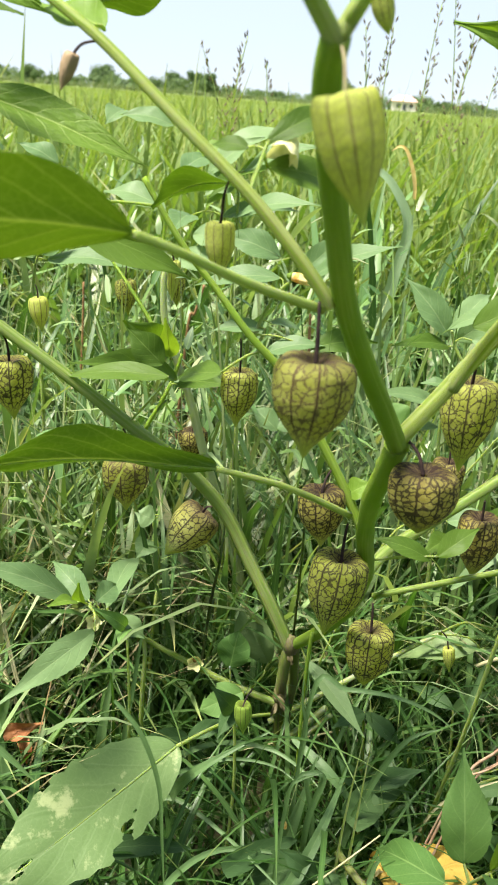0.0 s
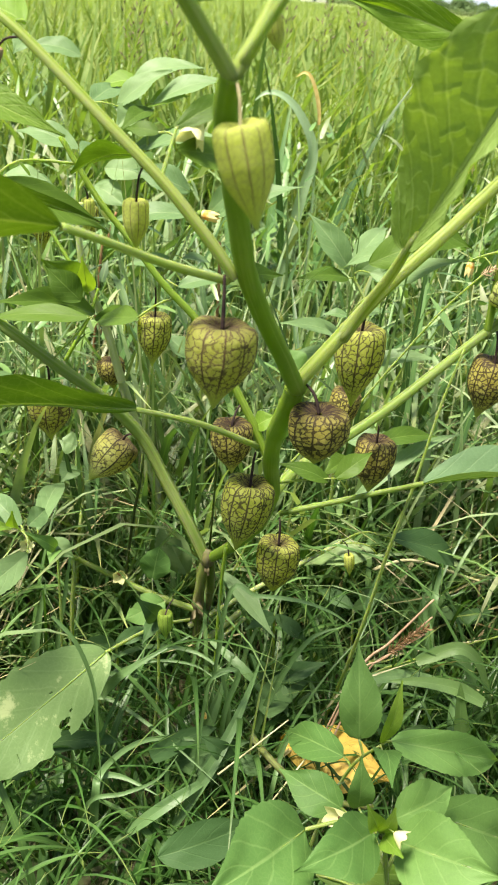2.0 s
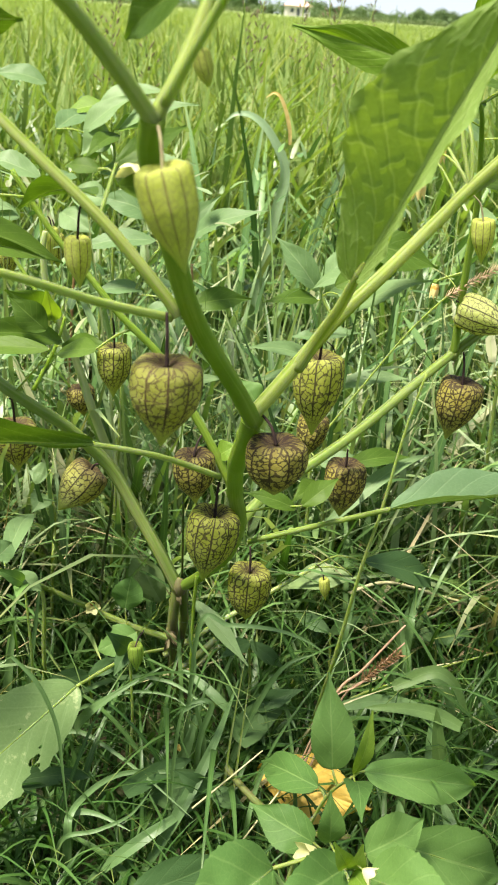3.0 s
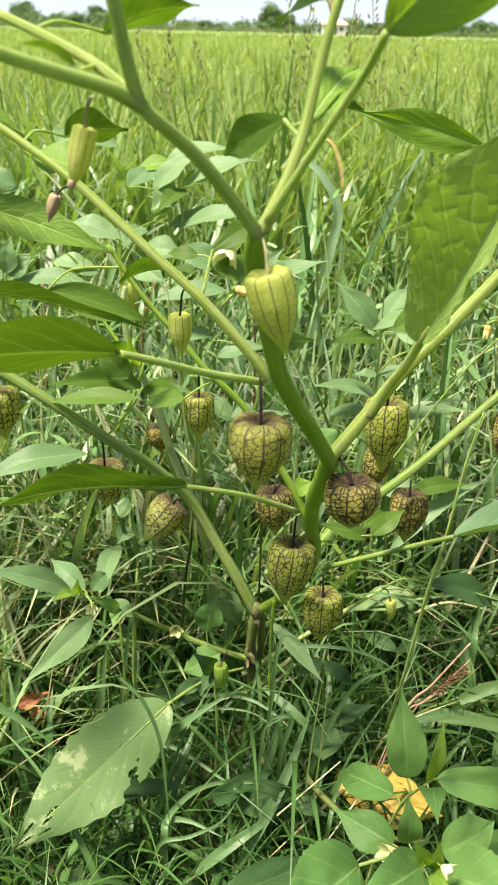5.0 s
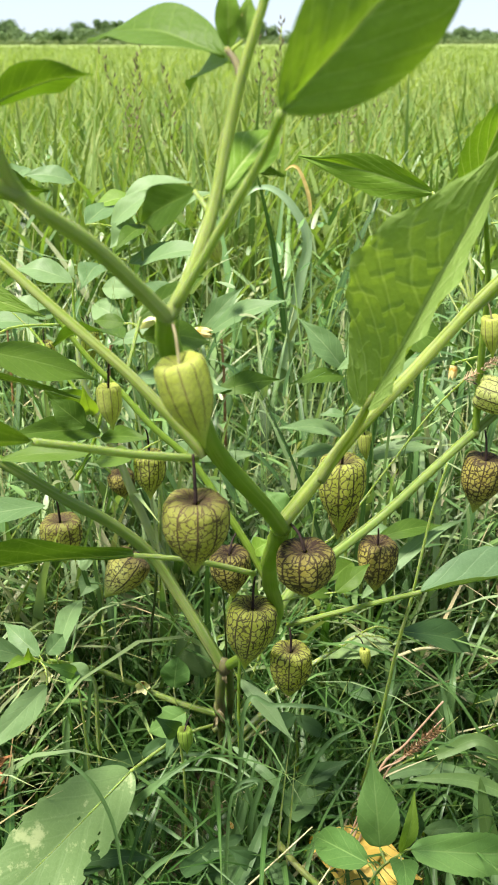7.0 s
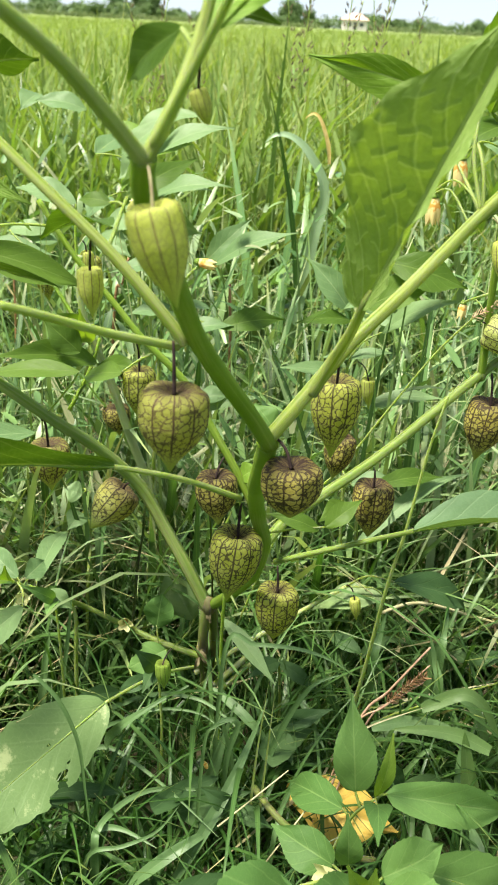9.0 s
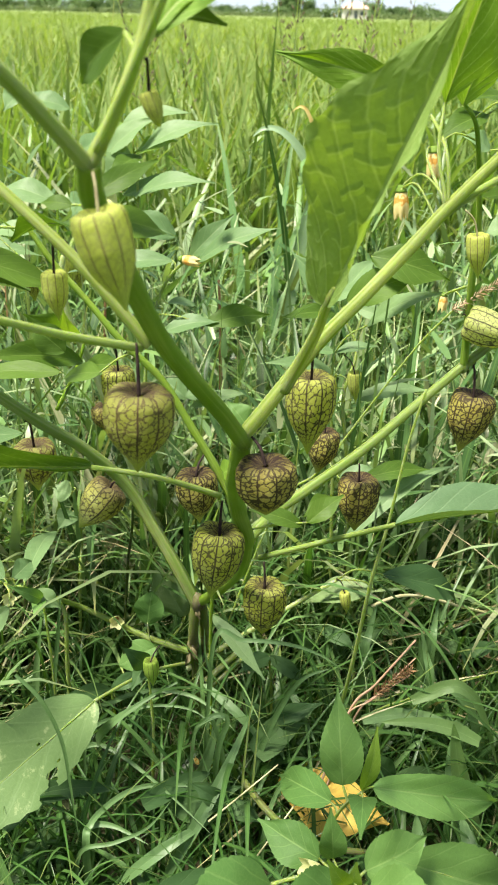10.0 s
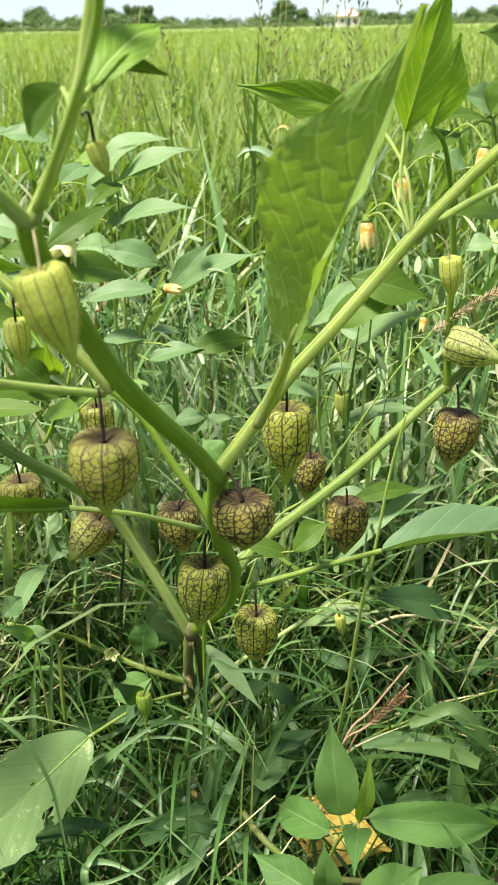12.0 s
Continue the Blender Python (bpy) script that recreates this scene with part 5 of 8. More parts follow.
leaf(plant, (0.1108, -0.15, 0.2532), (0.0819, -0.15, 0.262), 0.009, (0, -0.6, 0.7), M_LEAF, seed=55, bend=0.1)
leaf(plant, (0.0668, -0.158, 0.286), (0.0772, -0.16, 0.2942), 0.01, (0, -0.6, 0.7), M_LEAF_YOUNG, seed=56, bend=0.1)
tube("petiole", [(0.0888, -0.125, 0.2171), (0.1265, -0.14, 0.2382), (0.1598, -0.158, 0.2594)], 0.00168, 0.0014, M_STEM_OLD, plant, sides=8, steps=5)
leaf(plant, (0.1598, -0.158, 0.2594), (0.2705, -0.13, 0.2597), 0.028, (0, 0.02, 1), M_LEAF_GREY, seed=57, fine=True, bend=0.02, fold=0.75, wave=0.05, teeth=0.10, e0=0.7)
leaf(plant, (0.1733, -0.06, 0.1664), (0.2354, -0.02, 0.1181), 0.022, (0, -0.6, 0.8), M_LEAF_DULL, seed=58, bend=0.12, fold=0.2)
leaf(plant, (0.1733, -0.03, 0.135), (0.1247, -0.017, 0.1134), 0.02, (0, -0.5, 0.85), M_LEAF_PALE, seed=59, bend=0.15, fold=0.2)
tube("petiole", [(0.0487, -0.06, 0.0926), (0.02, -0.1, 0.1139), (-0.007, -0.149, 0.1302)], 0.0012, 0.001, M_PETIOLE, plant, sides=8, steps=5)
leaf(plant, (-0.007, -0.149, 0.1302), (-0.091, -0.235, 0.0957), 0.04837, (0.25, -0.72, 0.62), M_LEAF_PALE, seed=60, fine=True, bend=0.03, fold=0.06, wave=0.06, teeth=0.09, points=11, peak=0.44, e1=1.15, holes=((0.36, -0.66, 0.035), (0.42, -0.95, 0.06), (0.38, -0.80, 0.03), (0.30, -0.55, 0.012), (0.76, 0.05, 0.034), (0.80, -0.10, 0.03), (0.84, -0.5, 0.035), (0.33, 0.1, 0.010), (0.90, 0.35, 0.05), (0.95, -0.3, 0.06), (0.55, 0.98, 0.02)), e0=0.62, res=4, relief=0.12, rib=1.3, label="large pale insect-eaten leaf with holes")
leaf(plant, (0.0601, -0.09, 0.1521), (0.095, -0.12, 0.125), 0.01, (0.3, -0.7, 0.6), M_LEAF_WEED, seed=61, bend=0.06, rib=False)
leaf(plant, (0.039, -0.03, 0.109), (0.019, -0.03, 0.149), 0.023, (-0.2, -0.85, 0.4), M_LEAF_PALE, seed=62, fine=True, bend=0.04, fold=0.08, peak=0.5, e0=0.6, e1=1.0, relief=0.5, holes=((0.78, 0.35, 0.07), (0.86, 0.1, 0.06), (0.92, 0.6, 0.06)), label="pale round leaf with an eaten edge")
tube("leaf_stalk", [(0.024, -0.045, 0.060), (0.017, -0.058, 0.105), (0.0152, -0.06, 0.124)], 0.0006, 0.0005, M_STEM_WHITE, plant, "thin whitish leaf stalk", sides=6)
leaf(plant, (0.0152, -0.06, 0.123), (0.019, -0.06, 0.1495), 0.0195, (-0.1, -0.9, 0.3), M_LEAF_SPROUT, seed=63, bend=0.05, fold=0.1, peak=0.5, e0=0.6, e1=0.9, label="small round leaf on a whitish stalk")
leaf(plant, (0.025, -0.1, 0.134), (0.001, -0.102, 0.120), 0.0185, (-0.15, -0.8, 0.5), M_LEAF_SPROUT, seed=64, fine=True, bend=0.06, fold=0.1, peak=0.45, e0=0.6, e1=0.9, relief=0.5, holes=((0.55, 0.9, 0.10), (0.72, 0.85, 0.08)), label="round leaf with a gnawed edge")
for k, (dx, dz, r) in enumerate(((0.0, 0.0, 0.0021), (0.0035, -0.005, 0.0016))):
    tube("broken_stem", [(0.056 + dx, -0.07, 0.084 + dz), (0.066 + dx, -0.07, 0.0955 + dz), (0.0765 + dx, -0.07, 0.1075 + dz)], r, r * 0.9, M_STEM_WHITE, plant, "pale broken hollow side stem", sides=9, ribs=0.1)
for k, (x, z, tx, tz, wide) in enumerate(((0.0462, 0.119, 0.0500, 0.111, 0.0025), (0.0450, 0.114, 0.0425, 0.107, 0.0020), (0.0500, 0.150, 0.0525, 0.144, 0.0022))):
    leaf(plant, (x, -0.0795, z), (tx, -0.083, tz), wide, (0.3 - 0.2 * k, -0.9, 0.3), M_SEED, seed=310 + k, bend=0.2, fold=0.9, wave=0.3, rib=False, name="dry_scale", label="dry brown scale at the node")
joint(plant, (0.0505, -0.079, 0.1545), 0.0047, M_STEM_NODE, "purplish swollen node")
joint(plant, (0.0470, -0.074, 0.116), 0.0042, M_STEM_NODE, "brownish swollen node")
tube("stem", [(0.061, -0.1, 0.177), (0.06, -0.1, 0.152), (0.06, -0.1, 0.116), (0.062, -0.1, 0.015)], 0.0012, 0.0009, M_STEM, plant, "thin bright green side shoot", sides=7)
joint(plant, (0.2079, -0.067, 0.3167), 0.0029, M_STEM_OLD)

# ---- the plant behind on the left ----
rear = thing("groundcherry_plant", (0.0041, 0.06, 0.02), "smaller groundcherry plant with a pale stem among grass", "plant", "groundcherry plants")
tube("stem", [(0.037, 0.0691, 0.012), (0.0116, 0.06, 0.1282), (-0.0165, 0.05, 0.218), (-0.0293, 0.045, 0.2628), (-0.0455, 0.04, 0.3072), (-0.0492, 0.04, 0.338), (-0.0475, 0.042, 0.352)], 0.0042, 0.0018, M_STEM_WHITE, rear)
tube("branch", [(-0.0490, 0.04, 0.338), (-0.0510, 0.045, 0.362), (-0.0512, 0.05, 0.3849)], 0.0013, 0.0008, M_STEM, rear)
tube("branch", [(-0.0415, 0.04, 0.2895), (-0.0684, 0.06, 0.3227), (-0.0895, 0.08, 0.3434)], 0.0016, 0.001, M_STEM, rear)
tube("branch", [(-0.0565, 0.03, 0.2426), (-0.0414, 0.035, 0.2732), (-0.0351, 0.04, 0.2941)], 0.0016, 0.001, M_STEM, rear)
husk(rear, (-0.0827, 0.09, 0.3299), (-0.0802, 0.09, 0.3049), 0.01576, M_HUSK_GREEN, (-0.0824, 0.09, 0.3408), spin=0.84)
husk(rear, (-0.0492, 0.1, 0.3372), (-0.0473, 0.1, 0.3118), 0.01436, M_HUSK_GREEN, (-0.0511, 0.1, 0.3478), spin=1.54)
husk(rear, (-0.1202, 0, 0.3321), (-0.1178, 0, 0.3109), 0.01269, M_HUSK_YOUNG, (-0.1219, 0, 0.3403), spin=2.24)
husk(rear, (-0.0273, 0.06, 0.2345), (-0.0247, 0.06, 0.2109), 0.02161, M_HUSK_DARK, (-0.0259, 0.06, 0.2428), spin=2.94)
husk(rear, (-0.0444, 0.05, 0.3527), (-0.0448, 0.05, 0.3261), 0.009988, M_HUSK_YOUNG, (-0.0463, 0.045, 0.3614), spin=3.64)
leaf(rear, (-0.0459, 0.03, 0.299), (-0.0679, 0, 0.3226), 0.022, (0.2, -0.9, 0.3), M_LEAF, seed=69, bend=0.1)
leaf(rear, (-0.0364, 0.03, 0.2793), (-0.0939, -0.03, 0.3014), 0.019, (0.1, -0.7, 0.6), M_LEAF, seed=70, bend=0.1, fold=0.3)
leaf(rear, (-0.0417, 0.03, 0.2939), (-0.0421, 0, 0.3264), 0.012, (0.1, -0.9, 0.3), M_LEAF_YOUNG, seed=71, bend=0.1)
leaf(rear, (-0.1095, 0.1, 0.3551), (-0.0765, 0.1, 0.3523), 0.016, (0, -0.5, 0.8), M_LEAF_WEED, seed=72)
leaf(rear, (-0.036, 0.03, 0.2755), (0.0035, 0, 0.2862), 0.013, (0.1, -0.7, 0.6), M_LEAF, seed=73, bend=0.1, fold=0.3)
leaf(rear, (-0.0512, 0.05, 0.3849), (-0.0931, 0.06, 0.3922), 0.02, (0, -0.5, 0.8), M_LEAF_WEED, seed=74)

# ---- broad-leaved weeds ----
weed_a = thing("weed_plant", (0.155, 0.05, 0.02), "pale blue-green weed standing behind the fork", "weed", "broad-leaved weeds")
tube("stem", [(0.1691, 0.05, 0.012), (0.1573, 0.05, 0.1891), (0.1506, 0.05, 0.2482), (0.1593, 0.06, 0.2824), (0.1476, 0.07, 0.3066), (0.1435, 0.07, 0.3179)], 0.0016, 0.00096, M_PETIOLE, weed_a, sides=7)
leaf(weed_a, (0.1426, 0.07, 0.3133), (0.1095, 0.08, 0.3493), 0.01924, (-0.1, -0.7, 0.7), M_LEAF_WEED, seed=75, bend=0.10, fold=0.22, teeth=0.10)
leaf(weed_a, (0.1481, 0.07, 0.3112), (0.1782, 0.06, 0.3393), 0.01776, (0.2, -0.8, 0.5), M_LEAF_WEED, seed=76, bend=0.10, fold=0.22, teeth=0.10)
leaf(weed_a, (0.1432, 0.07, 0.3065), (0.1021, 0.05, 0.3082), 0.01332, (0, -0.6, 0.8), M_LEAF, seed=77, bend=0.10, fold=0.22, teeth=0.10)
leaf(weed_a, (0.1446, 0.07, 0.3156), (0.1761, 0.12, 0.3349), 0.0148, (0, -0.5, 0.8), M_LEAF_WEED, seed=78, bend=0.10, fold=0.22, teeth=0.10)
leaf(weed_a, (0.1436, 0.05, 0.267), (0.0891, 0.03, 0.2811), 0.01332, (0, -0.55, 0.8), M_LEAF_WEED, seed=79, bend=0.10, fold=0.22, teeth=0.10)
leaf(weed_a, (0.1402, 0.05, 0.2551), (0.0995, 0.04, 0.2535), 0.01036, (0, -0.5, 0.8), M_LEAF_WEED, seed=80, bend=0.10, fold=0.22, teeth=0.10)
leaf(weed_a, (0.1562, 0.06, 0.3144), (0.1832, 0.05, 0.3069), 0.01036, (0, -0.8, 0.5), M_LEAF_WEED, seed=81, bend=0.10, fold=0.22, teeth=0.10)
weed_b = thing("weed_plant", (0.02351, 0.06, 0.02), "leafy weed with a yellow flower behind the stem", "weed", "broad-leaved weeds")
tube("stem", [(-0.0058, 0.06, 0.012), (0.0049, 0.06, 0.2713), (0.0111, 0.06, 0.3061), (0.0229, 0.058, 0.3339), (0.0366, 0.055, 0.3481)], 0.0016, 0.00096, M_PETIOLE, weed_b, sides=7)
leaf(weed_b, (0.0441, 0.05, 0.3482), (0.0993, 0.03, 0.376), 0.01628, (-0.1, -0.6, 0.8), M_LEAF_WEED, seed=82, bend=0.10, fold=0.22, teeth=0.10)
leaf(weed_b, (0.0379, 0.055, 0.3489), (0.0681, 0.06, 0.3786), 0.01332, (0.2, -0.75, 0.6), M_LEAF_WEED, seed=83, bend=0.10, fold=0.22, teeth=0.10)
leaf(weed_b, (0.0253, 0.06, 0.3457), (-0.0314, 0.06, 0.3357), 0.01628, (0, -0.55, 0.8), M_LEAF_WEED, seed=84, bend=0.10, fold=0.22, teeth=0.10)
leaf(weed_b, (0.0175, 0.06, 0.3103), (-0.0196, 0.06, 0.3054), 0.01332, (0, -0.5, 0.85), M_LEAF_WEED, seed=85, bend=0.10, fold=0.22, teeth=0.10)
leaf(weed_b, (0.0198, 0.05, 0.2966), (0.0586, 0.05, 0.3048), 0.0148, (0, -0.5, 0.85), M_LEAF_WEED, seed=86, bend=0.10, fold=0.22, teeth=0.10)
leaf(weed_b, (0.0218, 0.06, 0.3146), (0.0424, 0.08, 0.3061), 0.00888, (0, -0.5, 0.85), M_LEAF_WEED, seed=87, bend=0.10, fold=0.22, teeth=0.10)
leaf(weed_b, (0.0484, 0.05, 0.3028), (0.0949, 0.07, 0.3046), 0.01628, (0, -0.75, 0.6), M_LEAF, seed=88, bend=0.10, fold=0.22, teeth=0.10)
leaf(weed_b, (0.0313, 0.1, 0.2274), (0.0584, 0.1, 0.2321), 0.0148, (0, -0.6, 0.8), M_LEAF_WEED, seed=89, bend=0.10, fold=0.22, teeth=0.10)
leaf(weed_b, (0.0321, 0.1, 0.225), (0.0106, 0.11, 0.2391), 0.0148, (0, -0.7, 0.7), M_LEAF_WEED, seed=90, bend=0.10, fold=0.22, teeth=0.10)
leaf(weed_b, (0.0354, 0.1, 0.2176), (0.0831, 0.1, 0.2319), 0.01036, (0, -0.6, 0.8), M_LEAF_WEED, seed=91, bend=0.10, fold=0.22, teeth=0.10)
petals(weed_b, (0.0312, 0.054, 0.3484), (1, -0.2, -0.1), 0.013, M_PETAL, M_PETAL_RUST, label="small yellow flower")
weed_c = thing("weed_plant", (-0.02125, 0.2, 0.02), "bushy weed with upright pale leaves", "weed", "broad-leaved weeds")
tube("stem", [(-0.0166, 0.19, 0.012), (-0.0144, 0.19, 0.2899), (-0.0132, 0.19, 0.3481), (-0.0146, 0.2, 0.3834), (-0.0189, 0.21, 0.4093)], 0.0016, 0.00096, M_PETIOLE, weed_c, sides=7)
leaf(weed_c, (-0.0291, 0.22, 0.4171), (0.0292, 0.22, 0.4303), 0.02368, (0, -0.5, 0.85), M_LEAF_WEED, seed=92, bend=0.10, fold=0.22, teeth=0.10)
leaf(weed_c, (-0.0111, 0.2, 0.4016), (0.052, 0.2, 0.4235), 0.02072, (0, -0.5, 0.85), M_LEAF_WEED, seed=93, bend=0.10, fold=0.22, teeth=0.10)
leaf(weed_c, (-0.0207, 0.2, 0.3971), (-0.0394, 0.18, 0.3824), 0.0222, (0, -0.8, 0.5), M_LEAF_WEED, seed=94, bend=0.10, fold=0.22, teeth=0.10)
leaf(weed_c, (-0.0165, 0.2, 0.3903), (-0.0438, 0.2, 0.3972), 0.0222, (0, -0.8, 0.5), M_LEAF_WEED, seed=95, bend=0.10, fold=0.22, teeth=0.10)
leaf(weed_c, (-0.0114, 0.2, 0.3971), (-0.0338, 0.16, 0.3836), 0.0148, (0, -0.7, 0.7), M_LEAF, seed=96, bend=0.10, fold=0.22, teeth=0.10)
leaf(weed_c, (-0.0152, 0.18, 0.3687), (0.0516, 0.16, 0.3832), 0.01924, (0, -0.5, 0.85), M_LEAF_WEED, seed=97, bend=0.10, fold=0.22, teeth=0.10)
leaf(weed_c, (-0.0702, 0.22, 0.4308), (-0.1139, 0.22, 0.4355), 0.0222, (0, -0.5, 0.85), M_LEAF_WEED, seed=98, bend=0.10, fold=0.22, teeth=0.10)
leaf(weed_c, (-0.0432, 0.15, 0.3568), (-0.0086, 0.14, 0.3544), 0.0222, (0, -0.7, 0.6), M_LEAF_WEED, seed=99, bend=0.10, fold=0.22, teeth=0.10)
leaf(weed_c, (-0.051, 0.15, 0.3434), (-0.0241, 0.13, 0.3323), 0.0222, (0, -0.7, 0.6), M_LEAF_WEED, seed=100, bend=0.10, fold=0.22, teeth=0.10)
leaf(weed_c, (-0.025, 0.24, 0.4147), (-0.0595, 0.24, 0.4055), 0.01776, (0, -0.6, 0.8), M_LEAF_YOUNG, seed=101, bend=0.10, fold=0.22, teeth=0.10)
petals(plant, (0.0295, -0.249, 0.4445), (-0.35, -0.6, -0.65), 0.0085, M_PETAL_WHITE, flare=0.48, label="cream flower with a rust throat")
weed_d = thing("weed_plant", (0.1412, 0.04, 0.02), "slender weed with a small green bud", "weed", "broad-leaved weeds")
tube("stem", [(0.152, 0.04, 0.012), (0.1468, 0.04, 0.1576), (0.1439, 0.04, 0.2152), (0.1397, 0.04, 0.2561), (0.1416, 0.04, 0.2873)], 0.0016, 0.00096, M_PETIOLE, weed_d, sides=7)
leaf(weed_d, (0.1412, 0.04, 0.2874), (0.123, 0.04, 0.2875), 0.0074, (0, -0.5, 0.8), M_LEAF_WEED, seed=102, bend=0.10, fold=0.22, teeth=0.10)
leaf(weed_d, (0.1424, 0.04, 0.2873), (0.1712, 0.04, 0.2927), 0.00814, (0, -0.5, 0.8), M_LEAF_WEED, seed=103, bend=0.10, fold=0.22, teeth=0.10)
leaf(weed_d, (0.1616, 0.03, 0.3107), (0.2074, 0, 0.3433), 0.01628, (0, -0.6, 0.8), M_LEAF_WEED, seed=104, bend=0.10, fold=0.22, teeth=0.10)
leaf(weed_d, (0.1614, 0, 0.3455), (0.1301, 0.03, 0.3231), 0.0148, (0, -0.6, 0.8), M_LEAF_WEED, seed=105, bend=0.10, fold=0.22, teeth=0.10)
leaf(weed_d, (0.1433, 0, 0.3361), (0.1902, 0, 0.3547), 0.0222, (0, -0.75, 0.6), M_LEAF, seed=106, bend=0.10, fold=0.22, teeth=0.10)
leaf(weed_d, (0.157, 0, 0.366), (0.2087, 0, 0.3509), 0.02516, (0, -0.8, 0.6), M_LEAF, seed=107, bend=0.10, fold=0.22, teeth=0.10)
leaf(weed_d, (0.1463, 0, 0.2076), (0.1782, 0, 0.2118), 0.0148, (0, -0.5, 0.8), M_LEAF_WEED, seed=108, bend=0.10, fold=0.22, teeth=0.10)
leaf(weed_d, (0.1602, -0.02, 0.2178), (0.2098, 0, 0.2161), 0.01332, (0, -0.6, 0.8), M_LEAF, seed=109, bend=0.10, fold=0.22, teeth=0.10)
leaf(weed_d, (0.1332, -0.08, 0.2333), (0.1151, -0.1, 0.2309), 0.01184, (0, -0.7, 0.7), M_LEAF, seed=110, bend=0.10, fold=0.22, teeth=0.10)
leaf(weed_d, (0.1572, 0.05, 0.2474), (0.2152, 0.05, 0.256), 0.01332, (0, -0.5, 0.85), M_LEAF_WEED, seed=111, bend=0.10, fold=0.22, teeth=0.10)
husk(weed_d, (0.1569, 0.04, 0.2722), (0.1588, 0.04, 0.2493), 0.01178, M_HUSK_YOUNG, (0.148, 0.04, 0.2856), spin=3.04, crown=0.78)
weed_e = thing("weed_plant", (0.2572, 0.05, 0.02), "weed with rounded leaves beside a flowering branch", "weed", "broad-leaved weeds")
tube("stem", [(0.3048, 0.085, 0.012), (0.2778, 0.05, 0.295), (0.2624, 0.03, 0.3694), (0.2471, 0, 0.4255), (0.2363, -0.01, 0.4612)], 0.0016, 0.00096, M_PETIOLE, weed_e, sides=7)
leaf(weed_e, (0.2384, 0, 0.4636), (0.2132, -0.02, 0.4762), 0.0222, (0, -0.8, 0.6), M_LEAF_WEED, seed=113, bend=0.10, fold=0.22, teeth=0.10)
leaf(weed_e, (0.229, -0.02, 0.4622), (0.1929, -0.04, 0.4621), 0.01332, (0, -0.5, 0.85), M_LEAF, seed=114, bend=0.10, fold=0.22, teeth=0.10)
leaf(weed_e, (0.2128, -0.03, 0.4555), (0.1815, -0.05, 0.4426), 0.0148, (0, -0.6, 0.8), M_LEAF, seed=115, bend=0.10, fold=0.22, teeth=0.10)
leaf(weed_e, (0.232, -0.02, 0.4653), (0.2479, -0.02, 0.4851), 0.02072, (-0.3, -0.8, 0.5), M_LEAF, seed=116, bend=0.10, fold=0.22, teeth=0.10)
leaf(weed_e, (0.2456, -0.03, 0.4974), (0.2161, -0.05, 0.5087), 0.02516, (0, -0.85, 0.4), M_LEAF, seed=117, bend=0.10, fold=0.22, teeth=0.10)
leaf(weed_e, (0.224, 0, 0.4324), (0.2061, 0, 0.4409), 0.0148, (0, -0.6, 0.8), M_LEAF_WEED, seed=118, bend=0.10, fold=0.22, teeth=0.10)
leaf(weed_e, (0.2579, 0.05, 0.3765), (0.2391, 0.05, 0.3708), 0.0148, (0, -0.6, 0.8), M_LEAF_WEED, seed=119, bend=0.10, fold=0.22, teeth=0.10)
leaf(weed_e, (0.2513, 0, 0.4014), (0.2152, -0.02, 0.4071), 0.0148, (0, -0.6, 0.8), M_LEAF, seed=120, bend=0.10, fold=0.22, teeth=0.10)
leaf(weed_e, (0.2667, 0, 0.3727), (0.2413, -0.03, 0.3589), 0.0222, (0, -0.85, 0.4), M_LEAF, seed=121, bend=0.10, fold=0.22, teeth=0.10)
weed_f = thing("weed_plant", (-0.1502, 0.12, 0.02), "pale weed with spreading leaves at the field edge", "weed", "broad-leaved weeds")
tube("stem", [(-0.1422, 0.12, 0.012), (-0.1511, 0.12, 0.2646), (-0.1562, 0.12, 0.3132), (-0.152, 0.12, 0.3413)], 0.0016, 0.00096, M_PETIOLE, weed_f, sides=7)
leaf(weed_f, (-0.152, 0.12, 0.3413), (-0.1454, 0.12, 0.371), 0.01924, (0, -0.8, 0.6), M_LEAF_WEED, seed=122, bend=0.10, fold=0.22, teeth=0.10)
leaf(weed_f, (-0.1498, 0.12, 0.3391), (-0.1298, 0.12, 0.3556), 0.01776, (0.2, -0.8, 0.6), M_LEAF_WEED, seed=123, bend=0.10, fold=0.22, teeth=0.10)
leaf(weed_f, (-0.1456, 0.12, 0.3345), (-0.0772, 0.12, 0.3314), 0.01924, (0, -0.5, 0.85), M_LEAF_WEED, seed=124, bend=0.10, fold=0.22, teeth=0.10)
leaf(weed_f, (-0.1546, 0.12, 0.3366), (-0.1815, 0.12, 0.3406), 0.01924, (0, -0.5, 0.85), M_LEAF_WEED, seed=125, bend=0.10, fold=0.22, teeth=0.10)
leaf(weed_f, (-0.1549, 0.12, 0.332), (-0.1852, 0.14, 0.3546), 0.0148, (0, -0.5, 0.85), M_LEAF_WEED, seed=126, bend=0.10, fold=0.22, teeth=0.10)
weed_g = thing("weed_plant", (-0.02864, 0.25, 0.02), "weed with broad leaves in the rear", "weed", "broad-leaved weeds")
tube("stem", [(-0.0317, 0.22, 0.012), (-0.0272, 0.22, 0.2995), (-0.0246, 0.22, 0.3466), (-0.0285, 0.2, 0.3945)], 0.0016, 0.00096, M_PETIOLE, weed_g, sides=7)
leaf(weed_g, (-0.0509, 0.2, 0.3649), (-0.0612, 0.15, 0.3554), 0.0222, (0, -0.8, 0.5), M_LEAF_WEED, seed=127, bend=0.10, fold=0.22, teeth=0.10)
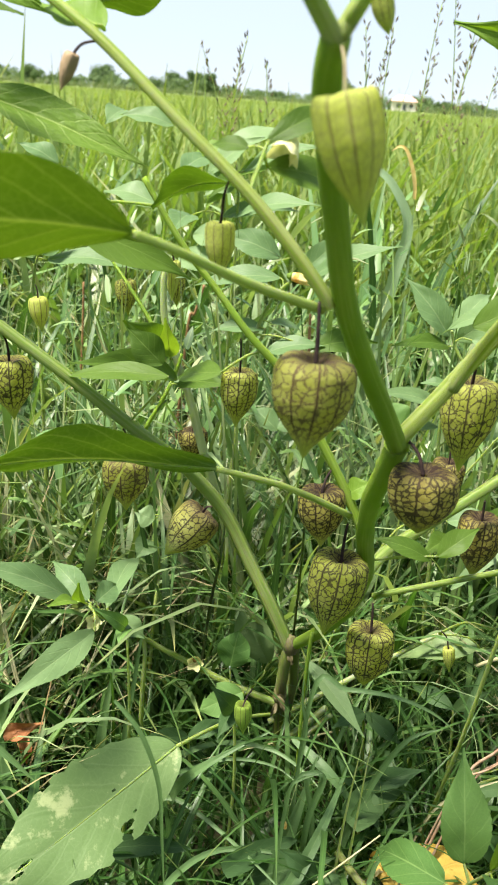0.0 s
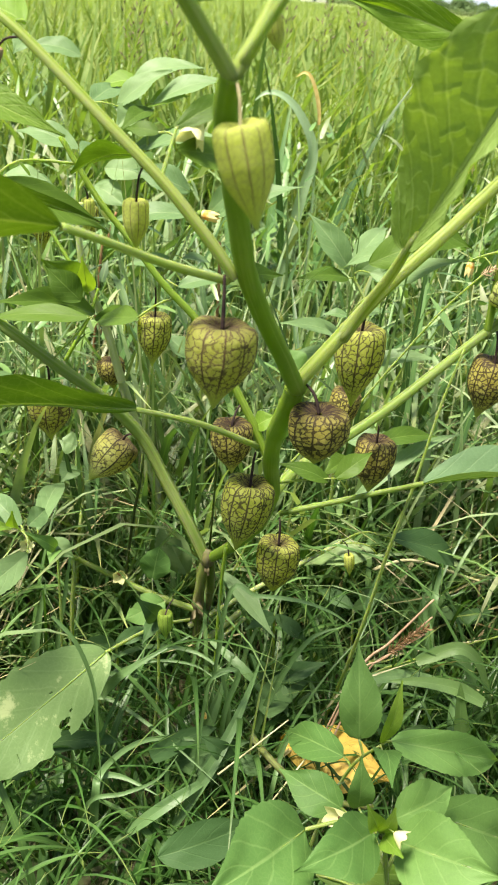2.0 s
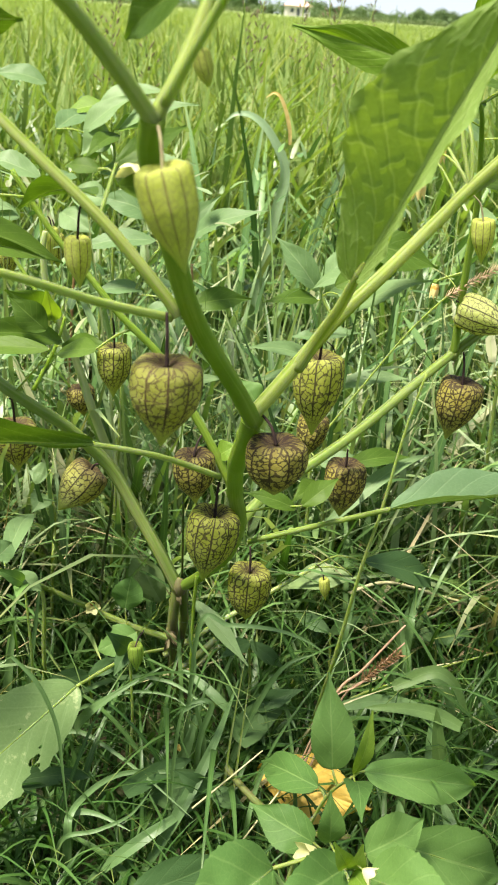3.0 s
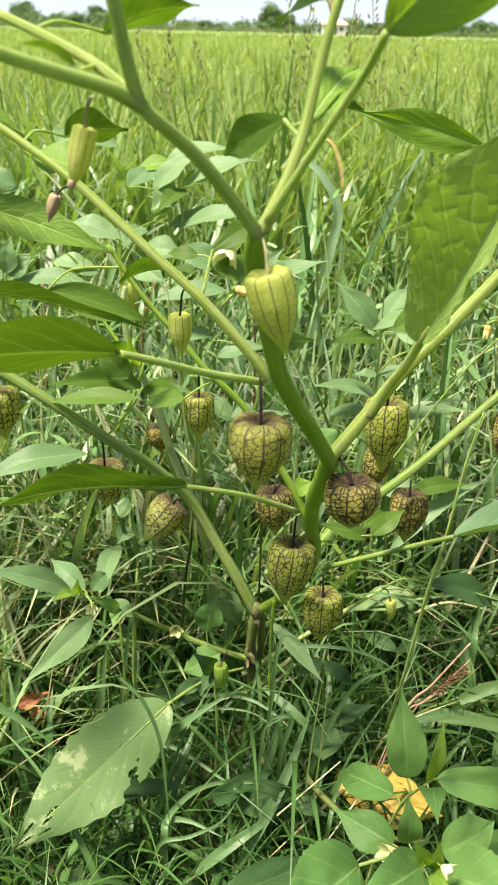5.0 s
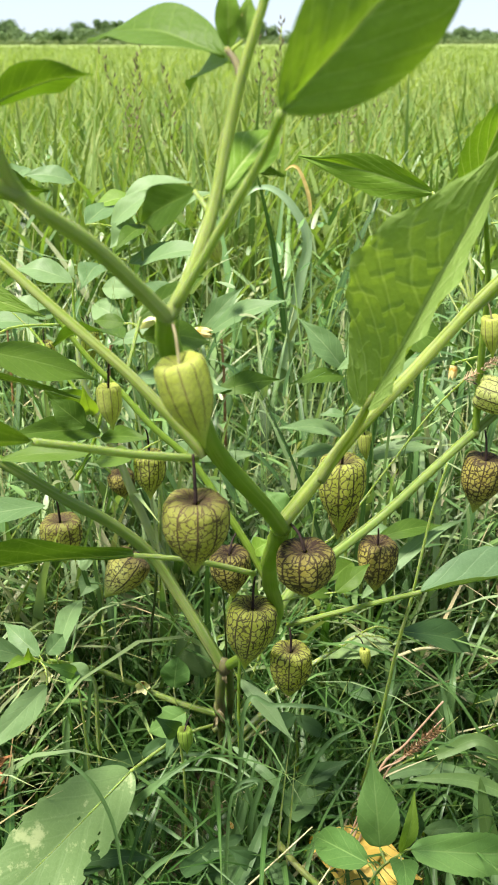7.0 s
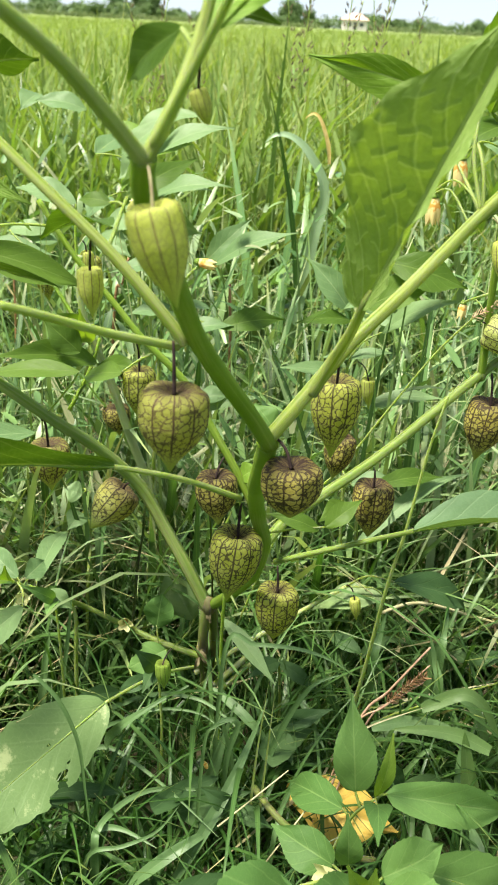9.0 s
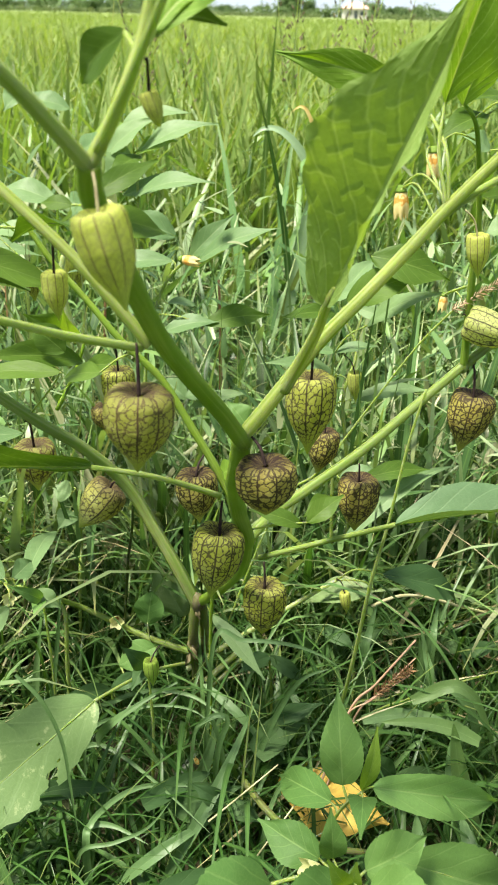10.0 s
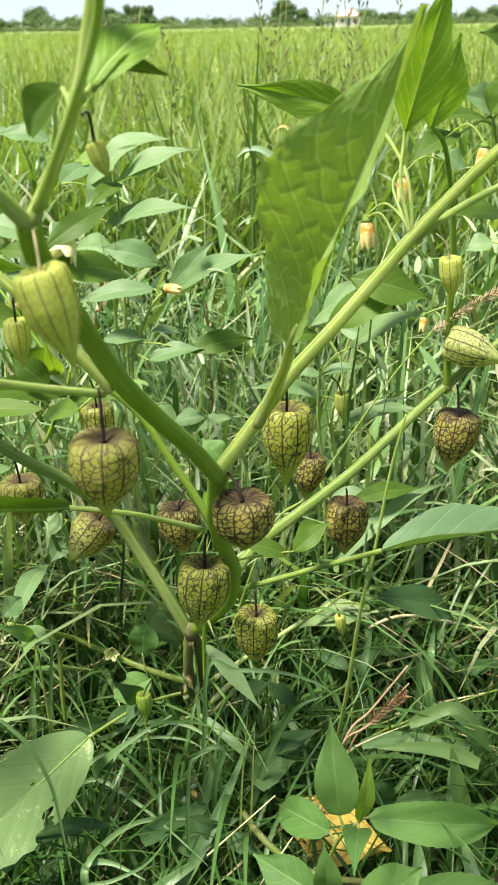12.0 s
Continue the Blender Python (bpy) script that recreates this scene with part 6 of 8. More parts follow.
leaf(weed_g, (-0.0407, 0.2, 0.3942), (0.0028, 0.2, 0.4282), 0.0222, (0, -0.5, 0.85), M_LEAF_WEED, seed=128, bend=0.10, fold=0.22, teeth=0.10)
leaf(weed_g, (-0.0602, 0.2, 0.3985), (-0.0388, 0.25, 0.4067), 0.0222, (0, -0.6, 0.8), M_LEAF_WEED, seed=129, bend=0.10, fold=0.22, teeth=0.10)
leaf(weed_g, (-0.0261, 0.2, 0.3655), (0.0356, 0.2, 0.3743), 0.02072, (0, -0.5, 0.85), M_LEAF_WEED, seed=130, bend=0.10, fold=0.22, teeth=0.10)
leaf(weed_g, (-0.0171, 0.22, 0.3966), (0.0176, 0.22, 0.4071), 0.01776, (0, -0.5, 0.85), M_LEAF_YOUNG, seed=131, bend=0.10, fold=0.22, teeth=0.10)
leaf(weed_g, (-0.0261, 0.2, 0.3922), (-0.0371, 0.18, 0.3738), 0.0148, (0, -0.8, 0.5), M_LEAF_YOUNG, seed=132, bend=0.10, fold=0.22, teeth=0.10)
leaf(weed_g, (-0.1574, 0.2, 0.3962), (-0.1902, 0.2, 0.4095), 0.0222, (0, -0.5, 0.85), M_LEAF_WEED, seed=133, bend=0.10, fold=0.22, teeth=0.10)
leaf(weed_g, (-0.1142, 0.25, 0.4391), (-0.1251, 0.22, 0.4275), 0.01924, (0, -0.8, 0.5), M_LEAF_WEED, seed=134, bend=0.10, fold=0.22, teeth=0.10)
leaf(weed_g, (-0.0744, 0.1, 0.3478), (-0.1008, 0.1, 0.3517), 0.0148, (0, -0.6, 0.8), M_LEAF_WEED, seed=135, bend=0.10, fold=0.22, teeth=0.10)
leaf(weed_g, (0.0235, 0.12, 0.35), (-0.0221, 0.12, 0.3626), 0.0222, (0, -0.7, 0.6), M_LEAF_WEED, seed=136, bend=0.10, fold=0.22, teeth=0.10)
weed_h = thing("weed_plant", (-0.06184, -0.1, 0.02), "low herb with fresh pale green leaves", "weed", "broad-leaved weeds")
tube("stem", [(-0.0347, -0.09, 0.012), (-0.0349, -0.09, 0.1078), (-0.0349, -0.09, 0.155), (-0.0459, -0.11, 0.1748), (-0.0584, -0.135, 0.2023)], 0.0016, 0.00096, M_PETIOLE, weed_h, sides=7)
leaf(weed_h, (-0.0671, -0.135, 0.2054), (-0.1125, -0.16, 0.2346), 0.01406, (0, -0.6, 0.8), M_LEAF_WEED, seed=137, bend=0.10, fold=0.22, teeth=0.10)
leaf(weed_h, (-0.0591, -0.13, 0.2024), (-0.0829, -0.11, 0.2126), 0.01258, (0.2, -0.8, 0.5), M_LEAF_WEED, seed=138, bend=0.10, fold=0.22, teeth=0.10)
leaf(weed_h, (-0.057, -0.12, 0.1961), (-0.0501, -0.1, 0.1966), 0.01184, (0.3, -0.8, 0.5), M_LEAF_WEED, seed=139, bend=0.10, fold=0.22, teeth=0.10)
leaf(weed_h, (-0.0529, -0.11, 0.1877), (-0.0497, -0.02, 0.171), 0.01332, (0, -0.6, 0.8), M_LEAF_WEED, seed=140, bend=0.10, fold=0.22, teeth=0.10)
leaf(weed_h, (-0.0512, -0.153, 0.1983), (-0.0822, -0.21, 0.1921), 0.01406, (0.3, -0.75, 0.6), M_LEAF_WEED, seed=141, bend=0.10, fold=0.22, teeth=0.10)
leaf(weed_h, (-0.0446, -0.12, 0.1879), (-0.0303, -0.12, 0.1761), 0.01036, (0.2, -0.8, 0.5), M_LEAF_WEED, seed=142, bend=0.10, fold=0.22, teeth=0.10)
leaf(weed_h, (-0.0628, -0.14, 0.2066), (-0.0732, -0.16, 0.2141), 0.00592, (0, -0.6, 0.8), M_LEAF_YOUNG, seed=143, bend=0.10, fold=0.22, teeth=0.10)
leaf(weed_h, (-0.0594, -0.14, 0.2067), (-0.0576, -0.16, 0.2291), 0.00592, (0, -0.8, 0.5), M_LEAF_YOUNG, seed=144, bend=0.10, fold=0.22, teeth=0.10)
leaf(weed_h, (-0.0744, 0, 0.2368), (-0.1509, -0.03, 0.2266), 0.02072, (0, -0.5, 0.85), M_LEAF_WEED, seed=145, bend=0.10, fold=0.22, teeth=0.10)
petals(weed_h, (-0.0081, -0.045, 0.1170), (0.1, -0.95, 0.1), 0.0068, M_PETAL_WHITE, label="small cream flower with a brown throat", flare=0.62)
petals(weed_h, (-0.0538, -0.14, 0.1966), (0.1, -0.9, 0.2), 0.0038, M_PETAL_WHITE, flare=0.9)
weed_i = thing("weed_plant", (-0.04333, 0, 0.02), "upright thin weed stem", "weed", "broad-leaved weeds")
tube("stem", [(-0.0445, 0, 0.0163), (-0.0417, 0, 0.1154), (-0.0419, 0.02, 0.1499), (-0.0511, 0.03, 0.1848)], 0.0014, 0.00084, M_PETIOLE, weed_i, sides=7)
leaf(weed_i, (-0.044, 0, 0.1905), (-0.0567, 0, 0.1951), 0.0148, (0, -0.7, 0.6), M_LEAF_WEED, seed=146, bend=0.10, fold=0.22, teeth=0.10)
leaf(weed_i, (-0.0475, 0.02, 0.165), (-0.0553, 0, 0.161), 0.0148, (0, -0.8, 0.5), M_LEAF_WEED, seed=147, bend=0.10, fold=0.22, teeth=0.10)
sprout_a = thing("weed_plant", (0.1293, -0.2, 0.02), "fresh seedling with smooth pointed leaves", "weed", "seedlings")
tube("stem", [(0.1173, -0.2, 0.012), (0.1232, -0.2, 0.0492), (0.1292, -0.2, 0.076), (0.1357, -0.21, 0.1102), (0.1436, -0.225, 0.1377)], 0.0013, 0.00078, M_PETIOLE, sprout_a, sides=7)
leaf(sprout_a, (0.1359, -0.21, 0.1277), (0.1315, -0.19, 0.1772), 0.022, (-0.1, -0.85, 0.45), M_LEAF_SPROUT, seed=148, e0=0.62, peak=0.37, bend=0.10, fold=0.22, teeth=0.10)
leaf(sprout_a, (0.1441, -0.225, 0.1396), (0.1484, -0.225, 0.1815), 0.00814, (0.2, -0.9, 0.3), M_LEAF_YOUNG, seed=149, bend=0.10, fold=0.22, teeth=0.10)
leaf(sprout_a, (0.1494, -0.225, 0.1415), (0.2388, -0.16, 0.0691), 0.0222, (0, -0.75, 0.65), M_LEAF_SPROUT_LIT, seed=150, e0=0.62, peak=0.37, bend=0.10, fold=0.22, teeth=0.10)
leaf(sprout_a, (0.1437, -0.23, 0.139), (0.1347, -0.285, 0.1689), 0.013, (-0.1, -0.6, 0.8), M_LEAF_SPROUT, seed=151, e0=0.62, peak=0.37, bend=0.10, fold=0.22, teeth=0.10)
leaf(sprout_a, (0.1318, -0.2, 0.1052), (0.1049, -0.15, 0.0767), 0.02, (0, -0.7, 0.7), M_LEAF_SPROUT, seed=152, e0=0.62, peak=0.37, bend=0.10, fold=0.22, teeth=0.10)
sprout_b = thing("weed_plant", (0.1373, -0.3, 0.02), "leafy seedling with a cream flower in short grass", "weed", "seedlings")
tube("stem", [(0.1564, -0.2832, 0.012), (0.1456, -0.29, 0.0843), (0.1378, -0.295, 0.1214), (0.1302, -0.3, 0.1575)], 0.0016, 0.00096, M_PETIOLE, sprout_b, sides=7)
leaf(sprout_b, (0.1199, -0.26, 0.1291), (0.0898, -0.24, 0.1337), 0.02, (0, -0.75, 0.65), M_LEAF_SPROUT, seed=153, e0=0.62, peak=0.37, bend=0.10, fold=0.22, teeth=0.10)
leaf(sprout_b, (0.1253, -0.27, 0.1407), (0.1222, -0.27, 0.1728), 0.012, (0, -0.9, 0.4), M_LEAF_SPROUT, seed=154, e0=0.62, peak=0.37, bend=0.10, fold=0.22, teeth=0.10)
leaf(sprout_b, (0.1374, -0.29, 0.1556), (0.168, -0.27, 0.1568), 0.023, (0.1, -0.8, 0.55), M_LEAF_SPROUT, seed=155, e0=0.62, peak=0.37, bend=0.10, fold=0.22, teeth=0.10)
leaf(sprout_b, (0.1252, -0.3, 0.1573), (0.0865, -0.33, 0.1665), 0.027, (0, -0.7, 0.7), M_LEAF_SPROUT, seed=156, e0=0.62, peak=0.37, bend=0.10, fold=0.22, teeth=0.10)
leaf(sprout_b, (0.1373, -0.3, 0.1527), (0.1763, -0.33, 0.1657), 0.034, (0, -0.75, 0.65), M_LEAF_SPROUT, seed=157, e0=0.62, peak=0.37, bend=0.10, fold=0.22, teeth=0.10)
leaf(sprout_b, (0.1601, -0.27, 0.1388), (0.2286, -0.24, 0.0849), 0.034, (0, -0.75, 0.65), M_LEAF_SPROUT, seed=158, e0=0.62, peak=0.37, bend=0.10, fold=0.22, teeth=0.10)
leaf(sprout_b, (0.0948, -0.3, 0.1576), (0.048, -0.34, 0.1592), 0.038, (0, -0.7, 0.7), M_LEAF_SPROUT, seed=159, e0=0.62, peak=0.37, bend=0.10, fold=0.22, teeth=0.10)
leaf(sprout_b, (0.108, -0.28, 0.1058), (0.1605, -0.28, 0.1082), 0.0148, (0, -0.6, 0.8), M_LEAF, seed=160, bend=0.10, fold=0.22, teeth=0.10)
leaf(sprout_b, (0.1274, -0.3, 0.1591), (0.1173, -0.31, 0.1845), 0.0074, (0, -0.8, 0.5), M_LEAF_YOUNG, seed=161, bend=0.10, fold=0.22, teeth=0.10)
leaf(sprout_b, (0.1289, -0.3, 0.1575), (0.1295, -0.31, 0.1835), 0.00666, (0, -0.8, 0.5), M_LEAF_YOUNG, seed=162, bend=0.10, fold=0.22, teeth=0.10)
leaf(sprout_b, (0.1305, -0.3, 0.1558), (0.1342, -0.32, 0.1652), 0.0074, (0, -0.8, 0.5), M_LEAF_YOUNG, seed=163, bend=0.10, fold=0.22, teeth=0.10)
petals(sprout_b, (0.1198, -0.27, 0.1349), (-0.8, -0.5, 0.1), 0.008, M_PETAL_WHITE, label="cream flower", flare=0.7)
petals(sprout_b, (0.1313, -0.31, 0.1687), (0.7, -0.5, -0.2), 0.005, M_PETAL_WHITE, flare=0.7)

# ---- fallen leaf and dry bits ----
dead = thing("fallen_leaf", (0.1407, -0.14, 0.0388), "curled yellow fallen leaf lying in the grass", "leaf")
leaf(dead, (0.107, -0.13, 0.051), (0.172, -0.17, 0.058), 0.040, (0.05, -0.8, 0.6), M_LEAF_YELLOW, seed=164, fine=True, bend=0.05, fold=0.22, wave=0.10, teeth=0.03, peak=0.52, e0=0.62, holes=((0.20, -0.30, 0.055), (0.27, -0.55, 0.05), (0.30, 0.75, 0.03), (0.62, 0.1, 0.012)), res=2, name="blade")

# ---- single broad blades ----
strand = thing("arching_grass", (0.2654, -0.06, -0.01513), "broad arching grass blade", "grass", "broad grass blades")
leaf(strand, (0.2654, -0.06, -0.0151), (0.2051, -0.02, 0.0335), 0.009, (0.3, -0.5, 0.8), M_BLADE, seed=167, bend=0.22, fold=0.2, wave=0.02, peak=0.35, rib=False, name="blade")
strand = thing("arching_grass", (0.2173, -0.16, 0.01107), "broad arching grass blade", "grass", "broad grass blades")
leaf(strand, (0.2173, -0.16, 0.0111), (0.2374, -0.03, 0.0092), 0.012, (0, -0.9, 0.4), M_BLADE, seed=168, bend=0.05, fold=0.2, wave=0.02, peak=0.35, rib=False, name="blade")
strand = thing("arching_grass", (0.2371, -0.16, 0.01089), "broad arching grass blade", "grass", "broad grass blades")
leaf(strand, (0.2371, -0.16, 0.0109), (0.2287, -0.09, 0.007), 0.011, (0, -0.9, 0.4), M_BLADE, seed=169, bend=0.05, fold=0.2, wave=0.02, peak=0.35, rib=False, name="blade")
strand = thing("arching_grass", (0.1683, -0.08, 0.04698), "broad arching grass blade", "grass", "broad grass blades")
leaf(strand, (0.1683, -0.08, 0.047), (0.3085, 0, -0.0182), 0.012, (0, -0.4, 0.9), M_BLADE, seed=170, bend=0.12, fold=0.2, wave=0.02, peak=0.35, rib=False, name="blade")
strand = thing("arching_grass", (0.2364, -0.12, 0.03215), "broad arching grass blade", "grass", "broad grass blades")
leaf(strand, (0.2364, -0.12, 0.0322), (0.2848, -0.1, 0.052), 0.012, (0.2, -0.7, 0.6), M_BLADE, seed=171, bend=0.10, fold=0.2, wave=0.02, peak=0.35, rib=False, name="blade")
strand = thing("arching_grass", (0.2246, -0.02, 0.03337), "broad arching grass blade", "grass", "broad grass blades")
leaf(strand, (0.2246, -0.02, 0.0334), (0.2172, 0.03, 0.065), 0.011, (0, -0.9, 0.4), M_BLADE, seed=172, bend=0.05, fold=0.2, wave=0.02, peak=0.35, rib=False, name="blade")
strand = thing("arching_grass", (0.2137, -0.02, 0.07046), "broad arching grass blade", "grass", "broad grass blades")
leaf(strand, (0.2137, -0.02, 0.0705), (0.2421, 0.03, 0.0942), 0.008, (0, -0.9, 0.4), M_BLADE, seed=173, bend=0.10, fold=0.2, wave=0.02, peak=0.35, rib=False, name="blade")
strand = thing("arching_grass", (0.149, -0.03, 0.1747), "broad arching grass blade", "grass", "broad grass blades")
leaf(strand, (0.149, -0.03, 0.1747), (0.236, 0.03, 0.2055), 0.01, (0, -0.5, 0.8), M_LEAF_WEED, seed=174, bend=0.20, fold=0.2, wave=0.02, peak=0.35, rib=False, name="blade")
strand = thing("arching_grass", (-0.1052, -0.12, 0.01102), "broad arching grass blade", "grass", "broad grass blades")
leaf(strand, (-0.1052, -0.12, 0.011), (-0.1199, -0.1, 0.121), 0.011, (0.2, -0.9, 0.3), M_BLADE, seed=175, bend=0.08, fold=0.2, wave=0.02, peak=0.35, rib=False, name="blade")
strand = thing("arching_grass", (-0.1085, -0.14, -0.005682), "broad arching grass blade", "grass", "broad grass blades")
leaf(strand, (-0.1085, -0.14, -0.0057), (-0.1098, -0.12, 0.0673), 0.008, (0.2, -0.9, 0.3), M_BLADE, seed=176, bend=0.05, fold=0.2, wave=0.02, peak=0.35, rib=False, name="blade")
strand = thing("arching_grass", (-0.07838, -0.2, 0.01023), "broad arching grass blade", "grass", "broad grass blades")
leaf(strand, (-0.0784, -0.2, 0.0102), (-0.0224, -0.12, 0.0254), 0.012, (0.2, -0.6, 0.7), M_BLADE, seed=177, bend=0.10, fold=0.2, wave=0.02, peak=0.35, rib=False, name="blade")
strand = thing("arching_grass", (0.03287, -0.2, 0.03147), "broad arching grass blade", "grass", "broad grass blades")
leaf(strand, (0.0329, -0.2, 0.0315), (0.0917, -0.1, 0.0982), 0.006, (0.2, -0.6, 0.7), M_BLADE, seed=178, bend=0.20, fold=0.2, wave=0.02, peak=0.35, rib=False, name="blade")
strand = thing("arching_grass", (-0.01032, -0.12, 0.06396), "broad arching grass blade", "grass", "broad grass blades")
leaf(strand, (-0.0103, -0.12, 0.064), (0.0417, -0.14, 0.1382), 0.005, (0, -0.6, 0.8), M_BLADE, seed=179, bend=0.25, fold=0.2, wave=0.02, peak=0.35, rib=False, name="blade")
strand = thing("arching_grass", (0.05568, -0.1, 0.1049), "broad arching grass blade", "grass", "broad grass blades")
leaf(strand, (0.0557, -0.1, 0.1049), (0.0997, -0.12, 0.0657), 0.005, (0, -0.6, 0.8), M_BLADE, seed=180, bend=0.25, fold=0.2, wave=0.02, peak=0.35, rib=False, name="blade")
strand = thing("arching_grass", (0.004349, -0.2, 0.03109), "broad arching grass blade", "grass", "broad grass blades")
leaf(strand, (0.0043, -0.2, 0.0311), (0.0773, -0.16, 0.0583), 0.006, (0, -0.6, 0.8), M_BLADE, seed=181, bend=0.25, fold=0.2, wave=0.02, peak=0.35, rib=False, name="blade")
strand = thing("arching_grass", (0.04529, -0.14, 0.02797), "broad arching grass blade", "grass", "broad grass blades")
leaf(strand, (0.0453, -0.14, 0.028), (0.07, -0.12, 0.1091), 0.007, (0.2, -0.8, 0.4), M_BLADE, seed=182, bend=0.05, fold=0.2, wave=0.02, peak=0.35, rib=False, name="blade")
strand = thing("arching_grass", (0.1085, -0.1, 0.027), "broad dull green leaf in the grass", "grass", "broad grass blades")
leaf(strand, (0.1085, -0.1, 0.027), (0.1416, -0.06, 0.0486), 0.024, (0, -0.8, 0.5), M_LEAF_DULL, seed=183, bend=0.08, fold=0.2, wave=0.02, peak=0.35, rib=False, name="blade")
strand = thing("arching_grass", (0.03819, -0.16, 0.05769), "broad dull green leaf in the grass", "grass", "broad grass blades")
leaf(strand, (0.0382, -0.16, 0.0577), (0.0837, -0.16, 0.0777), 0.022, (0, -0.7, 0.6), M_LEAF_DULL, seed=184, bend=0.08, fold=0.2, wave=0.02, peak=0.35, rib=False, name="blade")
strand = thing("arching_grass", (0.03115, -0.25, 0.07927), "broad dull green leaf in the grass", "grass", "broad grass blades")
leaf(strand, (0.0311, -0.25, 0.0793), (0.0885, -0.22, 0.0778), 0.022, (0, -0.7, 0.6), M_LEAF_DULL, seed=185, bend=0.10, fold=0.2, wave=0.02, peak=0.35, rib=False, name="blade")

# ---- single grass stalks ----
stalk = thing("grass_stalk", (0.1294, -0.09, -0.0243), "upright green grass stalk crossing the branches", "grass", "grass stalks")
tube("culm", [(0.1294, -0.09, -0.0243), (0.145, -0.125, 0.1219), (0.1515, -0.145, 0.2126), (0.1573, -0.15, 0.2541), (0.1638, -0.15, 0.3016), (0.1703, -0.15, 0.3334)], 0.0014, 0.0006, M_PETIOLE, stalk, sides=6)
stalk = thing("grass_stalk", (0.0982, -0.03, 0.1907), "arching grass stalk with a reddish seed spike", "grass", "grass stalks")
tube("culm", [(0.0458, -0.0125, 0.012), (0.0982, -0.03, 0.1907), (0.1281, -0.04, 0.2325), (0.1553, -0.05, 0.2812), (0.18, -0.06, 0.3258), (0.1984, -0.07, 0.3534)], 0.0009, 0.0006, M_PETIOLE, stalk, sides=6)
spike(stalk, (0.1963, -0.07, 0.3514), (0.2454, -0.08, 0.3791), 0.0046, M_SEED_PALE, 130)
stalk = thing("grass_stalk", (0.1431, -0.15, 0.012), "bundle of dry reddish straws with a withered brown head", "grass", "grass stalks")
for i, (dx, lift, r) in enumerate([(0.0, 0.0, 0.0011), (0.004, -0.006, 0.0008), (-0.003, -0.012, 0.0007)]):
    tube("straw", [(0.120 + dx, -0.145, 0.012), (0.1431 + dx, -0.15, 0.1217 + lift * 0.5), (0.1576 + dx * 0.7, -0.16, 0.1560 + lift), (0.1761 + dx * 0.3, -0.165, 0.1905 + 2 * lift)], r, r * 0.5, M_STRAW_PINK, stalk, sides=6)
spike(stalk, (0.1560, -0.163, 0.1500), (0.1745, -0.168, 0.1705), 0.0052, M_DRY, 70)
stalk = thing("grass_stalk", (0.198, -0.03, 0.1372), "pale dry straw lying in grass", "grass", "grass stalks")
tube("culm", [(0.172, -0.03, 0.121), (0.198, -0.03, 0.1310), (0.2468, 0, 0.1017), (0.3016, 0.02, 0.0742)], 0.0014, 0.0011, M_STRAW_STEM, stalk, sides=6)
stalk = thing("grass_stalk", (0.154, -0.1, 0.0725), "pale thin straw bent over the grass", "grass", "grass stalks")
tube("culm", [(0.0771, -0.135, 0.012), (0.154, -0.1, 0.0725), (0.1979, -0.08, 0.0814), (0.2406, -0.06, 0.0817), (0.2856, -0.04, 0.0803)], 0.0009, 0.0006, M_PETIOLE, stalk, sides=6)
stalk = thing("grass_stalk", (0.0627, -0.19, 0.0783), "white broken straw in the low grass", "grass", "grass stalks")
tube("culm", [(0.0627, -0.19, 0.0783), (0.0796, -0.18, 0.0872), (0.1027, -0.17, 0.1035)], 0.0006, 0.0004, M_STRAW_STEM, stalk, sides=6)
stalk = thing("grass_stalk", (0.0915, -0.2, 0.0634), "white broken straw in the low grass", "grass", "grass stalks")
tube("culm", [(0.0915, -0.2, 0.0634), (0.1228, -0.18, 0.1016)], 0.0005, 0.0004, M_STRAW_STEM, stalk, sides=6)
stalk = thing("grass_stalk", (-0.0021, -0.03, 0.1403), "dark thin stem rising through the grass", "grass", "grass stalks")
tube("culm", [(-0.0103, -0.03, 0.012), (-0.0021, -0.03, 0.1403), (0.0027, -0.03, 0.1791), (0.0047, -0.03, 0.2163)], 0.0012, 0.0008, M_STEM_DARK, stalk, sides=6)
stalk = thing("grass_stalk", (0.0527, -0.05, 0.1297), "dark thin stem rising through the grass", "grass", "grass stalks")
tube("culm", [(0.0541, -0.0043, 0.012), (0.0527, -0.05, 0.1297), (0.0511, -0.1, 0.2198), (0.0493, -0.13, 0.2754)], 0.0009, 0.0006, M_STEM_DARK, stalk, sides=6)
stalk = thing("grass_stalk", (0.054, 0.25, 0.2284), "dry reddish stalk among the weeds", "grass", "grass stalks")
tube("culm", [(0.0556, 0.25, 0.012), (0.054, 0.25, 0.2284), (0.0532, 0.25, 0.256), (0.0518, 0.25, 0.283)], 0.0016, 0.0012, M_DRY, stalk, sides=6)
stalk = thing("grass_stalk", (-0.1731, 0.35, 0.1465), "dry reddish stalk among the weeds", "grass", "grass stalks")
tube("culm", [(-0.1768, 0.35, 0.012), (-0.1731, 0.35, 0.1465), (-0.1703, 0.35, 0.2181), (-0.1698, 0.35, 0.275)], 0.0016, 0.0012, M_DRY, stalk, sides=6)
stalk = thing("grass_stalk", (-0.0607, 0.3, 0.2394), "dry reddish stalk among the weeds", "grass", "grass stalks")
tube("culm", [(-0.0725, 0.3, 0.012), (-0.0607, 0.3, 0.2394), (-0.054, 0.3, 0.2643), (-0.0465, 0.3, 0.2913)], 0.0016, 0.0012, M_DRY, stalk, sides=6)
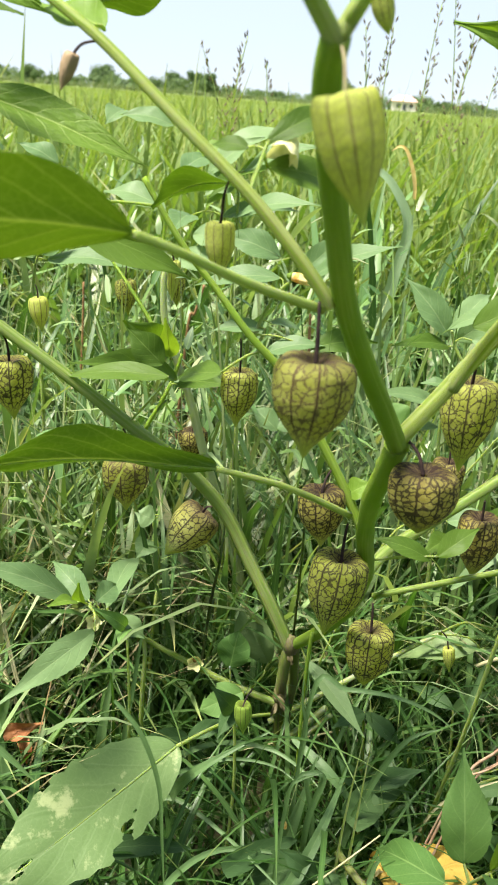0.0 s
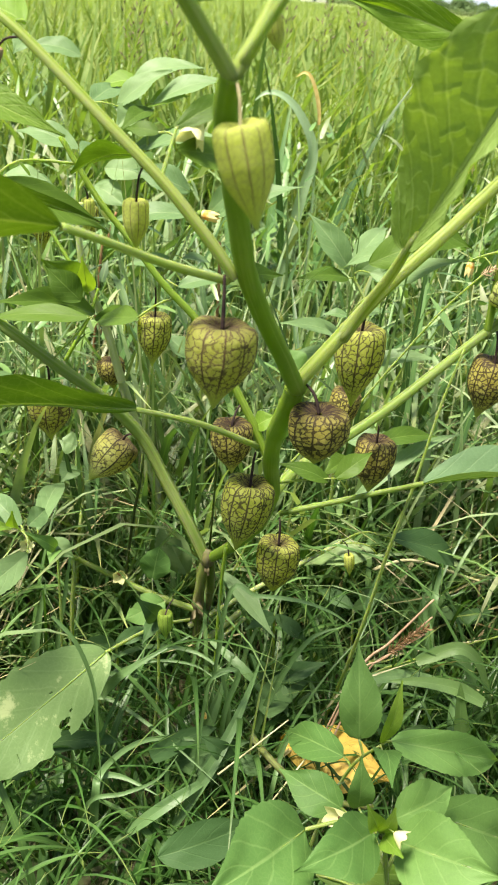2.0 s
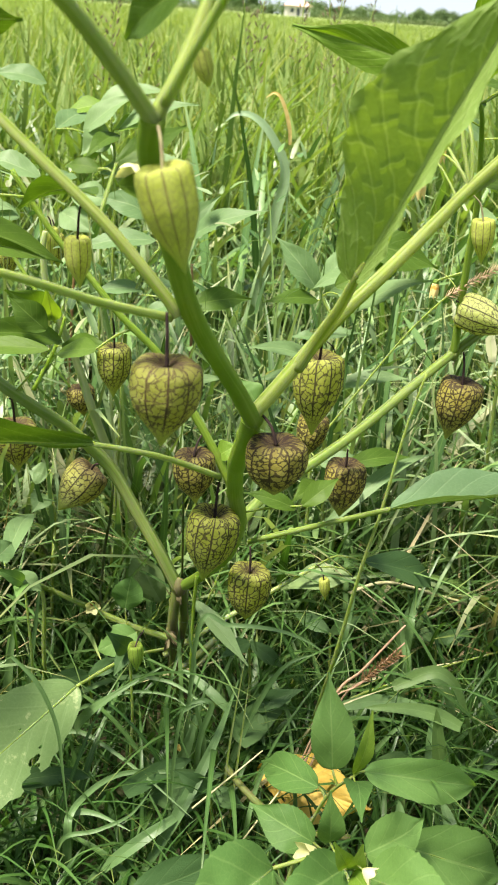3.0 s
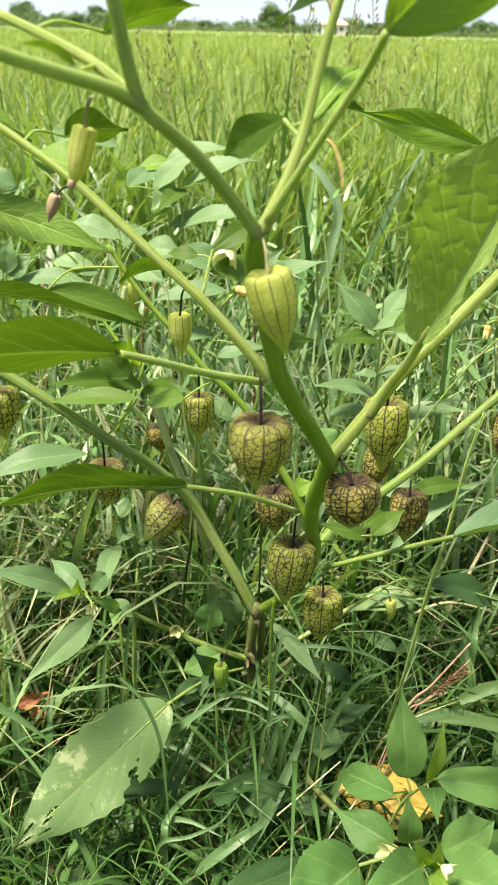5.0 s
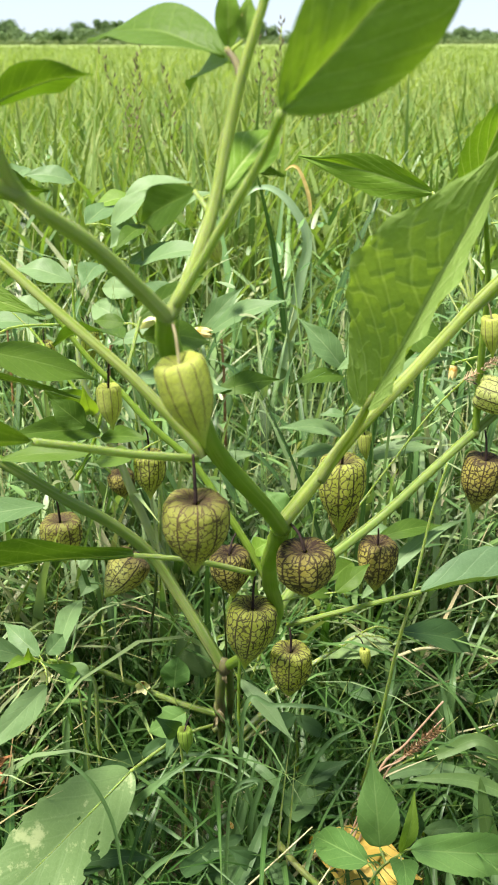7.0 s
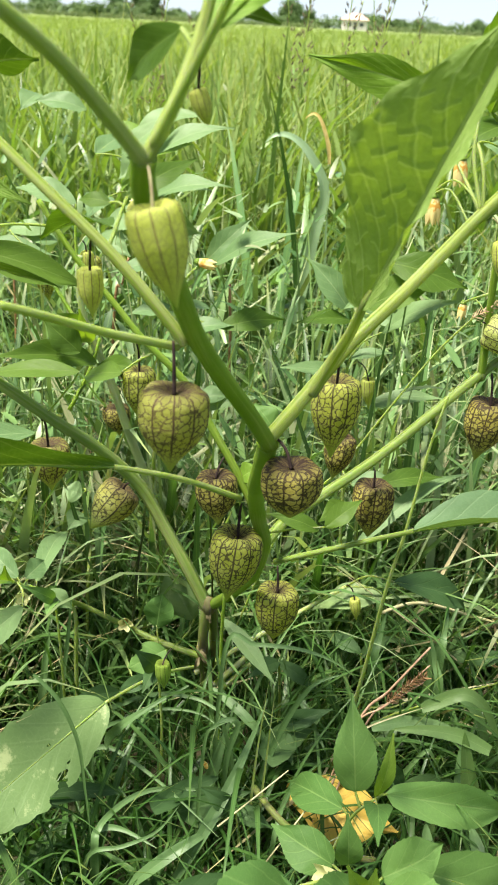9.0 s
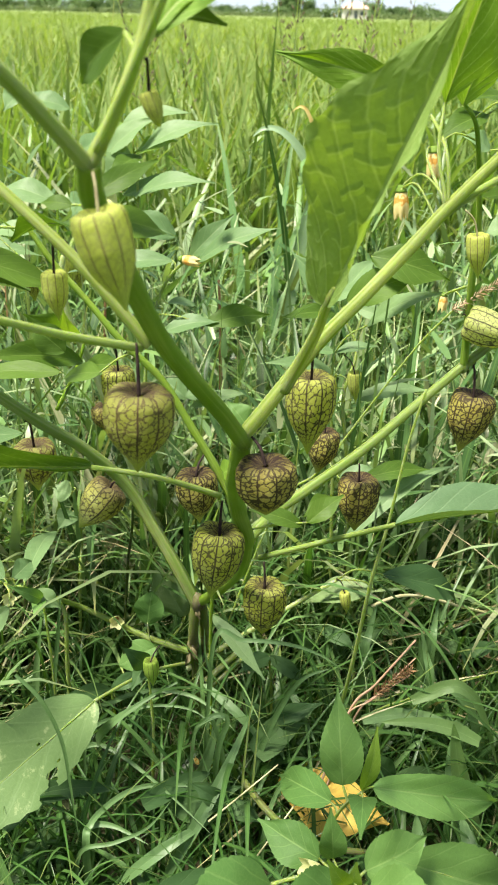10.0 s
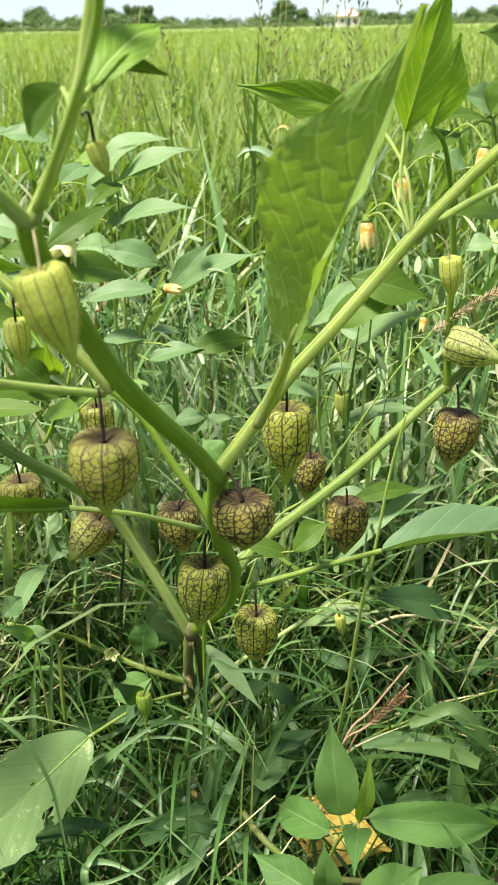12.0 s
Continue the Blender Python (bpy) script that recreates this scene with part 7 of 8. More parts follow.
stalk = thing("grass_stalk", (-0.102, -0.07, 0.0544), "bleached straw leaning at the field edge", "grass", "grass stalks")
tube("culm", [(-0.0889, -0.0797, 0.012), (-0.102, -0.07, 0.0544), (-0.1221, -0.055, 0.1), (-0.1469, -0.03, 0.1762)], 0.001, 0.0007, M_STRAW_STEM, stalk, sides=6)
stalk = thing("grass_stalk", (-0.1036, -0.064, 0.0528), "bleached straw leaning at the field edge", "grass", "grass stalks")
tube("culm", [(-0.0918, -0.0727, 0.012), (-0.1036, -0.064, 0.0528), (-0.124, -0.049, 0.1023), (-0.1491, -0.022, 0.1809)], 0.0011, 0.0007, M_STRAW_STEM, stalk, sides=6)
stalk = thing("grass_stalk", (-0.1111, -0.058, 0.0513), "bleached straw leaning at the field edge", "grass", "grass stalks")
tube("culm", [(-0.0984, -0.0658, 0.012), (-0.1111, -0.058, 0.0513), (-0.1356, -0.043, 0.1044), (-0.161, -0.014, 0.1856)], 0.0012, 0.0007, M_STRAW_STEM, stalk, sides=6)
stalk = thing("grass_stalk", (-0.1127, -0.052, 0.0498), "bleached straw leaning at the field edge", "grass", "grass stalks")
tube("culm", [(-0.1012, -0.059, 0.012), (-0.1127, -0.052, 0.0498), (-0.1375, -0.037, 0.1068), (-0.1633, -0.006, 0.1906)], 0.001, 0.0007, M_STRAW_STEM, stalk, sides=6)
stalk = thing("grass_stalk", (-0.121, -0.046, 0.0375), "bleached straw leaning at the field edge", "grass", "grass stalks")
tube("culm", [(-0.1105, -0.0513, 0.012), (-0.121, -0.046, 0.0375), (-0.1508, -0.031, 0.0884), (-0.1781, 0.002, 0.1663)], 0.0011, 0.0007, M_STRAW_STEM, stalk, sides=6)
stalk = thing("grass_stalk", (-0.1288, -0.04, 0.036), "bleached straw leaning at the field edge", "grass", "grass stalks")
tube("culm", [(-0.1183, -0.0446, 0.012), (-0.1288, -0.04, 0.036), (-0.1628, -0.025, 0.0907), (-0.1905, 0.01, 0.1713)], 0.0012, 0.0007, M_STRAW_STEM, stalk, sides=6)
stalk = thing("grass_stalk", (-0.1306, -0.034, 0.0347), "bleached straw leaning at the field edge", "grass", "grass stalks")
tube("culm", [(-0.1212, -0.0381, 0.012), (-0.1306, -0.034, 0.0347), (-0.1649, -0.019, 0.0933), (-0.193, 0.018, 0.1767)], 0.001, 0.0007, M_STRAW_STEM, stalk, sides=6)
stalk = thing("grass_stalk", (-0.1393, -0.028, 0.0222), "bleached straw leaning at the field edge", "grass", "grass stalks")
tube("culm", [(-0.1393, -0.028, 0.0222), (-0.179, -0.013, 0.0745), (-0.2087, 0.026, 0.1517)], 0.0011, 0.0007, M_STRAW_STEM, stalk, sides=6)
stalk = thing("grass_stalk", (-0.1411, -0.022, 0.0209), "bleached straw leaning at the field edge", "grass", "grass stalks")
tube("culm", [(-0.1411, -0.022, 0.0209), (-0.1811, -0.007, 0.0772), (-0.2113, 0.034, 0.1572)], 0.0012, 0.0007, M_STRAW_STEM, stalk, sides=6)

# ---- flowering grass ----
panicle((-0.108, 0.850), 0.529, 0.10, 0.00, 0)
panicle((-0.099, 0.950), 0.507, -0.06, 3.14, 1)
panicle((-0.030, 1.000), 0.518, -0.20, 0.00, 2)
panicle((-0.004, 0.900), 0.498, 0.05, 3.14, 3)
panicle((0.123, 0.800), 0.551, 0.03, 0.00, 4)
panicle((0.141, 0.900), 0.554, 0.06, 3.14, 5)
panicle((0.175, 0.850), 0.584, 0.05, 0.00, 6)
panicle((0.212, 0.950), 0.562, -0.12, 3.14, 7)
panicle((0.219, 0.800), 0.559, 0.05, 0.00, 8)
panicle((0.257, 0.850), 0.600, 0.06, 3.14, 9)
panicle((0.136, 1.200), 0.562, 0.05, 0.00, 10)
panicle((0.290, 1.100), 0.549, -0.10, 3.14, 11)
panicle((0.207, 1.300), 0.540, 0.10, 0.00, 12)

# ---- long blades arching in the foreground ----
strand = thing("arching_grass", (-0.0222, -0.1169, 0.0843), "long smooth grass blade arching over the low grass", "grass", "broad grass blades")
ribbon(strand, [(-0.0222, -0.1169, 0.0843), (-0.0022, -0.1, 0.09), (0.0188, -0.088, 0.0887), (0.0454, -0.091, 0.0884), (0.0646, -0.1056, 0.0866), (0.0776, -0.1188, 0.0819)], 0.003266, (0, -0.75, 0.65), M_BLADE)
strand = thing("arching_grass", (-0.0174, -0.1262, 0.0813), "long smooth grass blade arching over the low grass", "grass", "broad grass blades")
ribbon(strand, [(-0.0174, -0.1262, 0.0813), (0.0024, -0.1094, 0.0864), (0.0239, -0.1023, 0.0886), (0.048, -0.1045, 0.0873), (0.063, -0.115, 0.0834)], 0.002509, (0, -0.75, 0.65), M_BLADE)
strand = thing("arching_grass", (-0.0253, -0.145, 0.0764), "long smooth grass blade arching over the low grass", "grass", "broad grass blades")
ribbon(strand, [(-0.0253, -0.145, 0.0764), (-0.0166, -0.1319, 0.0797), (-0.0042, -0.1319, 0.0794), (0.0166, -0.145, 0.0756), (0.0392, -0.1669, 0.0747), (0.0637, -0.1917, 0.0718)], 0.003144, (0, -0.75, 0.65), M_BLADE)
strand = thing("arching_grass", (-0.007, -0.1967, 0.0722), "long smooth grass blade arching over the low grass", "grass", "broad grass blades")
ribbon(strand, [(-0.007, -0.1967, 0.0722), (0.0033, -0.1756, 0.0756), (0.0216, -0.1603, 0.075), (0.0488, -0.1581, 0.0745), (0.0728, -0.1603, 0.074)], 0.003542, (0, -0.75, 0.65), M_BLADE)
strand = thing("arching_grass", (-0.0065, -0.2, 0.0715), "long smooth grass blade arching over the low grass", "grass", "broad grass blades")
ribbon(strand, [(-0.0065, -0.2, 0.0715), (-0.0047, -0.19, 0.0735), (0.0083, -0.19, 0.0733), (0.0287, -0.2, 0.0708)], 0.004485, (0, -0.75, 0.65), M_BLADE)
strand = thing("arching_grass", (0.0494, -0.17, 0.0325), "long smooth grass blade arching over the low grass", "grass", "broad grass blades")
ribbon(strand, [(0.0494, -0.17, 0.0325), (0.051, -0.17, 0.0866), (0.0537, -0.17, 0.1252), (0.0586, -0.17, 0.1334), (0.07, -0.17, 0.1393)], 0.002076, (0, -0.75, 0.65), M_BLADE)
strand = thing("arching_grass", (-0.023, -0.25, 0.2287), "dark grass blade hanging before a pale leaf", "grass", "broad grass blades")
ribbon(strand, [(-0.023, -0.25, 0.2287), (-0.0119, -0.25, 0.2139), (-0.004, -0.25, 0.1902), (-0.0015, -0.25, 0.162), (0.0008, -0.25, 0.1284)], 0.00204, (0, -0.75, 0.65), M_BLADE)
strand = thing("arching_grass", (-0.056, -0.1933, 0.0738), "dull dark green leaf lying in the grass", "grass", "broad grass blades")
ribbon(strand, [(-0.056, -0.1933, 0.0738), (-0.0409, -0.1713, 0.0763), (-0.0188, -0.1634, 0.0757), (0.0049, -0.1625, 0.0753)], 0.01359, (0, -0.75, 0.65), M_LEAF_DULL)
strand = thing("arching_grass", (0.0232, -0.1756, 0.0752), "dull dark green leaf lying in the grass", "grass", "broad grass blades")
ribbon(strand, [(0.0232, -0.1756, 0.0752), (0.042, -0.1581, 0.0746), (0.0621, -0.1472, 0.0747)], 0.01198, (0, -0.75, 0.65), M_LEAF_DULL)
strand = thing("arching_grass", (0.1602, -0.1075, 0.0842), "long smooth grass blade arching over the low grass", "grass", "broad grass blades")
ribbon(strand, [(0.1602, -0.1075, 0.0842), (0.1828, -0.103, 0.0854), (0.2082, -0.1056, 0.084), (0.2315, -0.1188, 0.079)], 0.008817, (0, -0.6, 0.8), M_BLADE)
strand = thing("arching_grass", (0.2106, -0.1537, 0.0716), "long smooth grass blade arching over the low grass", "grass", "broad grass blades")
ribbon(strand, [(0.2106, -0.1537, 0.0716), (0.2154, -0.1337, 0.0748), (0.2195, -0.115, 0.0805)], 0.01104, (0, -0.95, 0.3), M_BLADE)
strand = thing("arching_grass", (0.1843, -0.2, 0.0644), "long smooth grass blade arching over the low grass", "grass", "broad grass blades")
ribbon(strand, [(0.1843, -0.2, 0.0644), (0.1847, -0.19, 0.0699), (0.1863, -0.1756, 0.0721)], 0.008356, (0, -0.95, 0.3), M_BLADE)
strand = thing("arching_grass", (0.2148, -0.2, 0.0638), "long smooth grass blade arching over the low grass", "grass", "broad grass blades")
ribbon(strand, [(0.2148, -0.2, 0.0638), (0.214, -0.19, 0.0694), (0.2129, -0.1756, 0.0716)], 0.008356, (0, -0.95, 0.3), M_BLADE)
strand = thing("arching_grass", (0.1955, -0.1, 0.0979), "long smooth grass blade arching over the low grass", "grass", "broad grass blades")
ribbon(strand, [(0.1955, -0.1, 0.0979), (0.2151, -0.1, 0.1068), (0.231, -0.1, 0.0903), (0.2407, -0.1, 0.0616), (0.2508, -0.1, 0.0318)], 0.007361, (0, -0.7, 0.7), M_BLADE)
strand = thing("arching_grass", (0.1114, -0.085, 0.0868), "long smooth grass blade arching over the low grass", "grass", "broad grass blades")
ribbon(strand, [(0.1114, -0.085, 0.0868), (0.1199, -0.1037, 0.0863), (0.1296, -0.1262, 0.0786)], 0.005309, (0, -0.75, 0.65), M_BLADE)
strand = thing("arching_grass", (0.0901, -0.1337, 0.0771), "broad dull green leaf in the grass", "grass", "broad grass blades")
ribbon(strand, [(0.0901, -0.1337, 0.0771), (0.1067, -0.115, 0.0826), (0.1275, -0.1, 0.0876)], 0.01988, (0, -0.75, 0.65), M_LEAF_DULL)
strand = thing("arching_grass", (0.1644, -0.064, 0.1021), "long smooth grass blade arching over the low grass", "grass", "broad grass blades")
ribbon(strand, [(0.1644, -0.064, 0.1021), (0.1676, -0.058, 0.1187), (0.1724, -0.0513, 0.1371)], 0.00619, (0, -0.75, 0.65), M_BLADE)
strand = thing("arching_grass", (0.2108, -0.07, 0.0845), "long smooth grass blade arching over the low grass", "grass", "broad grass blades")
ribbon(strand, [(0.2108, -0.07, 0.0845), (0.2077, -0.0633, 0.1032), (0.2032, -0.0567, 0.1218)], 0.006203, (0, -0.75, 0.65), M_BLADE)
strand = thing("arching_grass", (0.2109, -0.062, 0.1068), "long smooth grass blade arching over the low grass", "grass", "broad grass blades")
ribbon(strand, [(0.2109, -0.062, 0.1068), (0.2125, -0.056, 0.1235), (0.2148, -0.05, 0.14)], 0.005413, (0, -0.75, 0.65), M_BLADE)
strand = thing("arching_grass", (0.0808, -0.17, 0.0451), "thin pale grass stem", "grass", "broad grass blades")
ribbon(strand, [(0.0808, -0.17, 0.0451), (0.0831, -0.17, 0.1077), (0.0881, -0.17, 0.1689)], 0.001714, (0, -0.75, 0.65), M_PETIOLE)
strand = thing("arching_grass", (0.0859, -0.17, 0.0427), "thin pale grass stem", "grass", "broad grass blades")
ribbon(strand, [(0.0859, -0.17, 0.0427), (0.0889, -0.17, 0.1033), (0.0918, -0.17, 0.163)], 0.001717, (0, -0.75, 0.65), M_PETIOLE)
strand = thing("arching_grass", (0.0661, -0.15, 0.0887), "long smooth grass blade arching over the low grass", "grass", "broad grass blades")
ribbon(strand, [(0.0661, -0.15, 0.0887), (0.0722, -0.15, 0.1193), (0.0604, -0.15, 0.1203), (0.0532, -0.15, 0.1075)], 0.003433, (0, -0.75, 0.65), M_BLADE)
strand = thing("arching_grass", (0.0631, -0.14, 0.1105), "long smooth grass blade arching over the low grass", "grass", "broad grass blades")
ribbon(strand, [(0.0631, -0.14, 0.1105), (0.0697, -0.14, 0.0789), (0.0705, -0.14, 0.0316), (0.0685, -0.14, 0.022)], 0.003092, (0, -0.75, 0.65), M_BLADE)
strand = thing("arching_grass", (0.0626, -0.13, 0.1576), "long smooth grass blade arching over the low grass", "grass", "broad grass blades")
ribbon(strand, [(0.0626, -0.13, 0.1576), (0.0813, -0.13, 0.1622), (0.1082, -0.13, 0.16), (0.1285, -0.13, 0.1522), (0.1423, -0.13, 0.1414)], 0.002701, (0, -0.75, 0.65), M_BLADE)
strand = thing("arching_grass", (0.086, -0.13, 0.0451), "long smooth grass blade arching over the low grass", "grass", "broad grass blades")
ribbon(strand, [(0.086, -0.13, 0.0451), (0.0974, -0.13, 0.0918), (0.115, -0.13, 0.1313), (0.1337, -0.13, 0.1428)], 0.004377, (0, -0.75, 0.65), M_BLADE)
strand = thing("arching_grass", (0.0962, -0.1867, 0.0724), "long smooth grass blade arching over the low grass", "grass", "broad grass blades")
ribbon(strand, [(0.0962, -0.1867, 0.0724), (0.1071, -0.1538, 0.0735), (0.1294, -0.13, 0.0775)], 0.002944, (0, -0.75, 0.65), M_BLADE)
strand = thing("arching_grass", (-0.0105, -0.2, 0.0627), "long smooth grass blade arching over the low grass", "grass", "broad grass blades")
ribbon(strand, [(-0.0105, -0.2, 0.0627), (0.0095, -0.2, 0.0712), (0.0278, -0.19, 0.0729), (0.0395, -0.1712, 0.0747)], 0.00258, (0, -0.75, 0.65), M_BLADE)
strand = thing("arching_grass", (0.0587, -0.13, 0.0971), "long smooth grass blade arching over the low grass", "grass", "broad grass blades")
ribbon(strand, [(0.0587, -0.13, 0.0971), (0.0617, -0.13, 0.1322), (0.058, -0.13, 0.1514), (0.0574, -0.13, 0.17)], 0.002114, (0, -0.75, 0.65), M_BLADE)
strand = thing("arching_grass", (-0.0617, -0.08, 0.0589), "upright broad grass blade", "grass", "broad grass blades")
ribbon(strand, [(-0.0617, -0.08, 0.0589), (-0.0582, -0.08, 0.0977), (-0.0532, -0.08, 0.1301)], 0.00623, (0, -0.95, 0.3), M_BLADE)
strand = thing("arching_grass", (-0.0429, -0.1, 0.0907), "upright pale grass stem", "grass", "broad grass blades")
ribbon(strand, [(-0.0429, -0.1, 0.0907), (-0.0379, -0.1, 0.1362), (-0.0332, -0.1, 0.179)], 0.003336, (0, -0.95, 0.3), M_BLADE)
strand = thing("arching_grass", (0.2036, -0.06, 0.0675), "long smooth grass blade arching over the low grass", "grass", "broad grass blades")
ribbon(strand, [(0.2036, -0.06, 0.0675), (0.2048, -0.06, 0.0958), (0.2021, -0.06, 0.1172)], 0.005562, (0, -0.95, 0.3), M_BLADE)
strand = thing("arching_grass", (0.2096, -0.05, 0.0977), "long smooth grass blade arching over the low grass", "grass", "broad grass blades")
ribbon(strand, [(0.2096, -0.05, 0.0977), (0.2132, -0.05, 0.1167), (0.2079, -0.05, 0.1401)], 0.003955, (0, -0.95, 0.3), M_BLADE)
strand = thing("arching_grass", (0.1535, -0.1, 0.0871), "thin pale grass stem", "grass", "broad grass blades")
ribbon(strand, [(0.1535, -0.1, 0.0871), (0.1774, -0.088, 0.0858), (0.203, -0.07, 0.0846)], 0.001483, (0, -0.75, 0.65), M_PETIOLE)
strand = thing("arching_grass", (0.1752, -0.11, 0.0673), "long smooth grass blade arching over the low grass", "grass", "broad grass blades")
ribbon(strand, [(0.1752, -0.11, 0.0673), (0.1821, -0.11, 0.079), (0.1917, -0.11, 0.0693), (0.2059, -0.11, 0.0474)], 0.00259, (0, -0.75, 0.65), M_BLADE)
strand = thing("arching_grass", (0.1765, -0.13, 0.0578), "long smooth grass blade arching over the low grass", "grass", "broad grass blades")
ribbon(strand, [(0.1765, -0.13, 0.0578), (0.1913, -0.13, 0.0855), (0.1976, -0.13, 0.0808), (0.2049, -0.13, 0.0667)], 0.002891, (0, -0.75, 0.65), M_BLADE)
strand = thing("arching_grass", (0.1638, 0, 0.0733), "long smooth grass blade arching over the low grass", "grass", "broad grass blades")
ribbon(strand, [(0.1638, 0, 0.0733), (0.2065, 0, 0.0751), (0.241, 0, 0.0719)], 0.005147, (0, -0.6, 0.8), M_BLADE)

for points, wide, face, words in (
        ([(0.188, -0.12, 0.1115), (0.197, -0.12, 0.116), (0.207, -0.12, 0.122), (0.215, -0.12, 0.1235), (0.223, -0.12, 0.119), (0.230, -0.12, 0.110), (0.240, -0.12, 0.087), (0.249, -0.12, 0.060)], 0.0082, (0, -0.75, 0.65), "pale green grass blade bent over sharply"),
        ([(0.120, -0.12, 0.012), (0.136, -0.12, 0.072), (0.154, -0.12, 0.094), (0.190, -0.12, 0.1125)], 0.0016, (0, -0.75, 0.65), "thin pale straw across the grass"),
        ([(0.233, -0.15, 0.008), (0.226, -0.15, 0.044), (0.2145, -0.15, 0.087), (0.208, -0.15, 0.120)], 0.0130, (0, -0.97, 0.2), "broad flat upright grass blade"),
        ([(0.226, -0.148, 0.104), (0.208, -0.147, 0.113), (0.188, -0.147, 0.117), (0.165, -0.147, 0.117)], 0.0090, (0, -0.7, 0.7), "broad flat grass blade folded over"),
        ([(0.196, -0.15, 0.012), (0.197, -0.145, 0.030), (0.199, -0.14, 0.048)], 0.0105, (0, -0.97, 0.2), "broad flat upright grass blade"),
        ([(0.160, -0.09, 0.012), (0.170, -0.08, 0.052), (0.202, -0.08, 0.064), (0.226, -0.08, 0.060), (0.254, -0.08, 0.046)], 0.0095, (0, -0.6, 0.8), "broad dark grass blade lying over"),
        ([(0.150, -0.05, 0.020), (0.168, -0.05, 0.049), (0.207, -0.05, 0.066), (0.263, -0.05, 0.081)], 0.0022, (0, -0.75, 0.65), "thin pale straw across the grass"),
        ([(-0.122, -0.10, 0.012), (-0.128, -0.10, 0.065), (-0.117, -0.10, 0.100), (-0.110, -0.10, 0.128)], 0.0085, (0.2, -0.95, 0.2), "bright upright grass blade at the field edge"),
        ([(-0.150, -0.15, 0.080), (-0.124, -0.16, 0.136), (-0.104, -0.16, 0.130), (-0.080, -0.16, 0.108)], 0.0075, (0, -0.7, 0.7), "smooth bluish grass blade bent over")):
    strand = thing("arching_grass", points[0], words, "grass", "broad grass blades")
    ribbon(strand, points, wide, face, M_STRAW_STEM if "straw" in words else M_BLADE_PALE if points[0][0] > 0.18 else M_BLADE)
reed = thing("reed_blade", (0.112, 0.4, 0.01), "broad bluish reed blade arching over behind the plant", "grass")
ribbon(reed, [(0.112, 0.4, 0.008), (0.118, 0.4, 0.16), (0.135, 0.4, 0.29), (0.144, 0.4, 0.345), (0.127, 0.4, 0.381), (0.108, 0.4, 0.398), (0.091, 0.4, 0.400), (0.080, 0.4, 0.392)], 0.011, (0.1, -0.8, 0.6), M_REED_BLUE)
reed = thing("reed_blade", (0.152, 0.4, 0.01), "thin grass blade with a bent straw-yellow tip", "grass")
ribbon(reed, [(0.152, 0.4, 0.008), (0.151, 0.4, 0.20), (0.147, 0.4, 0.375)], 0.004, (0.1, -0.9, 0.2), M_REED_BLUE)
ribbon(reed, [(0.1465, 0.398, 0.374), (0.145, 0.398, 0.388), (0.140, 0.398, 0.405), (0.133, 0.398, 0.419), (0.126, 0.398, 0.422), (0.119, 0.398, 0.417)], 0.0042, (0.1, -0.9, 0.4), M_STRAW_GOLD, root=False, name="tip", label="dry straw-yellow tip")
dead = thing("dry_leaf", (-0.112, -0.08, 0.055), "crumpled orange-brown dead leaf caught in straw", "leaf")
leaf(dead, (-0.126, -0.08, 0.072), (-0.098, -0.075, 0.080), 0.010, (0.2, -0.85, 0.5), M_DEAD, seed=301, bend=0.18, fold=0.7, wave=0.25, rib=False, name="blade")
leaf(dead, (-0.114, -0.078, 0.080), (-0.106, -0.085, 0.056), 0.007, (0.5, -0.8, 0.2), M_DEAD, seed=302, bend=0.25, fold=0.8, wave=0.3, rib=False, name="blade")
leaf(dead, (-0.120, -0.082, 0.070), (-0.131, -0.085, 0.058), 0.006, (-0.3, -0.8, 0.4), M_DEAD, seed=303, bend=0.2, fold=0.6, wave=0.3, rib=False, name="blade")

# ---- low weeds under the grass ----
weed = thing("low_weed", (0.02134, -0.12, 0.012), "small low weed with dull bluish leaves in the grass", "weed", "low weeds")
tube("stem", [(0.02134, -0.12, 0.008), (0.02434, -0.12, 0.08135), (0.02134, -0.12, 0.1356)], 0.0012, 0.0008, M_PETIOLE, weed, sides=6)
leaf(weed, (0.0213, -0.12, 0.1356), (0.0088, -0.14, 0.1633), 0.0118, (-0.1, -0.7, 0.65), M_LEAF_DULL, seed=186, bend=0.12, fold=0.2, rib=0.7)
leaf(weed, (0.0213, -0.12, 0.1356), (0.0138, -0.14, 0.1311), 0.008523, (-0.1, -0.7, 0.65), M_LEAF_DULL, seed=188, bend=0.12, fold=0.2, rib=0.7)
weed = thing("low_weed", (-0.00517, -0.1, 0.012), "small low weed with dull bluish leaves in the grass", "weed", "low weeds")
tube("stem", [(-0.00517, -0.1, 0.008), (-0.00217, -0.1, 0.05961), (-0.00517, -0.1, 0.09935)], 0.0012, 0.0008, M_PETIOLE, weed, sides=6)
leaf(weed, (-0.0052, -0.1, 0.0994), (-0.0366, -0.13, 0.1119), 0.009786, (-0.1, -0.7, 0.65), M_LEAF_DULL, seed=189, bend=0.12, fold=0.2, rib=0.7)
leaf(weed, (-0.0052, -0.1, 0.0994), (0.0186, -0.09, 0.1059), 0.009184, (0.1, -0.7, 0.65), M_LEAF_DULL, seed=190, bend=0.12, fold=0.2, rib=0.7)
weed = thing("low_weed", (0.09764, -0.11, 0.012), "small low weed with dull bluish leaves in the grass", "weed", "low weeds")
tube("stem", [(0.09764, -0.11, 0.008), (0.1006, -0.11, 0.04973), (0.09764, -0.11, 0.08288)], 0.0012, 0.0008, M_PETIOLE, weed, sides=6)
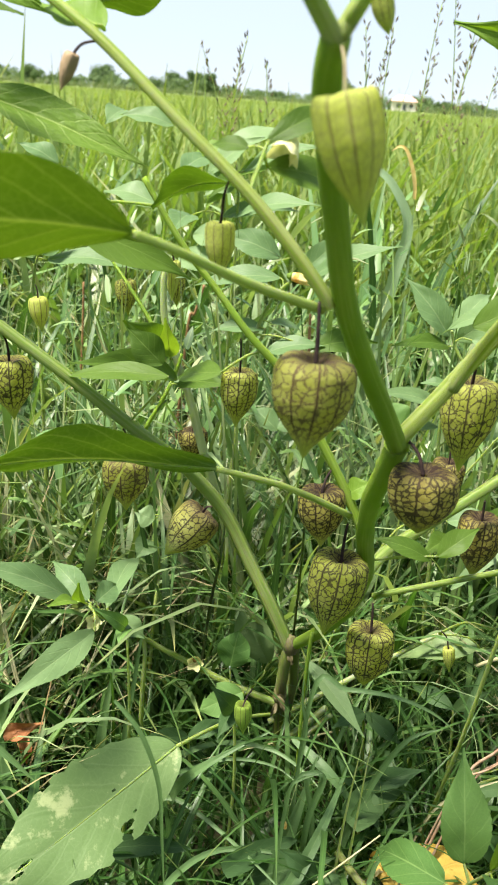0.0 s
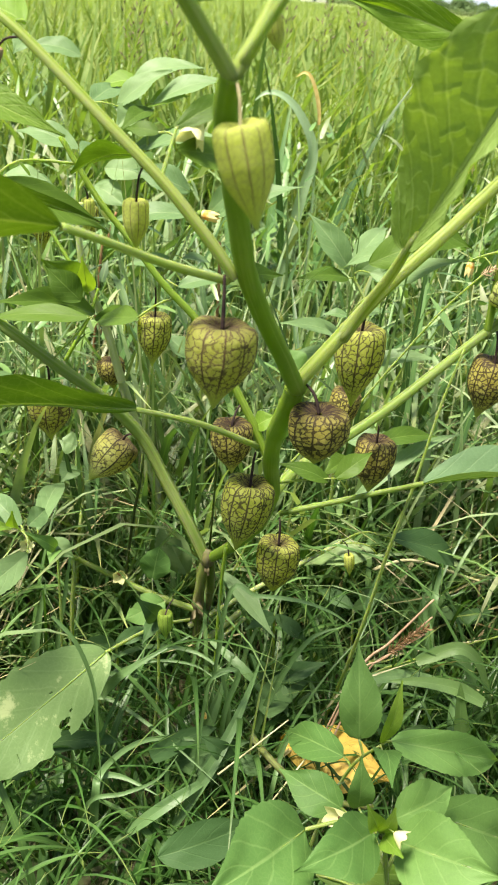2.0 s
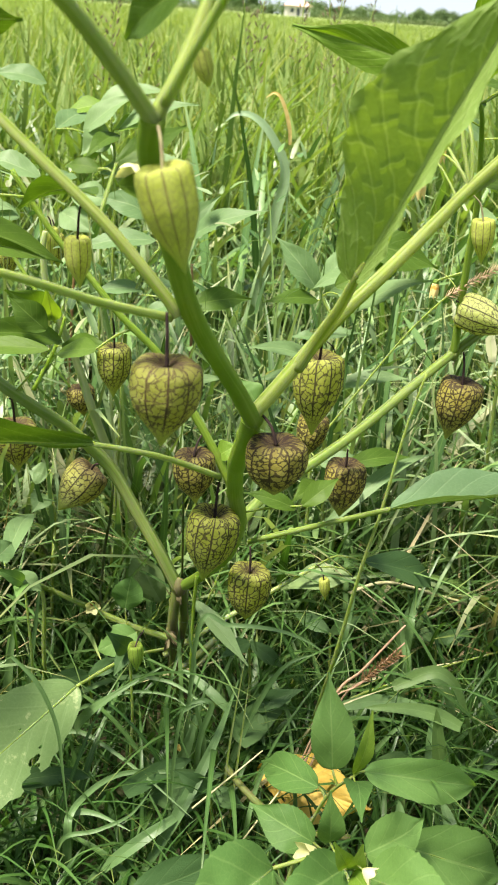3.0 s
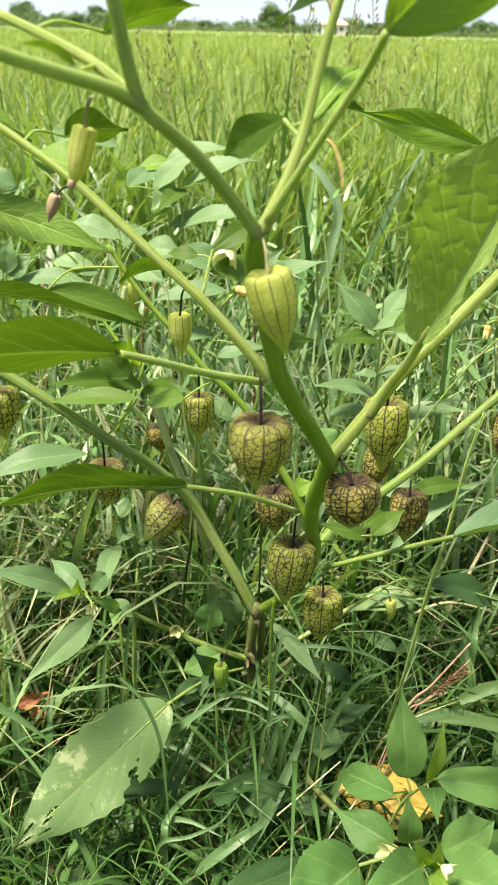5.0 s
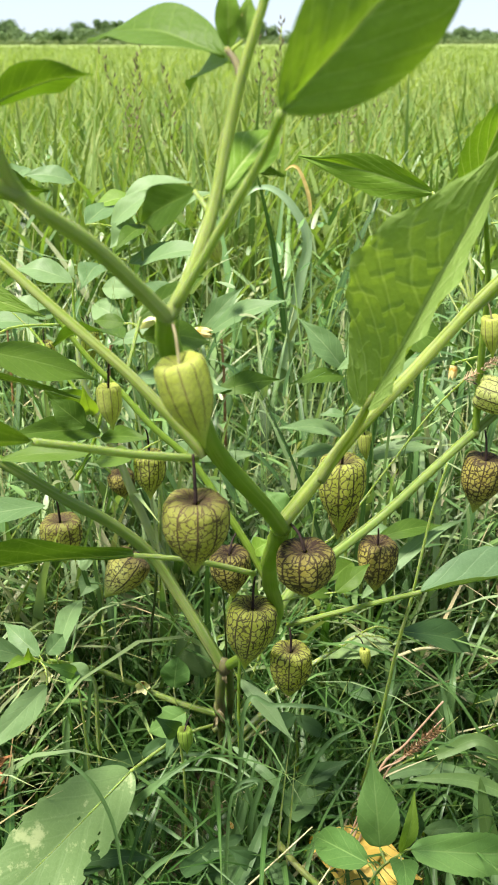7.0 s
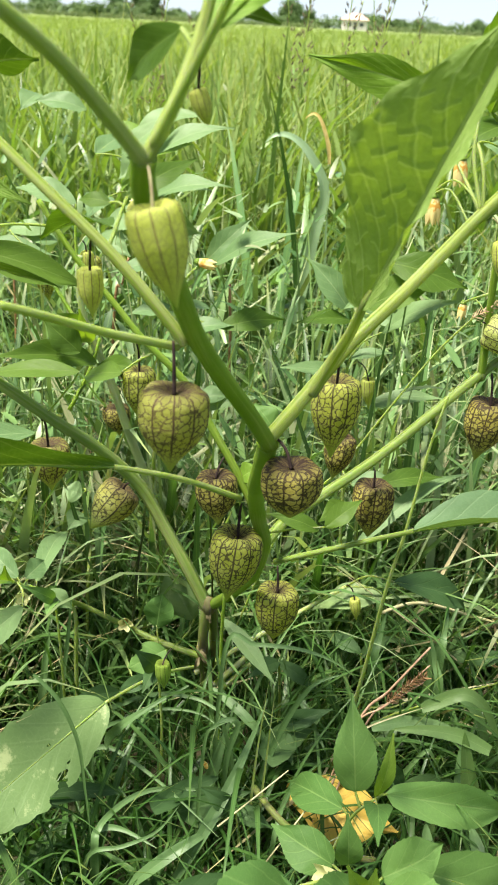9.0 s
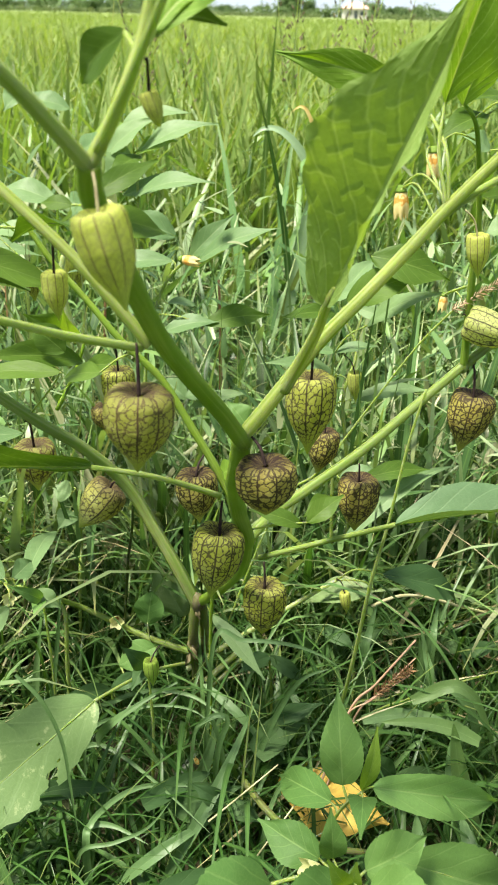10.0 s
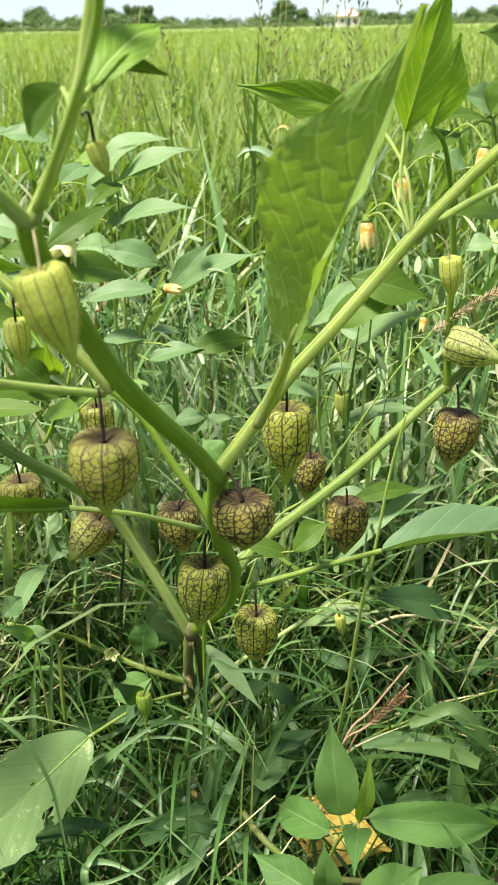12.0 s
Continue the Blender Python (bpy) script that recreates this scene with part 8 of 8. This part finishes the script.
leaf(weed, (0.0976, -0.11, 0.0829), (0.1337, -0.11, 0.1), 0.01175, (0.1, -0.7, 0.65), M_LEAF_DULL, seed=191, bend=0.12, fold=0.2, rib=0.7)
leaf(weed, (0.0976, -0.11, 0.0829), (0.082, -0.11, 0.1035), 0.009029, (-0.1, -0.7, 0.65), M_LEAF_DULL, seed=192, bend=0.12, fold=0.2, rib=0.7)
leaf(weed, (0.0976, -0.11, 0.0829), (0.109, -0.13, 0.0704), 0.01259, (0.1, -0.7, 0.65), M_LEAF_DULL, seed=193, bend=0.12, fold=0.2, rib=0.7)
weed = thing("low_weed", (0.1783, -0.14, 0.012), "small low weed with dull bluish leaves in the grass", "weed", "low weeds")
tube("stem", [(0.1783, -0.14, 0.008), (0.1813, -0.14, 0.04061), (0.1783, -0.14, 0.06768)], 0.0012, 0.0008, M_PETIOLE, weed, sides=6)
leaf(weed, (0.1783, -0.14, 0.0677), (0.1563, -0.14, 0.0882), 0.01306, (-0.1, -0.7, 0.65), M_LEAF_DULL, seed=194, bend=0.12, fold=0.2, rib=0.7)
leaf(weed, (0.1783, -0.14, 0.0677), (0.2129, -0.14, 0.0721), 0.01094, (0.1, -0.7, 0.65), M_LEAF_DULL, seed=195, bend=0.12, fold=0.2, rib=0.7)
leaf(weed, (0.1783, -0.14, 0.0677), (0.2375, -0.14, 0.0563), 0.01012, (0.1, -0.7, 0.65), M_LEAF_DULL, seed=196, bend=0.12, fold=0.2, rib=0.7)
weed = thing("low_weed", (-0.04004, -0.12, 0.012), "small low weed with dull bluish leaves in the grass", "weed", "low weeds")
tube("stem", [(-0.04004, -0.12, 0.008), (-0.03704, -0.12, 0.1085), (-0.04004, -0.12, 0.1808)], 0.0012, 0.0008, M_PETIOLE, weed, sides=6)
leaf(weed, (-0.04, -0.12, 0.1808), (-0.0546, -0.14, 0.2038), 0.007358, (-0.1, -0.7, 0.65), M_LEAF_SPROUT, seed=197, bend=0.12, fold=0.2, rib=0.7)
leaf(weed, (-0.04, -0.12, 0.1808), (-0.041, -0.14, 0.1829), 0.007002, (-0.1, -0.7, 0.65), M_LEAF_SPROUT, seed=198, bend=0.12, fold=0.2, rib=0.7)
weed = thing("low_weed", (0.1581, -0.05, 0.012), "small low weed with dull bluish leaves in the grass", "weed", "low weeds")
tube("stem", [(0.1581, -0.05, 0.008), (0.1611, -0.05, 0.06061), (0.1581, -0.05, 0.101)], 0.0012, 0.0008, M_PETIOLE, weed, sides=6)
leaf(weed, (0.1581, -0.05, 0.101), (0.1333, -0.03, 0.1026), 0.009924, (-0.1, -0.7, 0.65), M_LEAF_DULL, seed=199, bend=0.12, fold=0.2, rib=0.7)
leaf(weed, (0.1581, -0.05, 0.101), (0.1792, -0.05, 0.1164), 0.00877, (0.1, -0.7, 0.65), M_LEAF_DULL, seed=200, bend=0.12, fold=0.2, rib=0.7)
weed = thing("low_weed", (0.09848, -0.08, 0.012), "small low weed with dull bluish leaves in the grass", "weed", "low weeds")
tube("stem", [(0.09848, -0.08, 0.008), (0.1015, -0.08, 0.0681), (0.09848, -0.08, 0.1135)], 0.0012, 0.0008, M_PETIOLE, weed, sides=6)
leaf(weed, (0.0985, -0.08, 0.1135), (0.0781, -0.1, 0.1148), 0.01009, (-0.1, -0.7, 0.65), M_LEAF_DULL, seed=201, bend=0.12, fold=0.2, rib=0.7)
leaf(weed, (0.0985, -0.08, 0.1135), (0.1234, -0.08, 0.0924), 0.009376, (0.1, -0.7, 0.65), M_LEAF_DULL, seed=202, bend=0.12, fold=0.2, rib=0.7)
weed = thing("low_weed", (0.2452, -0.02, 0.012), "small low weed with dull bluish leaves in the grass", "weed", "low weeds")
tube("stem", [(0.2452, -0.02, 0.008), (0.2482, -0.02, 0.0444), (0.2452, -0.02, 0.07399)], 0.0012, 0.0008, M_PETIOLE, weed, sides=6)
leaf(weed, (0.2452, -0.02, 0.074), (0.2163, 0, 0.0765), 0.01048, (-0.1, -0.7, 0.65), M_LEAF_DULL, seed=203, bend=0.12, fold=0.2, rib=0.7)
leaf(weed, (0.2452, -0.02, 0.074), (0.2718, -0.02, 0.0847), 0.01032, (0.1, -0.7, 0.65), M_LEAF_DULL, seed=204, bend=0.12, fold=0.2, rib=0.7)
weed = thing("low_weed", (0.136, -0.03, 0.012), "small low weed with dull bluish leaves in the grass", "weed", "low weeds")
tube("stem", [(0.136, -0.03, 0.008), (0.139, -0.03, 0.04414), (0.136, -0.03, 0.07357)], 0.0012, 0.0008, M_PETIOLE, weed, sides=6)
leaf(weed, (0.136, -0.03, 0.0736), (0.1179, -0.03, 0.1014), 0.01015, (-0.1, -0.7, 0.65), M_LEAF_DULL, seed=205, bend=0.12, fold=0.2, rib=0.7)
leaf(weed, (0.136, -0.03, 0.0736), (0.1582, -0.03, 0.0952), 0.009148, (0.1, -0.7, 0.65), M_LEAF_DULL, seed=206, bend=0.12, fold=0.2, rib=0.7)
weed = thing("low_weed", (0.07298, -0.17, 0.012), "small low weed with dull bluish leaves in the grass", "weed", "low weeds")
tube("stem", [(0.07298, -0.17, 0.008), (0.07598, -0.17, 0.04368), (0.07298, -0.17, 0.0728)], 0.0012, 0.0008, M_PETIOLE, weed, sides=6)
leaf(weed, (0.073, -0.17, 0.0728), (0.0514, -0.17, 0.0879), 0.01037, (-0.1, -0.7, 0.65), M_LEAF_DULL, seed=207, bend=0.12, fold=0.2, rib=0.7)
leaf(weed, (0.073, -0.17, 0.0728), (0.095, -0.18, 0.0682), 0.01035, (0.1, -0.7, 0.65), M_LEAF_DULL, seed=208, bend=0.12, fold=0.2, rib=0.7)
petals(weed_h, (0.0546, -0.15, 0.0844), (-0.2, -0.4, 0.9), 0.0065, M_PETAL, label="small orange and cream bud", flare=0.12)
tube("runner", [(0.0832, -0.16, 0.0803), (0.0964, -0.18, 0.0785), (0.1124, -0.19, 0.0713), (0.1312, -0.2, 0.0711), (0.1537, -0.2, 0.0676)], 0.0022, 0.0018, M_STEM_BASE, sprout_b, "brownish creeping stem", sides=8)


def far_edge():
    # degrees off the field's axis, height, spread
    for i, (o, h, s) in enumerate([(-15.5, 5.5, 7), (-13.9, 4.0, 6), (-12.0, 8.0, 9), (-10.3, 4.0, 7), (-8.7, 4.2, 7), (-7.9, 7.0, 7), (-6.7, 8.5, 8), (-5.6, 7.5, 7), (-4.4, 3.4, 7), (-3.0, 3.0, 6),
                                   (-1.6, 3.0, 6), (2.2, 8.0, 12), (3.3, 4.0, 6), (6.9, 5.0, 9), (7.9, 4.2, 7), (9.4, 3.6, 7), (10.8, 3.2, 7), (12.4, 4.0, 8), (14.0, 5.0, 9), (15.6, 4.4, 8), (18, 6, 9), (-18, 6, 9), (-21, 7, 9), (21, 6, 9)]):
        far_tree(ray_x(o), FAR + (i * 7) % 23, h * 0.95, s * 0.95, i, label="dark rounded tree far across the field" if h > 6 else "low bushy tree on the far field edge")
    far_house(ray_x(5.25), FAR - 20)
    far_scrub(ray_x(-26), ray_x(-4.5), FAR + 6, 5.6, 4, "haze-paled grey-green belt of low trees behind the far field", M_WOODS_HAZED, "far_woods")
    far_scrub(ray_x(-4.5), ray_x(4.0), FAR + 6, 4.2, 5, "low dark belt of trees behind the far field", M_WOODS_HAZED, "far_woods")
    far_scrub(ray_x(4.0), ray_x(26), FAR + 6, 4.6, 6, "uneven belt of trees behind the far field", M_WOODS_HAZED, "far_woods")
    far_scrub(ray_x(-24), ray_x(-3.5), FAR - 12, 1.9, 1, "straw-coloured scrub along the far field edge")
    far_scrub(ray_x(-3.5), ray_x(3.6), FAR - 8, 1.6, 2, "low scrub along the far field edge")
    far_scrub(ray_x(6.6), ray_x(24), FAR - 8, 1.7, 3, "greenish scrub along the far field edge")


far_edge()
